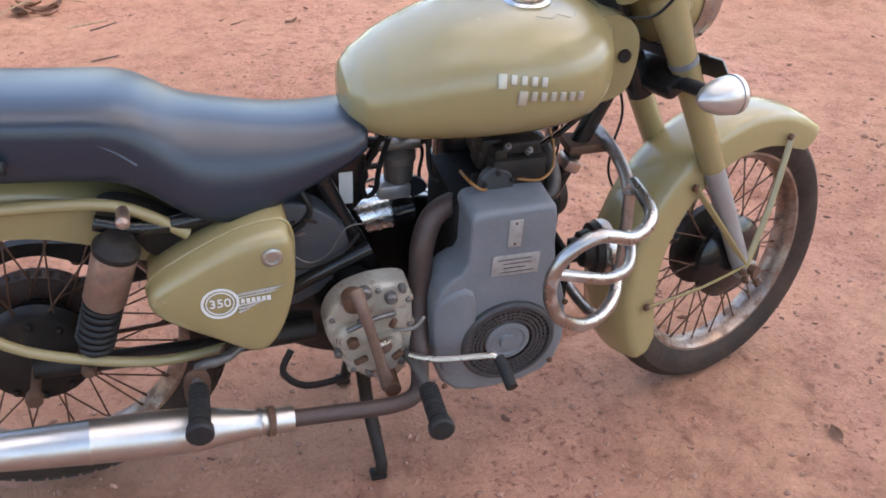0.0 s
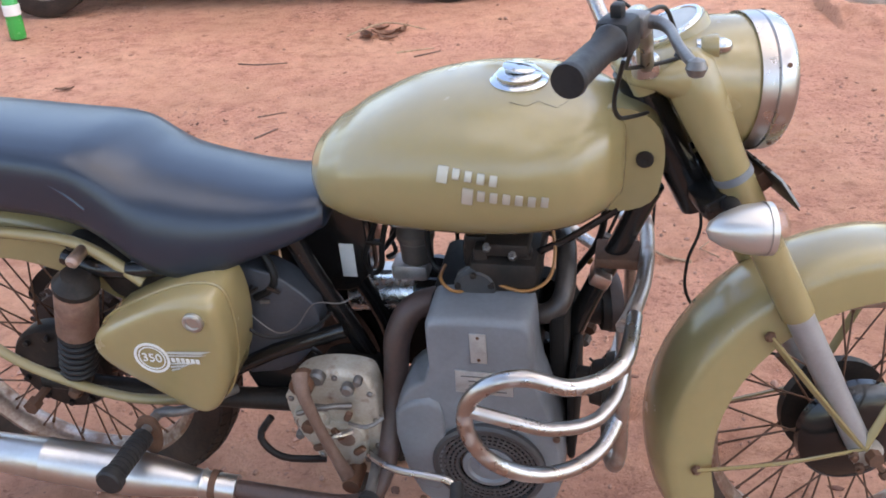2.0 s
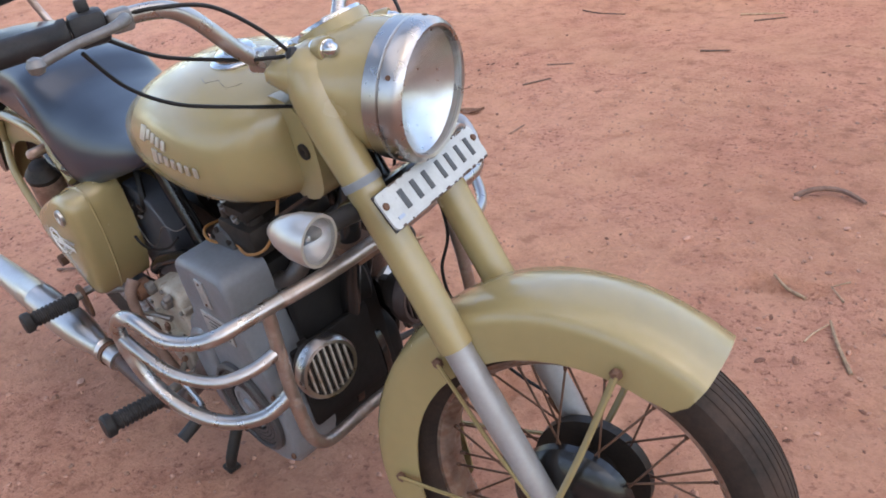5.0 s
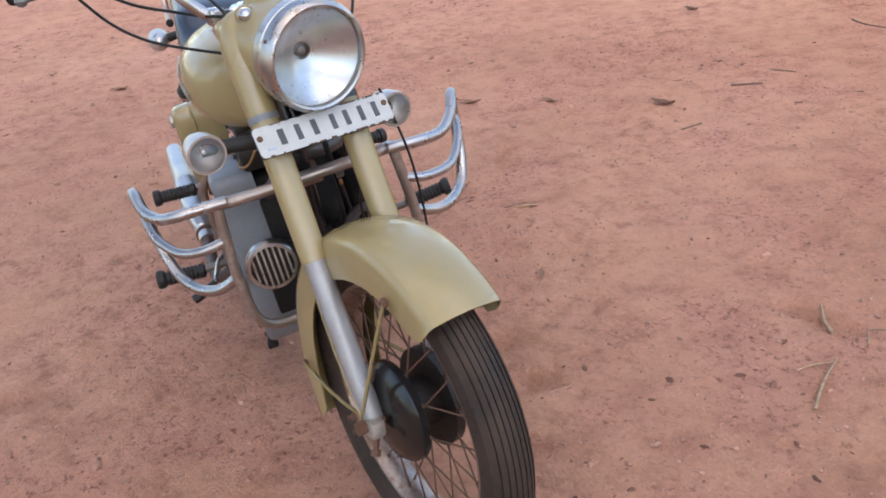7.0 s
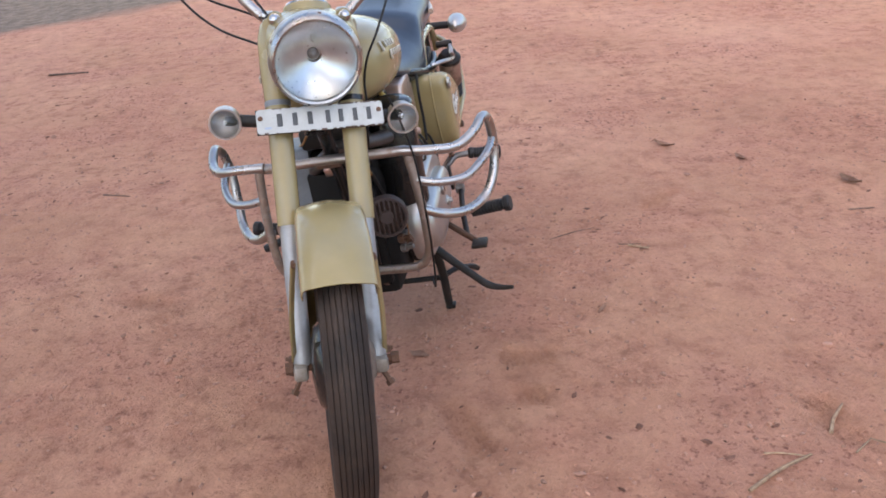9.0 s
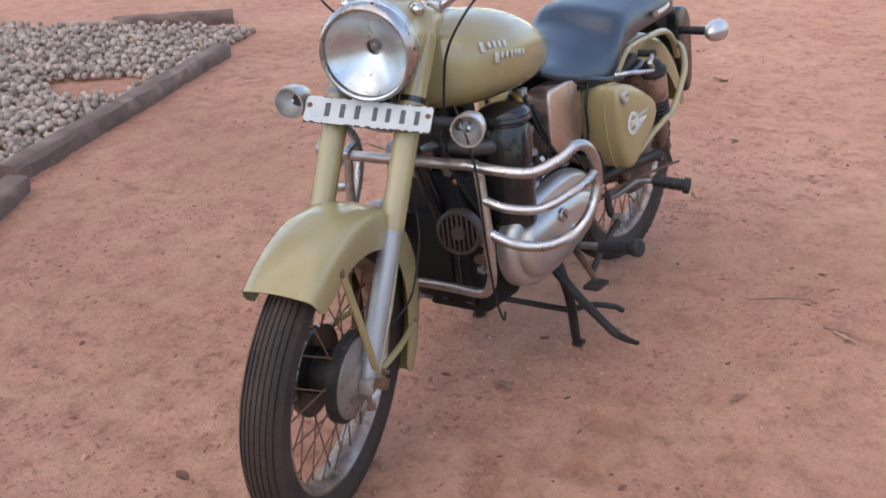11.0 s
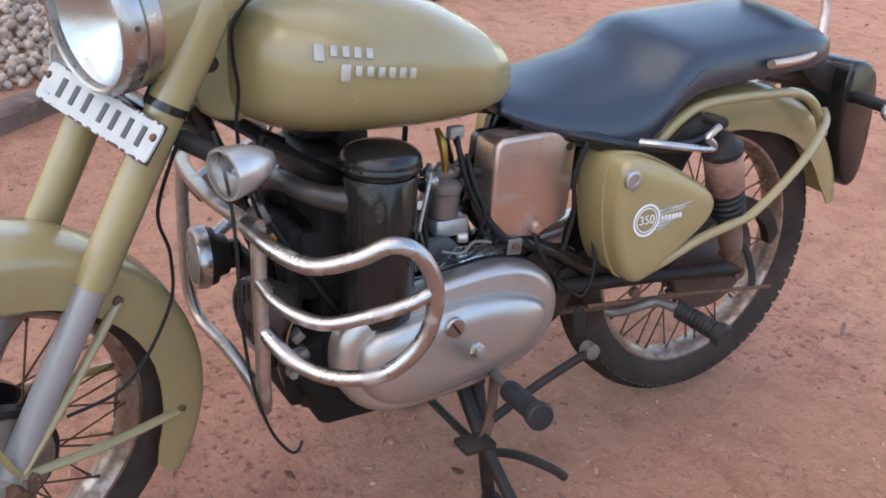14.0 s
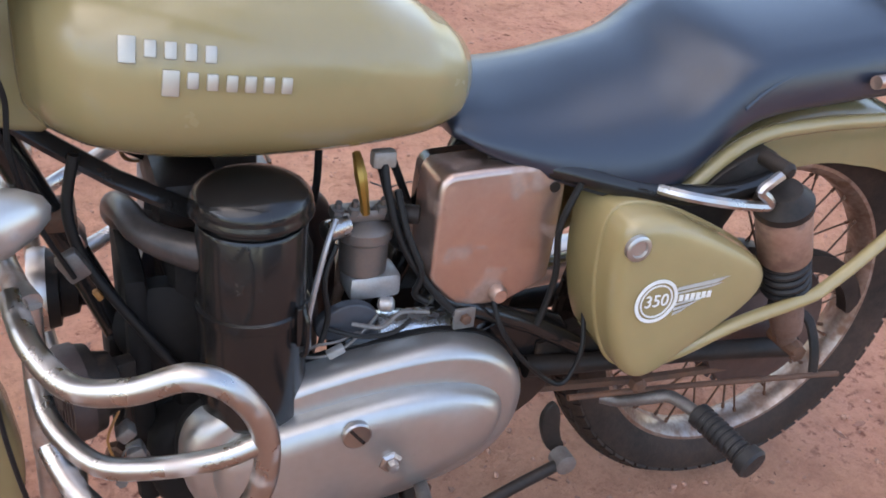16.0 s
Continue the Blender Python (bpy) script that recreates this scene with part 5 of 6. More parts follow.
# exhaust
exhaust = part("exhaust_pipe", tube([(0.775, -0.07, 0.6), (0.738, -0.082, 0.604), (0.697, -0.099, 0.59), (0.675, -0.117, 0.545), (0.67, -0.125, 0.5), (0.663, -0.14, 0.43), (0.655, -0.195, 0.34), (0.638, -0.25, 0.304), (0.59, -0.27, 0.298), (0.48, -0.27, 0.302), (0.385, -0.268, 0.306)],
                                    [0.0215, 0.022, 0.023, 0.0228, 0.022, 0.02, 0.018, 0.0165, 0.016, 0.016, 0.016], 16, 4), BROWN_TUBE, bike, "brown heat-stained exhaust pipe")
TIP, FRONT_END = Vector((-0.19, -0.3, 0.385)), Vector((0.4, -0.268, 0.305))
way = TIP - FRONT_END
silencer = part("silencer", lathe([(0, 0.02), (0, 0.0235), (0.055, 0.0235), (0.06, 0.027), (0.066, 0.0235), (0.075, 0.0245), (0.14, 0.035), (0.19, 0.0395), (0.25, 0.0405), (0.34, 0.038), (0.342, 0.0388), (0.346, 0.0388), (0.348, 0.0376), (0.45, 0.0335), (0.53, 0.0295), (0.6, 0.0265), (0.6, 0.022), (0.55, 0.019), (0.55, 0)],
                                  FRONT_END, way, 36), SILENCER, exhaust, "scratched chrome silencer with a tapered tail")
part("clip", ring_lathe([(0.034, 0.024), (0.034, 0.027), (0.046, 0.027), (0.046, 0.024)], FRONT_END, way, 24), RUST, silencer)
part("hanger", slab([(0.22, 0.43), (0.27, 0.43), (0.26, 0.345), (0.22, 0.34)], -0.235, -0.242, 0.002), RUST, silencer)
# gearbox
GEAR = [(0.476, 0.415), (0.484, 0.46), (0.51, 0.492), (0.54, 0.505), (0.575, 0.512), (0.622, 0.51), (0.642, 0.495), (0.648, 0.36), (0.64, 0.302), (0.606, 0.26), (0.55, 0.286), (0.507, 0.335)]
gearbox = part("gearbox", slab(GEAR, -0.13, -0.178, 0.014, 2, 3), GEAR_ALLOY, bike, "oil-stained cast alloy gearbox with rusty levers")
# black block added behind the gearbox in place of the shadow there
part("inner_case", slab([(0.5, 0.46), (0.63, 0.47), (0.64, 0.32), (0.6, 0.27), (0.52, 0.33)], -0.05, -0.132, 0.01), SHADE_JOINT_BLACK, gearbox)
part("end_cover", slab([(0.49, 0.42), (0.52, 0.44), (0.56, 0.39), (0.61, 0.41), (0.625, 0.38), (0.61, 0.3), (0.55, 0.32), (0.51, 0.36)], -0.17, -0.195, 0.008), GEAR_ALLOY, gearbox)
for x, z, r in ((0.515, 0.405, 0.02), (0.585, 0.375, 0.022), (0.6, 0.485, 0.012), (0.62, 0.505, 0.008), (0.5, 0.37, 0.008), (0.62, 0.33, 0.008), (0.55, 0.505, 0.014), (0.56, 0.31, 0.008)):
    part("bolt_head", lathe([(0, r), (0.012, r), (0.016, r * 0.7), (0.016, 0)], (x, -0.18, z), (0, -1, 0), 12), DUSTY_RUST if r > 0.015 else LEVER, gearbox)
part("kick_lever", tube([(0.53, -0.205, 0.528), (0.538, -0.225, 0.505), (0.555, -0.23, 0.44), (0.573, -0.225, 0.365), (0.59, -0.216, 0.295)], [0.014, 0.0115, 0.0095, 0.0105, 0.015], 12, 4), DUSTY_RUST, gearbox, "rusty folded kick lever")
for x, z in ((0.492, 0.445), (0.515, 0.482), (0.577, 0.5), (0.634, 0.47), (0.638, 0.41), (0.635, 0.35), (0.59, 0.275), (0.53, 0.315)):
    part("case_screw", lathe([(0, 0.0055), (0.004, 0.0055), (0.006, 0.003), (0.006, 0)], (x, -0.177, z), (0, -1, 0), 8), LEVER, gearbox)
    part("screw_boss", lathe([(-0.02, 0.011), (-0.001, 0.0105), (0.0005, 0.008), (0.0005, 0)], (x, -0.177, z), (0, -1, 0), 14), GEAR_ALLOY, gearbox)
dome = part("selector_dome", lathe([(0, 0.032), (0.01, 0.032), (0.017, 0.026), (0.02, 0.012), (0.02, 0)], (0.525, -0.178, 0.405), (0, -1, 0), 26), GEAR_ALLOY, gearbox, "round cast selector cover")
part("pivot", lathe([(0, 0.012), (0.012, 0.012), (0.014, 0.008), (0.014, 0)], (0.525, -0.197, 0.405), (0, -1, 0), 6), RUST, dome)
part("clutch_arm", tube([(0.6, -0.19, 0.45), (0.575, -0.205, 0.46), (0.545, -0.21, 0.455), (0.515, -0.207, 0.44)], [0.011, 0.009, 0.008, 0.009], 10, 3, flat=0.6), LEVER, gearbox, "curved alloy clutch arm")
part("kick_boss", lathe([(0, 0.02), (0.03, 0.02), (0.034, 0.014), (0.034, 0)], (0.528, -0.18, 0.5), (0, -1, 0), 18), RUST, gearbox)
for x, z, l in ((0.55, 0.455, 0.05), (0.6, 0.44, 0.03), (0.575, 0.395, 0.04), (0.61, 0.36, 0.036), (0.54, 0.36, 0.04)):
    part("link_plate", block((x, -0.204, z), (l * 0.7, 0.01, 0.012), 0.004, Matrix.Rotation(x * 40, 3, "Y")), RUST if l < 0.041 else LEVER, gearbox)
part("cable_end", tube([(0.6, -0.205, 0.425), (0.635, -0.215, 0.43), (0.66, -0.2, 0.44)], 0.0035, 8, 3), LEVER, gearbox)
part("kick_shaft", lathe([(0, 0.016), (0.05, 0.016), (0.05, 0.01)], (0.595, -0.185, 0.3), (0, -1, 0), 12), RUST, gearbox)
part("gear_lever", tube([(0.6, -0.2, 0.4), (0.585, -0.215, 0.405), (0.56, -0.22, 0.4)], 0.005, 8, 3), CHROME, gearbox)
pedal = part("gear_pedal", tube([(0.63, -0.215, 0.365), (0.68, -0.245, 0.37), (0.76, -0.258, 0.374), (0.783, -0.263, 0.372), (0.793, -0.27, 0.362)], 0.006, 8, 5), CHROME, bike, "chrome gear pedal with black rubber")
part("pedal_rubber", tube([(0.79, -0.262, 0.368), (0.794, -0.285, 0.36), (0.797, -0.325, 0.348)], 0.0115, 12, 3), GRIP, pedal)
# linkage on the far lower side
part("lower_link", tube([(0.42, -0.13, 0.345), (0.4, -0.15, 0.31), (0.44, -0.16, 0.275), (0.52, -0.15, 0.27)], 0.007, 8, 4), BLACK_DUSTY, bike)


def footpeg(base, end, label, hanger, ribbed=True):
    base, end = Vector(base), Vector(end)
    way, length = end - base, (end - base).length
    profile = [(0, 0.012), (0.004, 0.018)]
    if ribbed:
        k = 0.012
        while k < length - 0.028:
            profile += [(k, 0.0185), (k + 0.004, 0.0185), (k + 0.005, 0.016), (k + 0.0085, 0.016)]
            k += 0.0095
    profile += [(length - 0.02, 0.0185), (length - 0.018, 0.0225), (length - 0.004, 0.0235), (length, 0.02), (length + 0.001, 0.0)]
    rubber = lathe(profile, base, way, 22)
    peg = part("footpeg", rubber, GRIP, bike, label)
    part("peg_hanger", tube([*hanger, base + way * 0.1], 0.0095, 10, 3), LEVER, peg)


footpeg((0.648, -0.285, 0.342), (0.641, -0.405, 0.355), "black ribbed rubber rider footpeg", [(0.62, -0.1, 0.33), (0.64, -0.22, 0.34)])
footpeg((0.637, 0.255, 0.325), (0.655, 0.375, 0.343), "black ribbed rubber rider footpeg", [(0.6, 0.1, 0.3), (0.62, 0.2, 0.315)])
footpeg((0.245, -0.255, 0.403), (0.24, -0.375, 0.412), "black ribbed rubber pillion footpeg", [(0.36, -0.12, 0.4), (0.3, -0.2, 0.415), (0.25, -0.21, 0.41)])
footpeg((0.226, 0.215, 0.374), (0.202, 0.318, 0.357), "black ribbed rubber pillion footpeg", [(0.31, 0.11, 0.338), (0.29, 0.13, 0.342), (0.262, 0.16, 0.364), (0.24, 0.178, 0.374)])

# ---- engine: drive side ----
PRIMARY = [(0.905, 0.434), (0.86, 0.464), (0.77, 0.488), (0.66, 0.504), (0.575, 0.507), (0.507, 0.486), (0.467, 0.437), (0.472, 0.365), (0.52, 0.312), (0.62, 0.283), (0.72, 0.27), (0.81, 0.265), (0.873, 0.295), (0.91, 0.36)]
primary = part("primary_chaincase", slab(PRIMARY, 0.118, 0.165, 0.026, 2, 6), ALU, bike, "brushed aluminium primary chain case", False, 60)
part("case_bulge", slab([(0.87, 0.43), (0.8, 0.447), (0.68, 0.463), (0.585, 0.462), (0.516, 0.437), (0.502, 0.4), (0.535, 0.345), (0.65, 0.308), (0.78, 0.29), (0.845, 0.305), (0.88, 0.36)], 0.15, 0.192, 0.032, 2, 6, bulge=0.006), ALU, primary, "", False, 60)
part("case_joint", slab([(0.5 + (x - 0.69) * 1.012 + 0.19, 0.4 + (z - 0.4) * 1.02) for x, z in PRIMARY], 0.11, 0.121, 0.003), SHADE_JOINT_BLACK, primary)
part("cover_bolt", lathe([(0, 0.015), (0.008, 0.015), (0.011, 0.011), (0.011, 0.008), (0.02, 0.007), (0.02, 0)], (0.668, 0.192, 0.379), (0, 1, 0), 6), CHROME, primary, "hexagonal chrome cover bolt")
plug = part("inspection_plug", lathe([(0, 0.018), (0.007, 0.018), (0.009, 0.016), (0.009, 0)], (0.714, 0.194, 0.432), (0, 1, 0), 28), CHROME, primary, "slotted chrome inspection plug")
part("slot", block((0.714, 0.2035, 0.432), (0.028, 0.001, 0.004), 0, Matrix.Rotation(-0.9, 3, "Y")), BLACK, plug)
# air cleaner
DUSTY_PIPE = mat("dusty_painted_pipe", (0.035, 0.031, 0.029), 0.36, 0.2, other=(0.085, 0.068, 0.06), amount=0.8, scale=16)
CAN = Vector((0.818, 0.117, 0.0))
can = part("air_cleaner", lathe([(0.44, 0.058), (0.45, 0.061), (0.575, 0.061), (0.578, 0.064), (0.588, 0.064), (0.59, 0.0605), (0.684, 0.0605), (0.688, 0.0585), (0.689, 0.054), (0.7, 0.053)], CAN, (0, 0, 1), 40), BLACK, bike, "black oil-bath air cleaner canister")
part("lid", lathe([(0.696, 0.05), (0.697, 0.064), (0.7, 0.067), (0.704, 0.0672), (0.707, 0.0655), (0.71, 0.0655), (0.715, 0.0652), (0.72, 0.063), (0.726, 0.058), (0.731, 0.05), (0.735, 0.038), (0.737, 0.02), (0.7375, 0.0)], CAN, (0, 0, 1), 40), BLACK, can, "domed black lid")
part("elbow", tube([(0.845, 0.117, 0.645), (0.885, 0.1, 0.648), (0.925, 0.065, 0.655), (0.94, 0.02, 0.66), (0.946, -0.03, 0.645), (0.943, -0.07, 0.612), (0.92, -0.085, 0.592), (0.87, -0.08, 0.585)], [0.027, 0.02, 0.0175, 0.017, 0.017, 0.017, 0.017, 0.017], 18, 5), DUSTY_PIPE, can, "dusty grey-black intake pipe bent round the engine")
part("latch", block((0.775, 0.168, 0.575), (0.012, 0.008, 0.05), 0.002), BLACK, can)
part("latch", tube([(0.773, 0.172, 0.6), (0.77, 0.179, 0.58), (0.772, 0.178, 0.545), (0.776, 0.172, 0.54)], 0.003, 6, 3), BLACK, can)
DARK_METAL = mat("dark_oily_metal", (0.16, 0.145, 0.135), 0.42, 0.6, other=(0.22, 0.18, 0.155), amount=0.8, scale=30)
# carburettor-like fuel unit and pipes
pump = part("fuel_unit", lathe([(0.574, 0.02), (0.58, 0.029), (0.622, 0.031), (0.626, 0.0345), (0.638, 0.0345), (0.642, 0.03), (0.65, 0.013), (0.665, 0.01)], (0.672, 0.066, 0), (0, 0, 1), 28), DARK_METAL, bike, "dark metal fuel filter unit")
part("banjo", lathe([(0, 0.013), (0.03, 0.013), (0.032, 0.009)], (0.7, 0.08, 0.648), (0.9, 0.4, 0), 12), CHROME, pump)
part("banjo", lathe([(0, 0.012), (0.04, 0.012), (0.042, 0.008)], (0.648, 0.07, 0.655), (-0.9, 0.4, 0), 12), BLACK_DUSTY, pump)
part("fuel_tap", tube([(0.685, 0.06, 0.73), (0.685, 0.08, 0.71), (0.68, 0.082, 0.68), (0.676, 0.078, 0.66)], [0.005, 0.008, 0.006, 0.006], 8, 3), BRASS, pump, "brass fuel tap")
part("pump_top", block((0.672, 0.066, 0.656), (0.085, 0.03, 0.016), 0.005), DARK_METAL, pump)
for x in (0.635, 0.655, 0.69, 0.71):
    part("nut", lathe([(0, 0.008), (0.01, 0.008), (0.011, 0.004), (0.02, 0.004)], (x, 0.076, 0.66), (0, 0.3, 1), 6), LEVER, pump)
part("fuel_tap", block((0.655, 0.07, 0.725), (0.03, 0.018, 0.022), 0.005), ALU_DULL, pump)
part("fuel_hose", tube([(0.655, 0.075, 0.72), (0.65, 0.085, 0.68), (0.632, 0.097, 0.62), (0.595, 0.112, 0.562), (0.568, 0.118, 0.533)], 0.0052, 10, 4), CABLE, pump)
part("fuel_pipe", tube([(0.722, 0.11, 0.672), (0.735, 0.126, 0.655), (0.747, 0.13, 0.609), (0.757, 0.13, 0.55), (0.752, 0.122, 0.51)], 0.0034, 8, 4), SATIN, pump, "thin steel fuel pipe")
part("fuel_hose", tube([(0.64, 0.085, 0.69), (0.63, 0.1, 0.64), (0.612, 0.112, 0.59), (0.618, 0.11, 0.56), (0.6, 0.11, 0.545)], 0.0045, 8, 4), CABLE, pump)
part("regulator", block((0.66, 0.064, 0.56), (0.068, 0.05, 0.034), 0.009), SATIN, pump, "satin grey regulator body")
dynamo = part("dynamo", lathe([(0, 0.03), (0.004, 0.034), (0.128, 0.034), (0.133, 0.03), (0.14, 0.0)], (0.664, 0.085, 0.488), (-1, 0.0, -0.1), 32), ALU_BRIGHT, bike, "bright alloy cylindrical dynamo")
part("dynamo_cap", lathe([(0, 0.03), (0.004, 0.035), (0.046, 0.035), (0.05, 0.02)], (0.711, 0.085, 0.492), (-1, 0, -0.1), 28), BLACK, dynamo)
part("rubber_flap", slab([(0.745, 0.53), (0.73, 0.548), (0.699, 0.559), (0.672, 0.55), (0.66, 0.532), (0.682, 0.505), (0.735, 0.509)], 0.1, 0.113, 0.004), SLATE, dynamo, "slate grey rubber flap")
part("plug", lathe([(0, 0.006), (0.003, 0.0095), (0.016, 0.0095), (0.019, 0.006), (0.019, 0)], (0.662, 0.105, 0.549), (-0.8, 0.5, 0.1), 16), SATIN, dynamo)
for pts in ([(0.757, 0.12, 0.503), (0.744, 0.128, 0.517), (0.717, 0.126, 0.517), (0.69, 0.116, 0.52)], [(0.758, 0.12, 0.497), (0.74, 0.128, 0.5), (0.715, 0.13, 0.507), (0.682, 0.122, 0.528), (0.665, 0.112, 0.538)]):
    part("wire", tube(pts, 0.0019, 8, 5), LEVER, dynamo)
part("connector", block((0.722, 0.13, 0.506), (0.022, 0.011, 0.01), 0.002, Matrix.Rotation(0.4, 3, "Y")), LABEL, dynamo)
strap = part("bracket", block((0.553, 0.122, 0.521), (0.03, 0.006, 0.03), 0.003), LEVER, dynamo)
part("bolt", lathe([(0, 0.007), (0.006, 0.007), (0.008, 0.004), (0.008, 0)], (0.553, 0.125, 0.523), (0, 1, 0), 6), RUST, strap)
# rusty chrome electrical case
CASE = [(0.428, 0.712), (0.434, 0.72), (0.442, 0.722), (0.576, 0.717), (0.592, 0.714), (0.6, 0.7), (0.603, 0.585), (0.6, 0.572), (0.57, 0.538), (0.556, 0.53), (0.5, 0.529), (0.485, 0.532), (0.442, 0.552), (0.433, 0.562)]
case = part("electrical_case", slab(CASE, 0.05, 0.114, 0.011, 1, 5), RUSTY_CHROME, bike, "rusted chrome-plated electrical box with rounded corners", False, 50)
part("knob", lathe([(0, 0.012), (0.01, 0.012), (0.014, 0.009), (0.014, 0)], (0.508, 0.114, 0.549), (0, 1, 0), 20), RUSTY_CHROME, case)
part("hole", lathe([(0, 0.007), (0.002, 0.007), (0.002, 0)], (0.447, 0.114, 0.69), (0, 1, 0), 14), BLACK, case)
part("back_panel", slab([(0.43 + (x - 0.43) * 0.97, 0.545 + (z - 0.545) * 0.97) for x, z in CASE], 0.064, 0.018, 0.004, 1), BLACK, case)
part("paper_label", block((0.558, 0.0165, 0.6), (0.026, 0.002, 0.07), 0.0005), WHITE, case, "white paper label")
part("cable", tube([(0.515, 0.12, 0.548), (0.512, 0.132, 0.525), (0.5, 0.14, 0.497), (0.468, 0.142, 0.453), (0.425, 0.142, 0.413), (0.402, 0.142, 0.405), (0.387, 0.141, 0.428), (0.379, 0.138, 0.461), (0.376, 0.12, 0.51)], 0.0036, 8, 5), CABLE, case)
battery = part("battery_box", slab([(0.375, 0.66), (0.45, 0.66), (0.5, 0.63), (0.545, 0.575), (0.52, 0.5), (0.47, 0.44), (0.36, 0.42)], -0.055, -0.105, 0.006, 1), SLATE, bike, "black battery carrier panel")
part("wire", tube([(0.43, -0.11, 0.63), (0.41, -0.13, 0.57), (0.45, -0.13, 0.535), (0.52, -0.115, 0.545), (0.56, -0.1, 0.575)], 0.0028, 6, 5), CABLE, battery)
part("wire", tube([(0.4, -0.11, 0.655), (0.385, -0.13, 0.6), (0.4, -0.14, 0.55)], 0.0028, 6, 5), CABLE, battery)
part("grey_wire", tube([(0.4, -0.115, 0.6), (0.43, -0.12, 0.565), (0.465, -0.122, 0.54), (0.5, -0.12, 0.555), (0.535, -0.112, 0.6), (0.58, -0.105, 0.6), (0.61, -0.095, 0.615)], 0.0011, 6, 5), LEVER, battery, "thin grey wire")
for k, (x, z, l) in enumerate(((0.43, 0.62, 0.05), (0.45, 0.6, 0.03), (0.47, 0.625, 0.04), (0.41, 0.605, 0.03))):
    part("terminal", block((x, -0.115, z), (l * 0.6, 0.006, 0.005), 0.0015, Matrix.Rotation(0.5 * k - 0.6, 3, "Y")), LEVER if k % 2 else BLACK_DUSTY, battery)
part("wire_loom", tube([(0.44, -0.08, 0.7), (0.47, -0.1, 0.65), (0.46, -0.105, 0.62), (0.43, -0.105, 0.6)], 0.007, 8, 4), CABLE, battery)
# chain run, brake rod and levers on the drive side
round_hub = [(REAR.x + r * math.cos(radians(a)), REAR.z + r * math.sin(radians(a))) for r, turns in ((0.155, range(72, 171, 11)), (0.126, range(168, 60, -12))) for a in turns]
part("chain_guard", slab([(0.42, 0.455), *round_hub, (0.1, 0.44), (0.16, 0.398), (0.42, 0.392)], 0.07, 0.094, 0.004, 1), BLACK_DUSTY, bike, "dusty black chain guard curved round the sprocket")
part("drive_chain", tube([(0.46, 0.05, 0.335), (0.2, 0.05, 0.305), (0.0, 0.05, 0.297)], 0.008, 6, 2, flat=0.6), RUST, bike, "rusty drive chain")
part("brake_rod", tube([(0.393, 0.148, 0.382), (0.2, 0.152, 0.367), (-0.05, 0.155, 0.34), (-0.1, 0.155, 0.333)], 0.0045, 8, 3), RUST, bike, "long rusty brake rod")
part("brake_arm", tube([(-0.03, 0.1, 0.43), (-0.046, 0.118, 0.418), (-0.05, 0.14, 0.38), (-0.05, 0.153, 0.336)], 0.0085, 8, 3, flat=0.5), BLACK_DUSTY, bike)
lever = part("brake_pedal", tube([(0.655, 0.235, 0.256), (0.54, 0.215, 0.29), (0.425, 0.203, 0.32)], 0.0085, 10, 3), BLACK_DUSTY, bike, "dusty dark steel rear brake lever")
part("knuckle", lathe([(-0.014, 0.01), (-0.012, 0.015), (0.012, 0.015), (0.014, 0.01)], (0.42, 0.2, 0.322), (0, 1, 0), 16), LEVER, lever)
part("lever_arm", slab([(0.405, 0.325), (0.433, 0.32), (0.455, 0.38), (0.44, 0.41), (0.425, 0.4), (0.42, 0.35)], 0.175, 0.183, 0.002), BLACK_DUSTY, lever)
part("brake_pedal", tube([(0.6, 0.16, 0.29), (0.66, 0.24, 0.255), (0.7, 0.27, 0.25)], 0.009, 8, 3), RUST, bike, "rusty rear brake lever")
part("pedal_pad", block((0.71, 0.275, 0.252), (0.06, 0.045, 0.012), 0.004), BLACK_DUSTY, bike)
part("hose", tube([(0.988, 0.06, 0.75), (1.0, 0.062, 0.69), (0.99, 0.064, 0.634), (0.962, 0.07, 0.58), (0.905, 0.08, 0.49), (0.87, 0.085, 0.44)], 0.0062, 10, 5), CABLE, engine, "black hose")
part("connector", block((1.0, 0.072, 0.628), (0.026, 0.018, 0.034), 0.004, Matrix.Rotation(0.5, 3, "Y")), LEVER, engine, "grey plastic connector")
part("connector", block((0.978, 0.072, 0.588), (0.007, 0.008, 0.014), 0.002, Matrix.Rotation(0.5, 3, "Y")), COPPER, engine)
# added disc, no engine part: its black fills a shaded gap
part("flywheel_housing", lathe([(0, 0.02), (0, 0.058), (0.03, 0.06), (0.036, 0.05), (0.04, 0.0)], (0.9, 0.03, 0.52), (0.25, 1, 0), 30), SHADE_JOINT_BLACK, engine, "round black filler disc standing in for a shaded gap")
# sump in the shade black; front plates added to darken the shroud's front face
part("sump", block((0.835, 0.01, 0.335), (0.15, 0.15, 0.11), 0.015), SHADE_JOINT_BLACK, engine)
part("front_shield", block((0.964, -0.06, 0.41), (0.014, 0.17, 0.17), 0.006), SHADE_JOINT_BLACK, engine)
part("front_cowl", block((0.938, -0.02, 0.43), (0.028, 0.17, 0.33), 0.01), SHADE_JOINT_BLACK, engine)
for k, (x, z) in enumerate(((0.965, 0.37), (0.975, 0.4), (0.955, 0.385))):
    part("fitting", lathe([(0, 0.012), (0.015, 0.012), (0.016, 0.007), (0.035, 0.007), (0.035, 0)], (x, 0.11, z), (0.3, 1, 0.2), 6), RUST if k else LEVER, engine)
part("thin_wire", tube([(0.98, 0.12, 0.37), (0.965, 0.13, 0.415), (0.945, 0.125, 0.405), (0.935, 0.11, 0.36)], 0.0014, 6, 5), LEVER, engine)
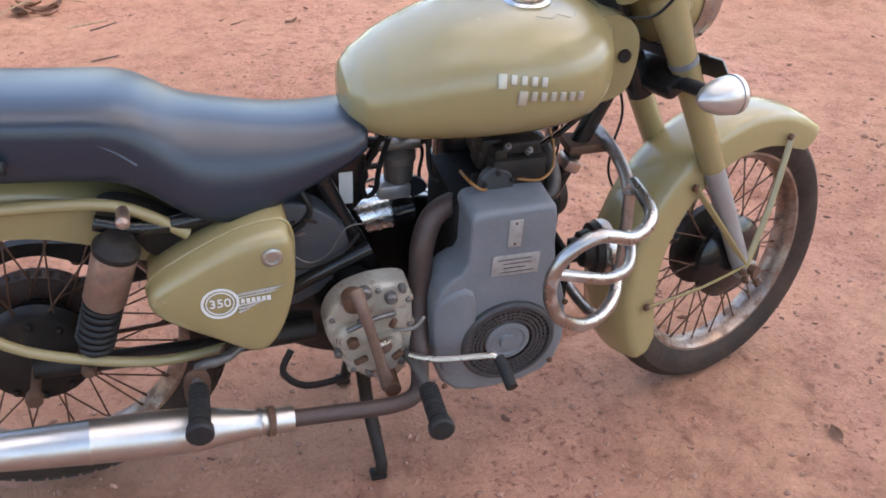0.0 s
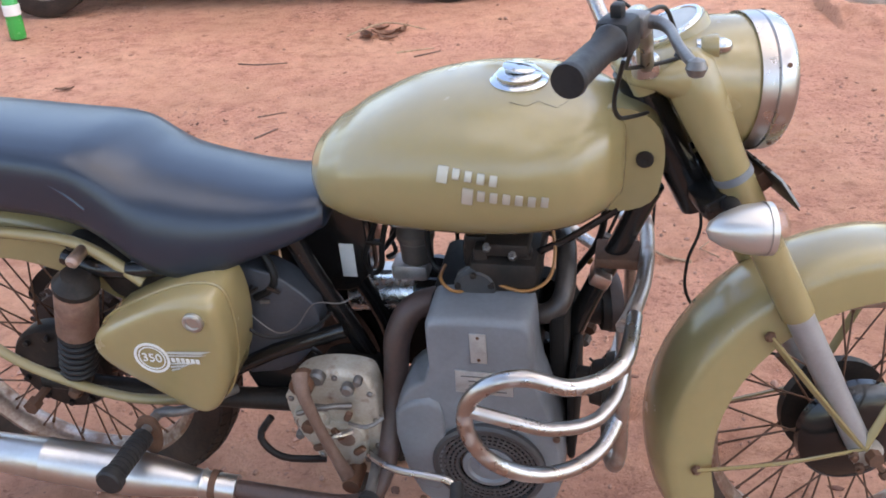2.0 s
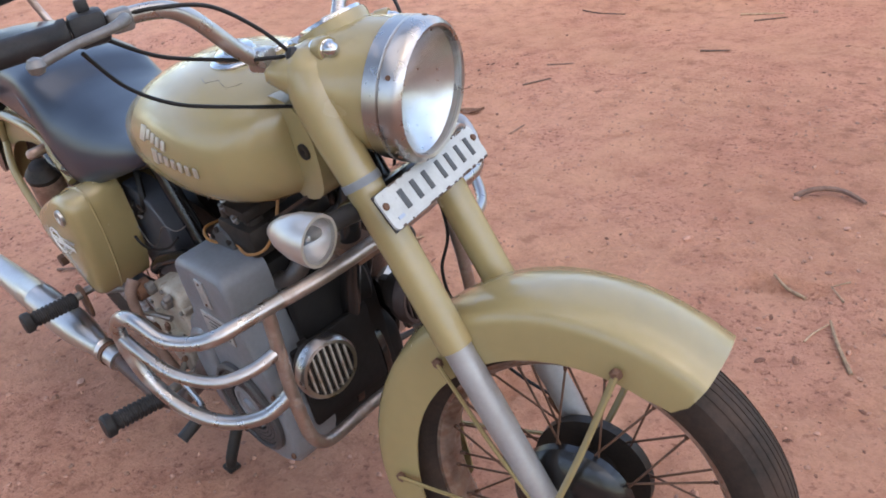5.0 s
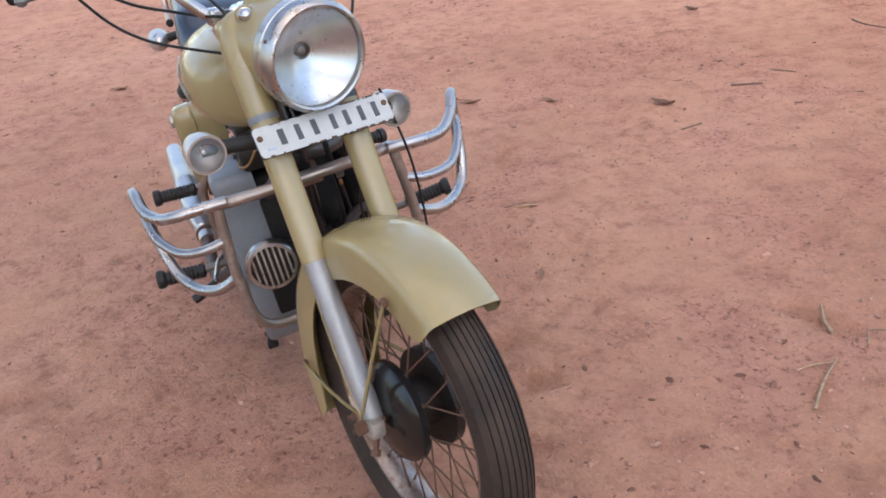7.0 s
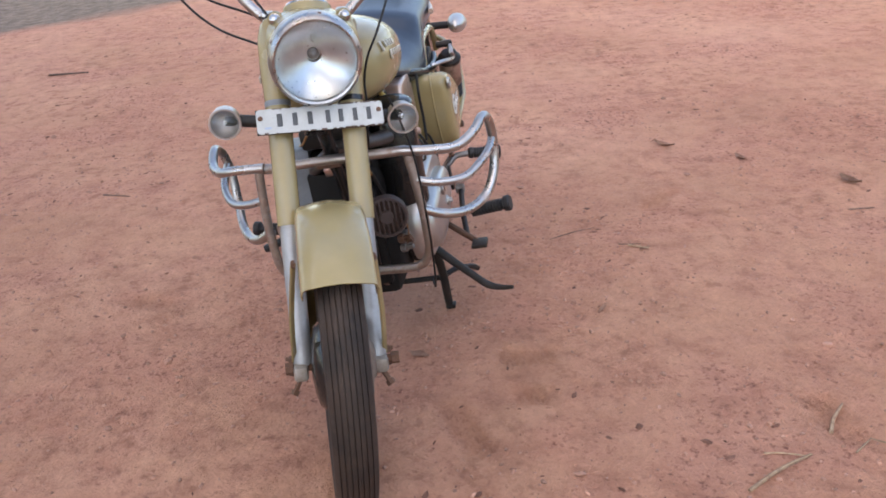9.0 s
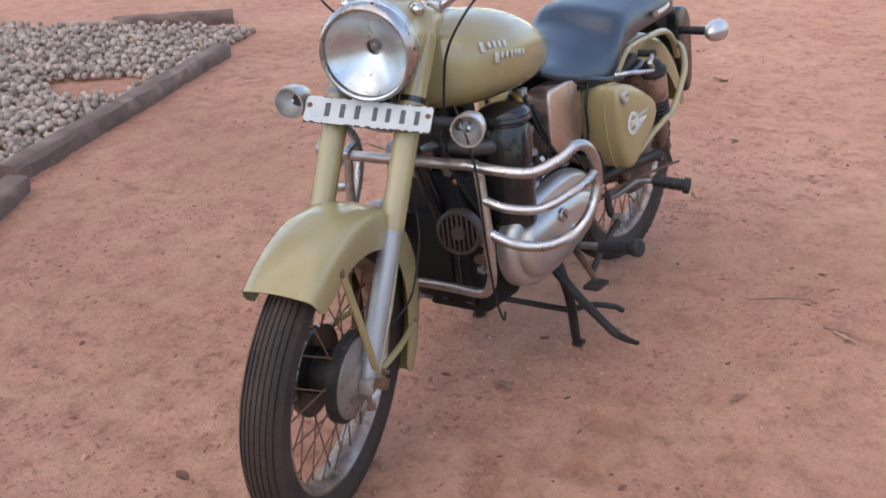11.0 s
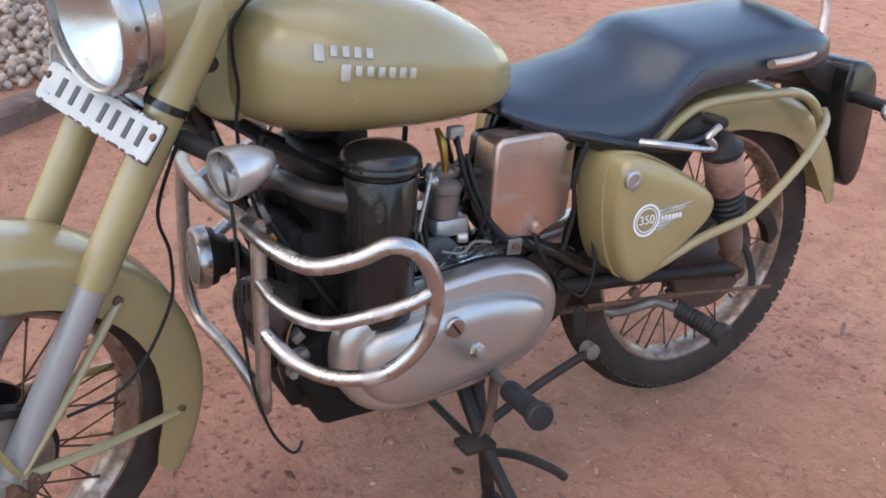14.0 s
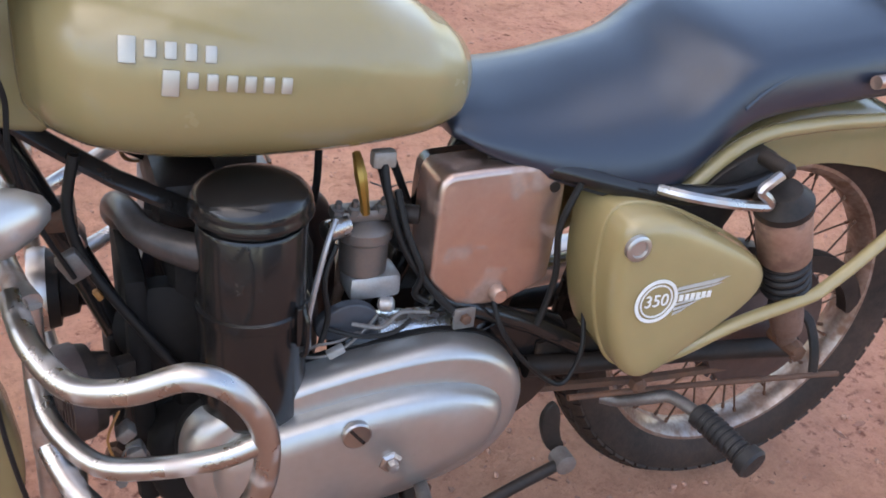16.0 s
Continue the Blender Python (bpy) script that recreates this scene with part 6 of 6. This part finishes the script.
part("loose_wire", tube([(1.1, 0.185, 0.8), (1.088, 0.2, 0.73), (1.083, 0.212, 0.65), (1.082, 0.215, 0.57), (1.077, 0.213, 0.5), (1.067, 0.21, 0.43), (1.05, 0.203, 0.365), (1.028, 0.195, 0.31), (1.0, 0.185, 0.268), (0.985, 0.18, 0.262), (0.975, 0.175, 0.275)], 0.0027, 8, 5), CABLE, bike, "loose black wire hanging from the indicator")
for k in range(7):
    z = 0.455 + 0.022 * k
    part("cooling_fin", slab([(0.735, -0.09), (0.735, 0.075), (0.9, 0.075), (0.9, -0.09)], 0, 0.005, 0.0015, 1, 1), BLACK_DUSTY, engine, "", False, 38, Matrix.Translation((0, 0, z)) @ Matrix.Rotation(radians(90), 4, "X") @ Matrix.Diagonal((1, 1, -1, 1)))
for k, (pts, r, m) in enumerate((
        ([(0.72, 0.11, 0.64), (0.735, 0.118, 0.6), (0.73, 0.12, 0.55), (0.74, 0.125, 0.515)], 0.0038, CABLE),
        ([(0.7, 0.12, 0.535), (0.665, 0.128, 0.53), (0.64, 0.125, 0.545), (0.6, 0.118, 0.535)], 0.003, LEVER),
        ([(0.73, 0.115, 0.53), (0.69, 0.13, 0.522), (0.65, 0.128, 0.52), (0.625, 0.122, 0.53)], 0.003, CABLE),
        ([(0.42, 0.13, 0.7), (0.44, 0.13, 0.64), (0.435, 0.13, 0.57), (0.45, 0.13, 0.5)], 0.0045, CABLE),
        ([(0.97, 0.13, 0.47), (0.985, 0.14, 0.44), (0.975, 0.135, 0.4), (0.955, 0.12, 0.385)], 0.0016, COPPER))):
    part("wire", tube(pts, r, 8, 5), m, engine)
for x, y, z in ((0.955, 0.125, 0.405), (0.965, 0.13, 0.44), (0.94, 0.12, 0.37)):
    part("terminal_block", block((x, y, z), (0.02, 0.022, 0.016), 0.003, Matrix.Rotation(x * 30, 3, "Y")), LEVER, engine)
# stands
stand = part("centre_stand", tube([(0.6, -0.11, 0.25), (0.6, 0.11, 0.25)], 0.015, 12, 1), BLACK_DUSTY, bike, "black centre stand resting on the ground")
for s, foot in ((1, (0.563, 0.125, -0.012)), (-1, (0.575, -0.195, 0.024))):
    f = Vector(foot)
    part("leg", tube([(0.6 if s > 0 else 0.562, s * 0.1, 0.25), (0.592 if s > 0 else 0.57, s * 0.125, 0.15), f + Vector((0.008, 0, 0.03)), f], [0.015, 0.014, 0.013, 0.012], 10, 3), BLACK_DUSTY, stand)
    part("foot", block(f + Vector((0.0, s * 0.004, 0.004)), (0.034, 0.03, 0.012), 0.004), BLACK_DUSTY, stand)
part("tang", tube([(0.575, 0.125, 0.1), (0.53, 0.16, 0.1), (0.48, 0.2, 0.08), (0.455, 0.215, 0.06)], 0.009, 8, 4), BLACK_DUSTY, stand)
part("cross_brace", tube([(0.585, -0.14, 0.1), (0.585, 0.12, 0.1)], 0.009, 8, 1), BLACK_DUSTY, stand)
part("side_stand", tube([(0.63, 0.1, 0.25), (0.625, 0.16, 0.18), (0.61, 0.22, 0.11), (0.6, 0.26, 0.066), (0.607, 0.3, 0.055), (0.617, 0.338, 0.056)], [0.014, 0.013, 0.012, 0.012, 0.009, 0.006], 10, 4, flat=0.8), BLACK_DUSTY, bike,
            "black side stand leg swung out")


# ---- drying nuts behind timber beams ----
WOOD_GREY = mat("weathered_timber", (0.17, 0.105, 0.08), 0.88, other=(0.09, 0.055, 0.042), amount=0.9, scale=9, bump=1.0, bump_scale=45, wear=(0.23, 0.14, 0.105), wear_at=0.55, wear_scale=6)


def beam(a, b, wide, tall, label):
    """A rough-hewn squared log lying from a to b."""
    a, b = Vector((*a, 0)), Vector((*b, 0))
    way = (b - a).normalized()
    side = Vector((-way.y, way.x, 0))
    count = max(3, int((b - a).length / 0.07))
    rings = []
    for k in range(count + 1):
        c = a + (b - a) * k / count
        ring = []
        for u, v in ((-0.5, -0.15), (-0.52, 0.35), (-0.5, 0.7), (-0.42, 0.93), (-0.3, 1.0), (0.1, 1.02), (0.32, 0.98), (0.44, 0.9), (0.5, 0.7), (0.52, 0.3), (0.5, -0.15)):
            wob = Vector((c.x * 5 + u * 9, c.y * 5 + v * 9, v * 4))
            ring.append(c + side * (u * wide + 0.012 * noise.noise(wob)) + Vector((0, 0, v * tall + 0.01 * noise.noise(wob + Vector((7, 0, 0))))))
        rings.append(ring)
    bm = skin(bmesh.new(), rings)
    return tagged(part("timber_beam", bm, WOOD_GREY, None, label), "", "timber", "beams edging the drying nuts")


beam((0.37, -2.4), (-1.9, -3.16), 0.12, 0.078, "long weathered timber beam edging the drying nuts")
beam((1.75, -1.56), (0.42, -2.27), 0.12, 0.07, "shorter grey timber beam lying end to end")
beam((-2.3, -4.55), (-2.85, -3.87), 0.13, 0.09, "weathered timber beam at the far edge of the nuts")


def nut_bed():
    rng = np.random.default_rng(5)
    tmp = bmesh.new()
    bmesh.ops.create_icosphere(tmp, subdivisions=1, radius=1.0)
    base = np.array([v.co[:] for v in tmp.verts])
    tris = np.array([[v.index for v in f.verts] for f in tmp.faces])
    tmp.free()
    o, u, v = np.array([0.37, -2.46]), np.array([-0.949, -0.316]), np.array([0.316, -0.949])
    spots = []
    step = 0.047
    for i in range(int(4.7 / step)):
        for j in range(int(2.7 / step)):
            a, c = -1.55 + i * step + rng.uniform(-0.018, 0.018), 0.03 + j * step + rng.uniform(-0.018, 0.018)
            x, y = o + u * a + v * c
            if a < -0.02 and (y > -2.38 - (x - 0.42) * -0.534 - 0.09):
                continue
            if noise.noise(Vector((x * 1.7, y * 1.7, 4))) < -0.42:
                continue
            mound = 0.02 * (1 + noise.noise(Vector((x * 1.1, y * 1.1, 0)))) * min(1.0, c / 0.4)
            spots.append((x, y, 0.012 + mound))
            if rng.random() < 0.3:
                spots.append((x + 0.023, y + 0.014, 0.044 + mound))
    verts, faces = [], []
    for k, p in enumerate(spots):
        size = rng.uniform(0.0195, 0.0285) * np.array([1, rng.uniform(0.8, 1.0), rng.uniform(0.75, 1.0)])
        q = Euler(rng.uniform(0, 6.28, 3)).to_matrix()
        rough = 1 + rng.uniform(-0.09, 0.09, len(base))
        verts.append((base * rough[:, None] * size) @ np.array(q).T + np.array(p))
        faces.append(tris + k * len(base))
    me = bpy.data.meshes.new("drying_nuts")
    me.from_pydata(np.concatenate(verts).tolist(), [], np.concatenate(faces).tolist())
    me.materials.append(mat("dry_nut_husk", (0.4, 0.31, 0.245), 0.85, other=(0.27, 0.19, 0.145), amount=0.8, scale=45, bump=0.5, bump_scale=250, by_island=0.35))
    me.shade_smooth()
    tagged(new("drying_nuts", me), "spread of small round brown nuts drying on the ground", "nuts", kind="stuff")


nut_bed()

# ---- litter on the ground ----
LEAF_DRY = mat("dry_leaf", (0.36, 0.21, 0.14), 0.85, other=(0.22, 0.115, 0.08), amount=0.9, scale=40, bump=0.3, by_object=0.3)
TWIG = mat("dry_twig_bark", (0.43, 0.3, 0.185), 0.9, other=(0.2, 0.115, 0.075), amount=0.9, scale=60, bump=0.4, by_object=0.3)
TWIG_DARK = mat("dark_twig_bark", (0.17, 0.1, 0.075), 0.85, other=(0.1, 0.06, 0.045), amount=0.9, scale=60, by_object=0.3)


def leaf(x, y, long, wide, turn, curl, label):
    """One curled dry leaf with a midrib, lying on the earth."""
    bm = bmesh.new()
    n, rows = 9, []
    for i in range(n):
        t = i / (n - 1)
        half = wide / 2 * math.sin(math.pi * min(0.98, max(0.03, t)) ** 0.85) ** 0.8
        rows.append([Vector(((t - 0.5) * long, s * half, curl * long * ((2 * t - 1) ** 2 * 0.5 + (s * s) * 0.45 * wide / long * 2) + 0.004 + 0.002 * math.sin(9 * t + 4 * s))) for s in (-1, -0.5, 0, 0.5, 1)])
    grid = [[bm.verts.new(p) for p in row] for row in rows]
    for a, b in zip(grid, grid[1:]):
        for i in range(4):
            bm.faces.new((a[i], a[i + 1], b[i + 1], b[i]))
    bmesh.ops.solidify(bm, geom=bm.faces[:], thickness=0.0012)
    tube([(-long * 0.5, 0, 0.006 + curl * long * 0.5), (-long * 0.68, 0.004, 0.004)], 0.0012, 5, 1, bm)
    ob = part("dry_leaf", bm, LEAF_DRY, None, label)
    ob.matrix_world = pose(x, y, earth_height(x, y), 0, 0, turn)
    return tagged(ob, "", "leaf", "fallen leaves")


def twig(points, r, material, label):
    pts = [(x, y, earth_height(x, y) + r * 0.8 + dz) for x, y, dz in points]
    return tagged(part("twig", tube(pts, [r] + [r * 0.9] * (len(pts) - 2) + [r * 0.6], 7, 4), material, None, label), "", "twig", "fallen twigs")


for x, y, long, wide, turn, curl in ((0.873, 0.18, 0.075, 0.038, 60, 0.12), (1.55, -0.315, 0.06, 0.03, 75, 0.2), (-0.866, 1.267, 0.14, 0.04, 40, 0.3), (0.676, 0.735, 0.075, 0.018, -30, 0.15), (-0.254, 1.862, 0.13, 0.05, 25, 0.3), (-0.62, 1.54, 0.1, 0.03, 15, 0.25),
                                     (-2.445, -0.06, 0.11, 0.04, 70, 0.3), (-1.41, 0.25, 0.05, 0.025, 90, 0.3), (0.104, 3.72, 0.2, 0.07, 10, 0.35), (0.0, 3.68, 0.18, 0.08, 120, 0.4), (0.18, 3.78, 0.17, 0.06, 65, 0.35), (0.05, 3.82, 0.16, 0.06, -20, 0.4),
                                     (0.12, 3.64, 0.15, 0.05, 160, 0.3), (2.42, 1.76, 0.09, 0.03, 10, 0.2), (-1.35, 2.87, 0.11, 0.04, 10, 0.3), (1.24, 3.12, 0.1, 0.04, 30, 0.3), (0.25, 0.95, 0.05, 0.018, -60, 0.2), (1.27, 2.16, 0.045, 0.04, 30, 0.5)):
    leaf(x, y, long * 0.82, wide * 0.85, turn, curl * 0.8, "curled brown dry leaf fallen on the earth")
for points, r, material in (([(1.56, 0.915, 0), (1.5, 1.0, 0.004), (1.45, 1.09, 0.006)], 0.0055, TWIG), ([(1.425, 0.99, 0), (1.432, 1.03, 0.002), (1.45, 1.08, 0.004)], 0.003, TWIG), ([(1.36, 1.17, 0), (1.3, 1.2, 0.006), (1.25, 1.24, 0)], 0.0055, TWIG),
                            ([(1.445, 1.195, 0), (1.395, 1.25, 0.004)], 0.003, TWIG), ([(1.43, 1.29, 0), (1.395, 1.25, 0.003)], 0.0025, TWIG), ([(0.2, 0.87, 0), (0.215, 0.945, 0.003)], 0.0035, TWIG_DARK), ([(-0.7, 0.25, 0), (-0.63, 0.285, 0.004)], 0.008, TWIG_DARK),
                            ([(0.11, 0.64, 0), (0.07, 0.72, 0.002), (0.03, 0.81, 0.004)], 0.0028, TWIG_DARK), ([(0.22, 0.9, 0), (0.255, 0.965, 0.002)], 0.005, TWIG), ([(-3.35, -2.5, 0), (-3.3, -2.2, 0.01)], 0.012, TWIG_DARK), ([(-0.7, -1.25, 0), (-0.66, -1.12, 0)], 0.006, TWIG_DARK),
                            ([(1.13, 1.68, 0), (1.18, 1.72, 0.016), (1.25, 1.74, 0.012), (1.33, 1.7, 0.004)], 0.014, TWIG_DARK), ([(-0.24, 2.2, 0), (-0.17, 2.31, 0.006)], 0.007, TWIG_DARK), ([(0.26, 2.83, 0), (0.38, 2.87, 0.004)], 0.008, TWIG_DARK), ([(0.2, 3.38, 0), (0.39, 3.43, 0.004)], 0.006, TWIG),
                            ([(-0.6, 3.25, 0), (-0.49, 3.22, 0.004), (-0.34, 3.23, 0)], 0.006, TWIG_DARK), ([(0.3, 3.3, 0), (0.43, 3.37, 0.006)], 0.007, TWIG_DARK), ([(-0.3, 2.47, 0), (-0.18, 2.5, 0)], 0.006, TWIG_DARK), ([(0.95, 3.17, 0), (1.03, 3.22, 0.005)], 0.006, TWIG_DARK),
                            ([(0.02, 1.75, 0), (0.02, 1.84, 0)], 0.006, TWIG_DARK), ([(-0.1, 3.65, 0.02), (0.1, 3.74, 0.06), (0.32, 3.72, 0.02)], 0.006, TWIG)):
    twig(points, r * (0.65 if material is TWIG_DARK else 0.9), material, "short broken twig lying on the earth" if material is TWIG_DARK else "pale dry stick lying on the earth")


def scatter(name, count, spread, sizes, material, label, category, seed, thresh, flat=False):
    """Crumbs of earth or gravel strewn over the ground, thicker in patches."""
    rng = np.random.default_rng(seed)
    tmp = bmesh.new()
    bmesh.ops.create_icosphere(tmp, subdivisions=1, radius=1.0)
    base = np.array([v.co[:] for v in tmp.verts])
    tris = np.array([[v.index for v in f.verts] for f in tmp.faces])
    tmp.free()
    verts, faces, k = [], [], 0
    while k < count:
        x, y = rng.uniform(spread[0], spread[1]), rng.uniform(spread[2], spread[3])
        if noise.noise(Vector((x * 0.9, y * 0.9, seed))) + 0.7 * noise.noise(Vector((x * 3.1, y * 3.1, seed))) < rng.uniform(thresh, thresh + 0.7):
            continue
        size = sizes[0] + (sizes[1] - sizes[0]) * rng.random() ** 4
        shape = size * np.array([rng.uniform(0.8, 1.3) * (1.7 if flat else 1.0), rng.uniform(0.6, 1.0), rng.uniform(0.5, 0.8) * (0.45 if flat else 1.0)])
        q = Euler((0, 0, rng.uniform(0, 6.28))).to_matrix()
        rough = 1 + rng.uniform(-0.38, 0.3, len(base))
        verts.append((base * rough[:, None] * shape) @ np.array(q).T + np.array((x, y, earth_height(x, y) + shape[2] * 0.35)))
        faces.append(tris + k * len(base))
        k += 1
    me = bpy.data.meshes.new(name)
    me.from_pydata(np.concatenate(verts).tolist(), [], np.concatenate(faces).tolist())
    me.materials.append(material)
    tagged(new(name, me), label, category, kind="stuff")


CLOD = mat("red_earth_crumb", (0.39, 0.21, 0.148), 0.95, other=(0.31, 0.16, 0.115), amount=0.9, scale=50, by_island=0.28)
scatter("earth_crumbs", 11500, (-1.6, 2.8, -1.8, 2.6), (0.0015, 0.0085), CLOD, "loose crumbs of red earth on the ground", "earth", 3, -0.5)
scatter("earth_clods", 1500, (-5.5, 4.5, -4.5, 5.0), (0.004, 0.017), CLOD, "scattered red clods on the ground", "earth", 8, -0.3)
DEBRIS = mat("dark_bark_crumb", (0.13, 0.06, 0.043), 0.95, other=(0.24, 0.12, 0.085), amount=0.9, scale=30, by_island=0.45, spec=0.15)
scatter("bark_crumbs", 3200, (-5.0, 4.0, -2.2, 4.4), (0.0025, 0.011), DEBRIS, "dark crumbs of bark and leaf litter", "litter", 11, -0.2, True)

# ---- bottle and parked car at the back ----
bottle = part("bottle", lathe([(0, 0.03), (0.004, 0.043), (0.02, 0.047), (0.1, 0.047), (0.13, 0.044), (0.19, 0.047), (0.23, 0.04), (0.28, 0.018), (0.29, 0.014), (0.315, 0.014), (0.315, 0.0)], (0, 0, 0), (0, 0, 1), 28),
              mat("green_bottle_plastic", (0.03, 0.34, 0.07), 0.25, other=(0.02, 0.26, 0.05), coat=0.4), None, "green plastic drinks bottle standing on the earth")
bottle.matrix_world = pose(-2.055, 3.82, 0, 0, 0, 30)
tagged(bottle, "", "bottle")
part("paper_band", lathe([(0.14, 0.0462), (0.141, 0.0478), (0.2, 0.0478), (0.201, 0.046)], (0, 0, 0), (0, 0, 1), 28), WHITE, bottle, "pale label band")
part("cap", lathe([(0.3, 0.0165), (0.325, 0.0165), (0.328, 0.013), (0.328, 0)], (0, 0, 0), (0, 0, 1), 20), WHITE, bottle)

CAR_PAINT = mat("dusty_grey_car_paint", (0.2, 0.2, 0.21), 0.35, other=(0.24, 0.2, 0.18), amount=0.8, scale=3, coat=0.5)
car = tagged(new("parked_car"), "dusty grey parked hatchback standing behind the motorcycle", "car")
car.matrix_world = pose(-0.85, 4.36, 0, 0, 0, 2.6)
SIDE = [(-1.75, 0.24), (-1.82, 0.5), (-1.78, 0.82), (-1.6, 0.95), (-1.25, 1.36), (-0.9, 1.46), (0.3, 1.45), (0.95, 1.0), (1.65, 0.86), (1.8, 0.62), (1.82, 0.36), (1.75, 0.22)]
part("body", slab(SIDE, 1.62, 0.03, 0.12, 2, 5), CAR_PAINT, car)
for x in (-1.25, 1.25):
    for y, s in ((0.06, -1), (1.45, 1)):
        tyre = part("wheel", ring_lathe([(-0.08, 0.19), (-0.085, 0.26), (-0.07, 0.288), (0.07, 0.288), (0.085, 0.26), (0.08, 0.19)], (x, y, 0.288), (0, 1, 0), 40), RUBBER, car, "dusty black tyre")
        part("rim", lathe([(-0.02, 0.19), (0.05, 0.19), (0.055, 0.15), (0.03, 0.12), (0.04, 0.03), (0.04, 0)], (x, y, 0.288), (0, s, 0), 28), ALU_DULL, tyre)
part("window", slab([(-1.2, 0.98), (-1.0, 1.32), (-0.4, 1.36), (0.3, 1.35), (0.75, 1.0)], 0.06, 0.02, 0.01, 1), BLACK, car)


# ---- trees that ring the yard ----
def far_woods():
    """A belt of trees out of sight behind the yard: trunks, limbs and many small leaf clumps."""
    rng = np.random.default_rng(21)
    verts, faces, count = [], [], 0
    bark = bmesh.new()
    for k in range(44):
        turn = 2 * math.pi * (k + rng.uniform(-0.3, 0.3)) / 44
        reach = rng.uniform(17.0, 23.0)
        x, y, tall, wide = reach * math.cos(turn), reach * math.sin(turn), rng.uniform(4.0, 7.5), rng.uniform(1.6, 2.5)
        tube([(x, y, -0.1), (x + 0.1, y, tall * 0.3), (x + rng.uniform(-0.3, 0.3), y + rng.uniform(-0.3, 0.3), tall * 0.75)], [0.2, 0.15, 0.06], 8, 3, bark)
        for _ in range(5):
            a = rng.uniform(0, 6.28)
            tube([(x + 0.08, y, tall * rng.uniform(0.25, 0.5)), (x + math.cos(a) * wide * 0.7, y + math.sin(a) * wide * 0.7, tall * rng.uniform(0.55, 0.85))], [0.07, 0.025], 6, 1, bark)
        for _ in range(34):
            a, h = rng.uniform(0, 6.28), rng.uniform(0.12, 1.0)
            out = wide * math.sin(math.pi * (0.15 + 0.8 * h)) * rng.uniform(0.35, 1.05)
            centre = np.array((x + math.cos(a) * out, y + math.sin(a) * out, tall * h))
            for _ in range(26):
                c = centre + rng.normal(0, 0.3, 3)
                u, v = rng.normal(0, 1, 3), rng.normal(0, 1, 3)
                u, v = u / np.linalg.norm(u) * rng.uniform(0.1, 0.2), v / np.linalg.norm(v) * rng.uniform(0.05, 0.1)
                verts += [c - u, c - v, c + u, c + v]
                faces.append((count, count + 1, count + 2, count + 3))
                count += 4
    wood = part("far_woods", bark, TWIG_DARK)
    tagged(wood, "trunks and limbs of the trees round the yard", "trees", kind="stuff")
    me = bpy.data.meshes.new("foliage")
    me.from_pydata([tuple(v) for v in verts], [], faces)
    me.materials.append(mat("green_tree_leaves", (0.07, 0.1, 0.035), 0.55, other=(0.045, 0.07, 0.025), amount=0.9, scale=1.5, by_island=0.3))
    leaves = new("foliage", me)
    leaves.parent = wood
    tagged(leaves, "dense dull green foliage")


far_woods()


def shade_tree():
    """A tall tree at the yard's edge whose limbs spread over the parked machine."""
    rng = np.random.default_rng(4)
    foot = Vector((5.5, -8.5, 0))
    bark = tube([foot + Vector((0, 0, -0.1)), foot + Vector((-0.05, 0.1, 1.6)), foot + Vector((-0.3, 0.5, 3.4)), foot + Vector((-0.8, 1.2, 5.2))], [0.34, 0.27, 0.23, 0.17], 14, 4)
    tree = part("shade_tree", bark, TWIG_DARK, None, "tall leafy tree whose crown shades the yard")
    tagged(tree, "", "tree")
    verts, faces, count = [], [], 0
    for k in range(11):
        turn = radians(123) + (k - 5) * 0.25 + rng.uniform(-0.1, 0.1)
        reach, rise = rng.uniform(8.0, 13.5), rng.uniform(0.8, 2.4)
        way = Vector((math.cos(turn), math.sin(turn), 0))
        top = foot + Vector((-0.7, 1.0, 4.5 + 0.06 * k))
        line = [top, top + way * reach * 0.35 + Vector((0, 0, rise * 0.7)), top + way * reach * 0.7 + Vector((0, 0, rise)), top + way * reach + Vector((0, 0, rise * 0.9))]
        part("limb", tube(line, [0.12, 0.08, 0.05, 0.02], 8, 3), TWIG_DARK, tree)
        for _ in range(62):
            f = rng.uniform(0.3, 1.05)
            spot = top + way * reach * f + Vector((rng.normal(0, 0.8), rng.normal(0, 0.8), rise * min(1, f * 1.4) + rng.normal(0, 0.35)))
            for _ in range(15):
                c = np.array(spot) + rng.normal(0, 0.3, 3)
                u, v = rng.normal(0, 1, 3) * (1, 1, 0.4), rng.normal(0, 1, 3) * (1, 1, 0.4)
                u, v = u / np.linalg.norm(u) * rng.uniform(0.1, 0.19), v / np.linalg.norm(v) * rng.uniform(0.05, 0.09)
                verts += [c - u, c - v, c + u, c + v]
                faces.append((count, count + 1, count + 2, count + 3))
                count += 4
    me = bpy.data.meshes.new("crown")
    me.from_pydata([tuple(v) for v in verts], [], faces)
    me.materials.append(bpy.data.materials["green_tree_leaves"])
    crown = new("crown", me)
    crown.parent = tree
    tagged(crown, "loose green crown with gaps of sky")


shade_tree()
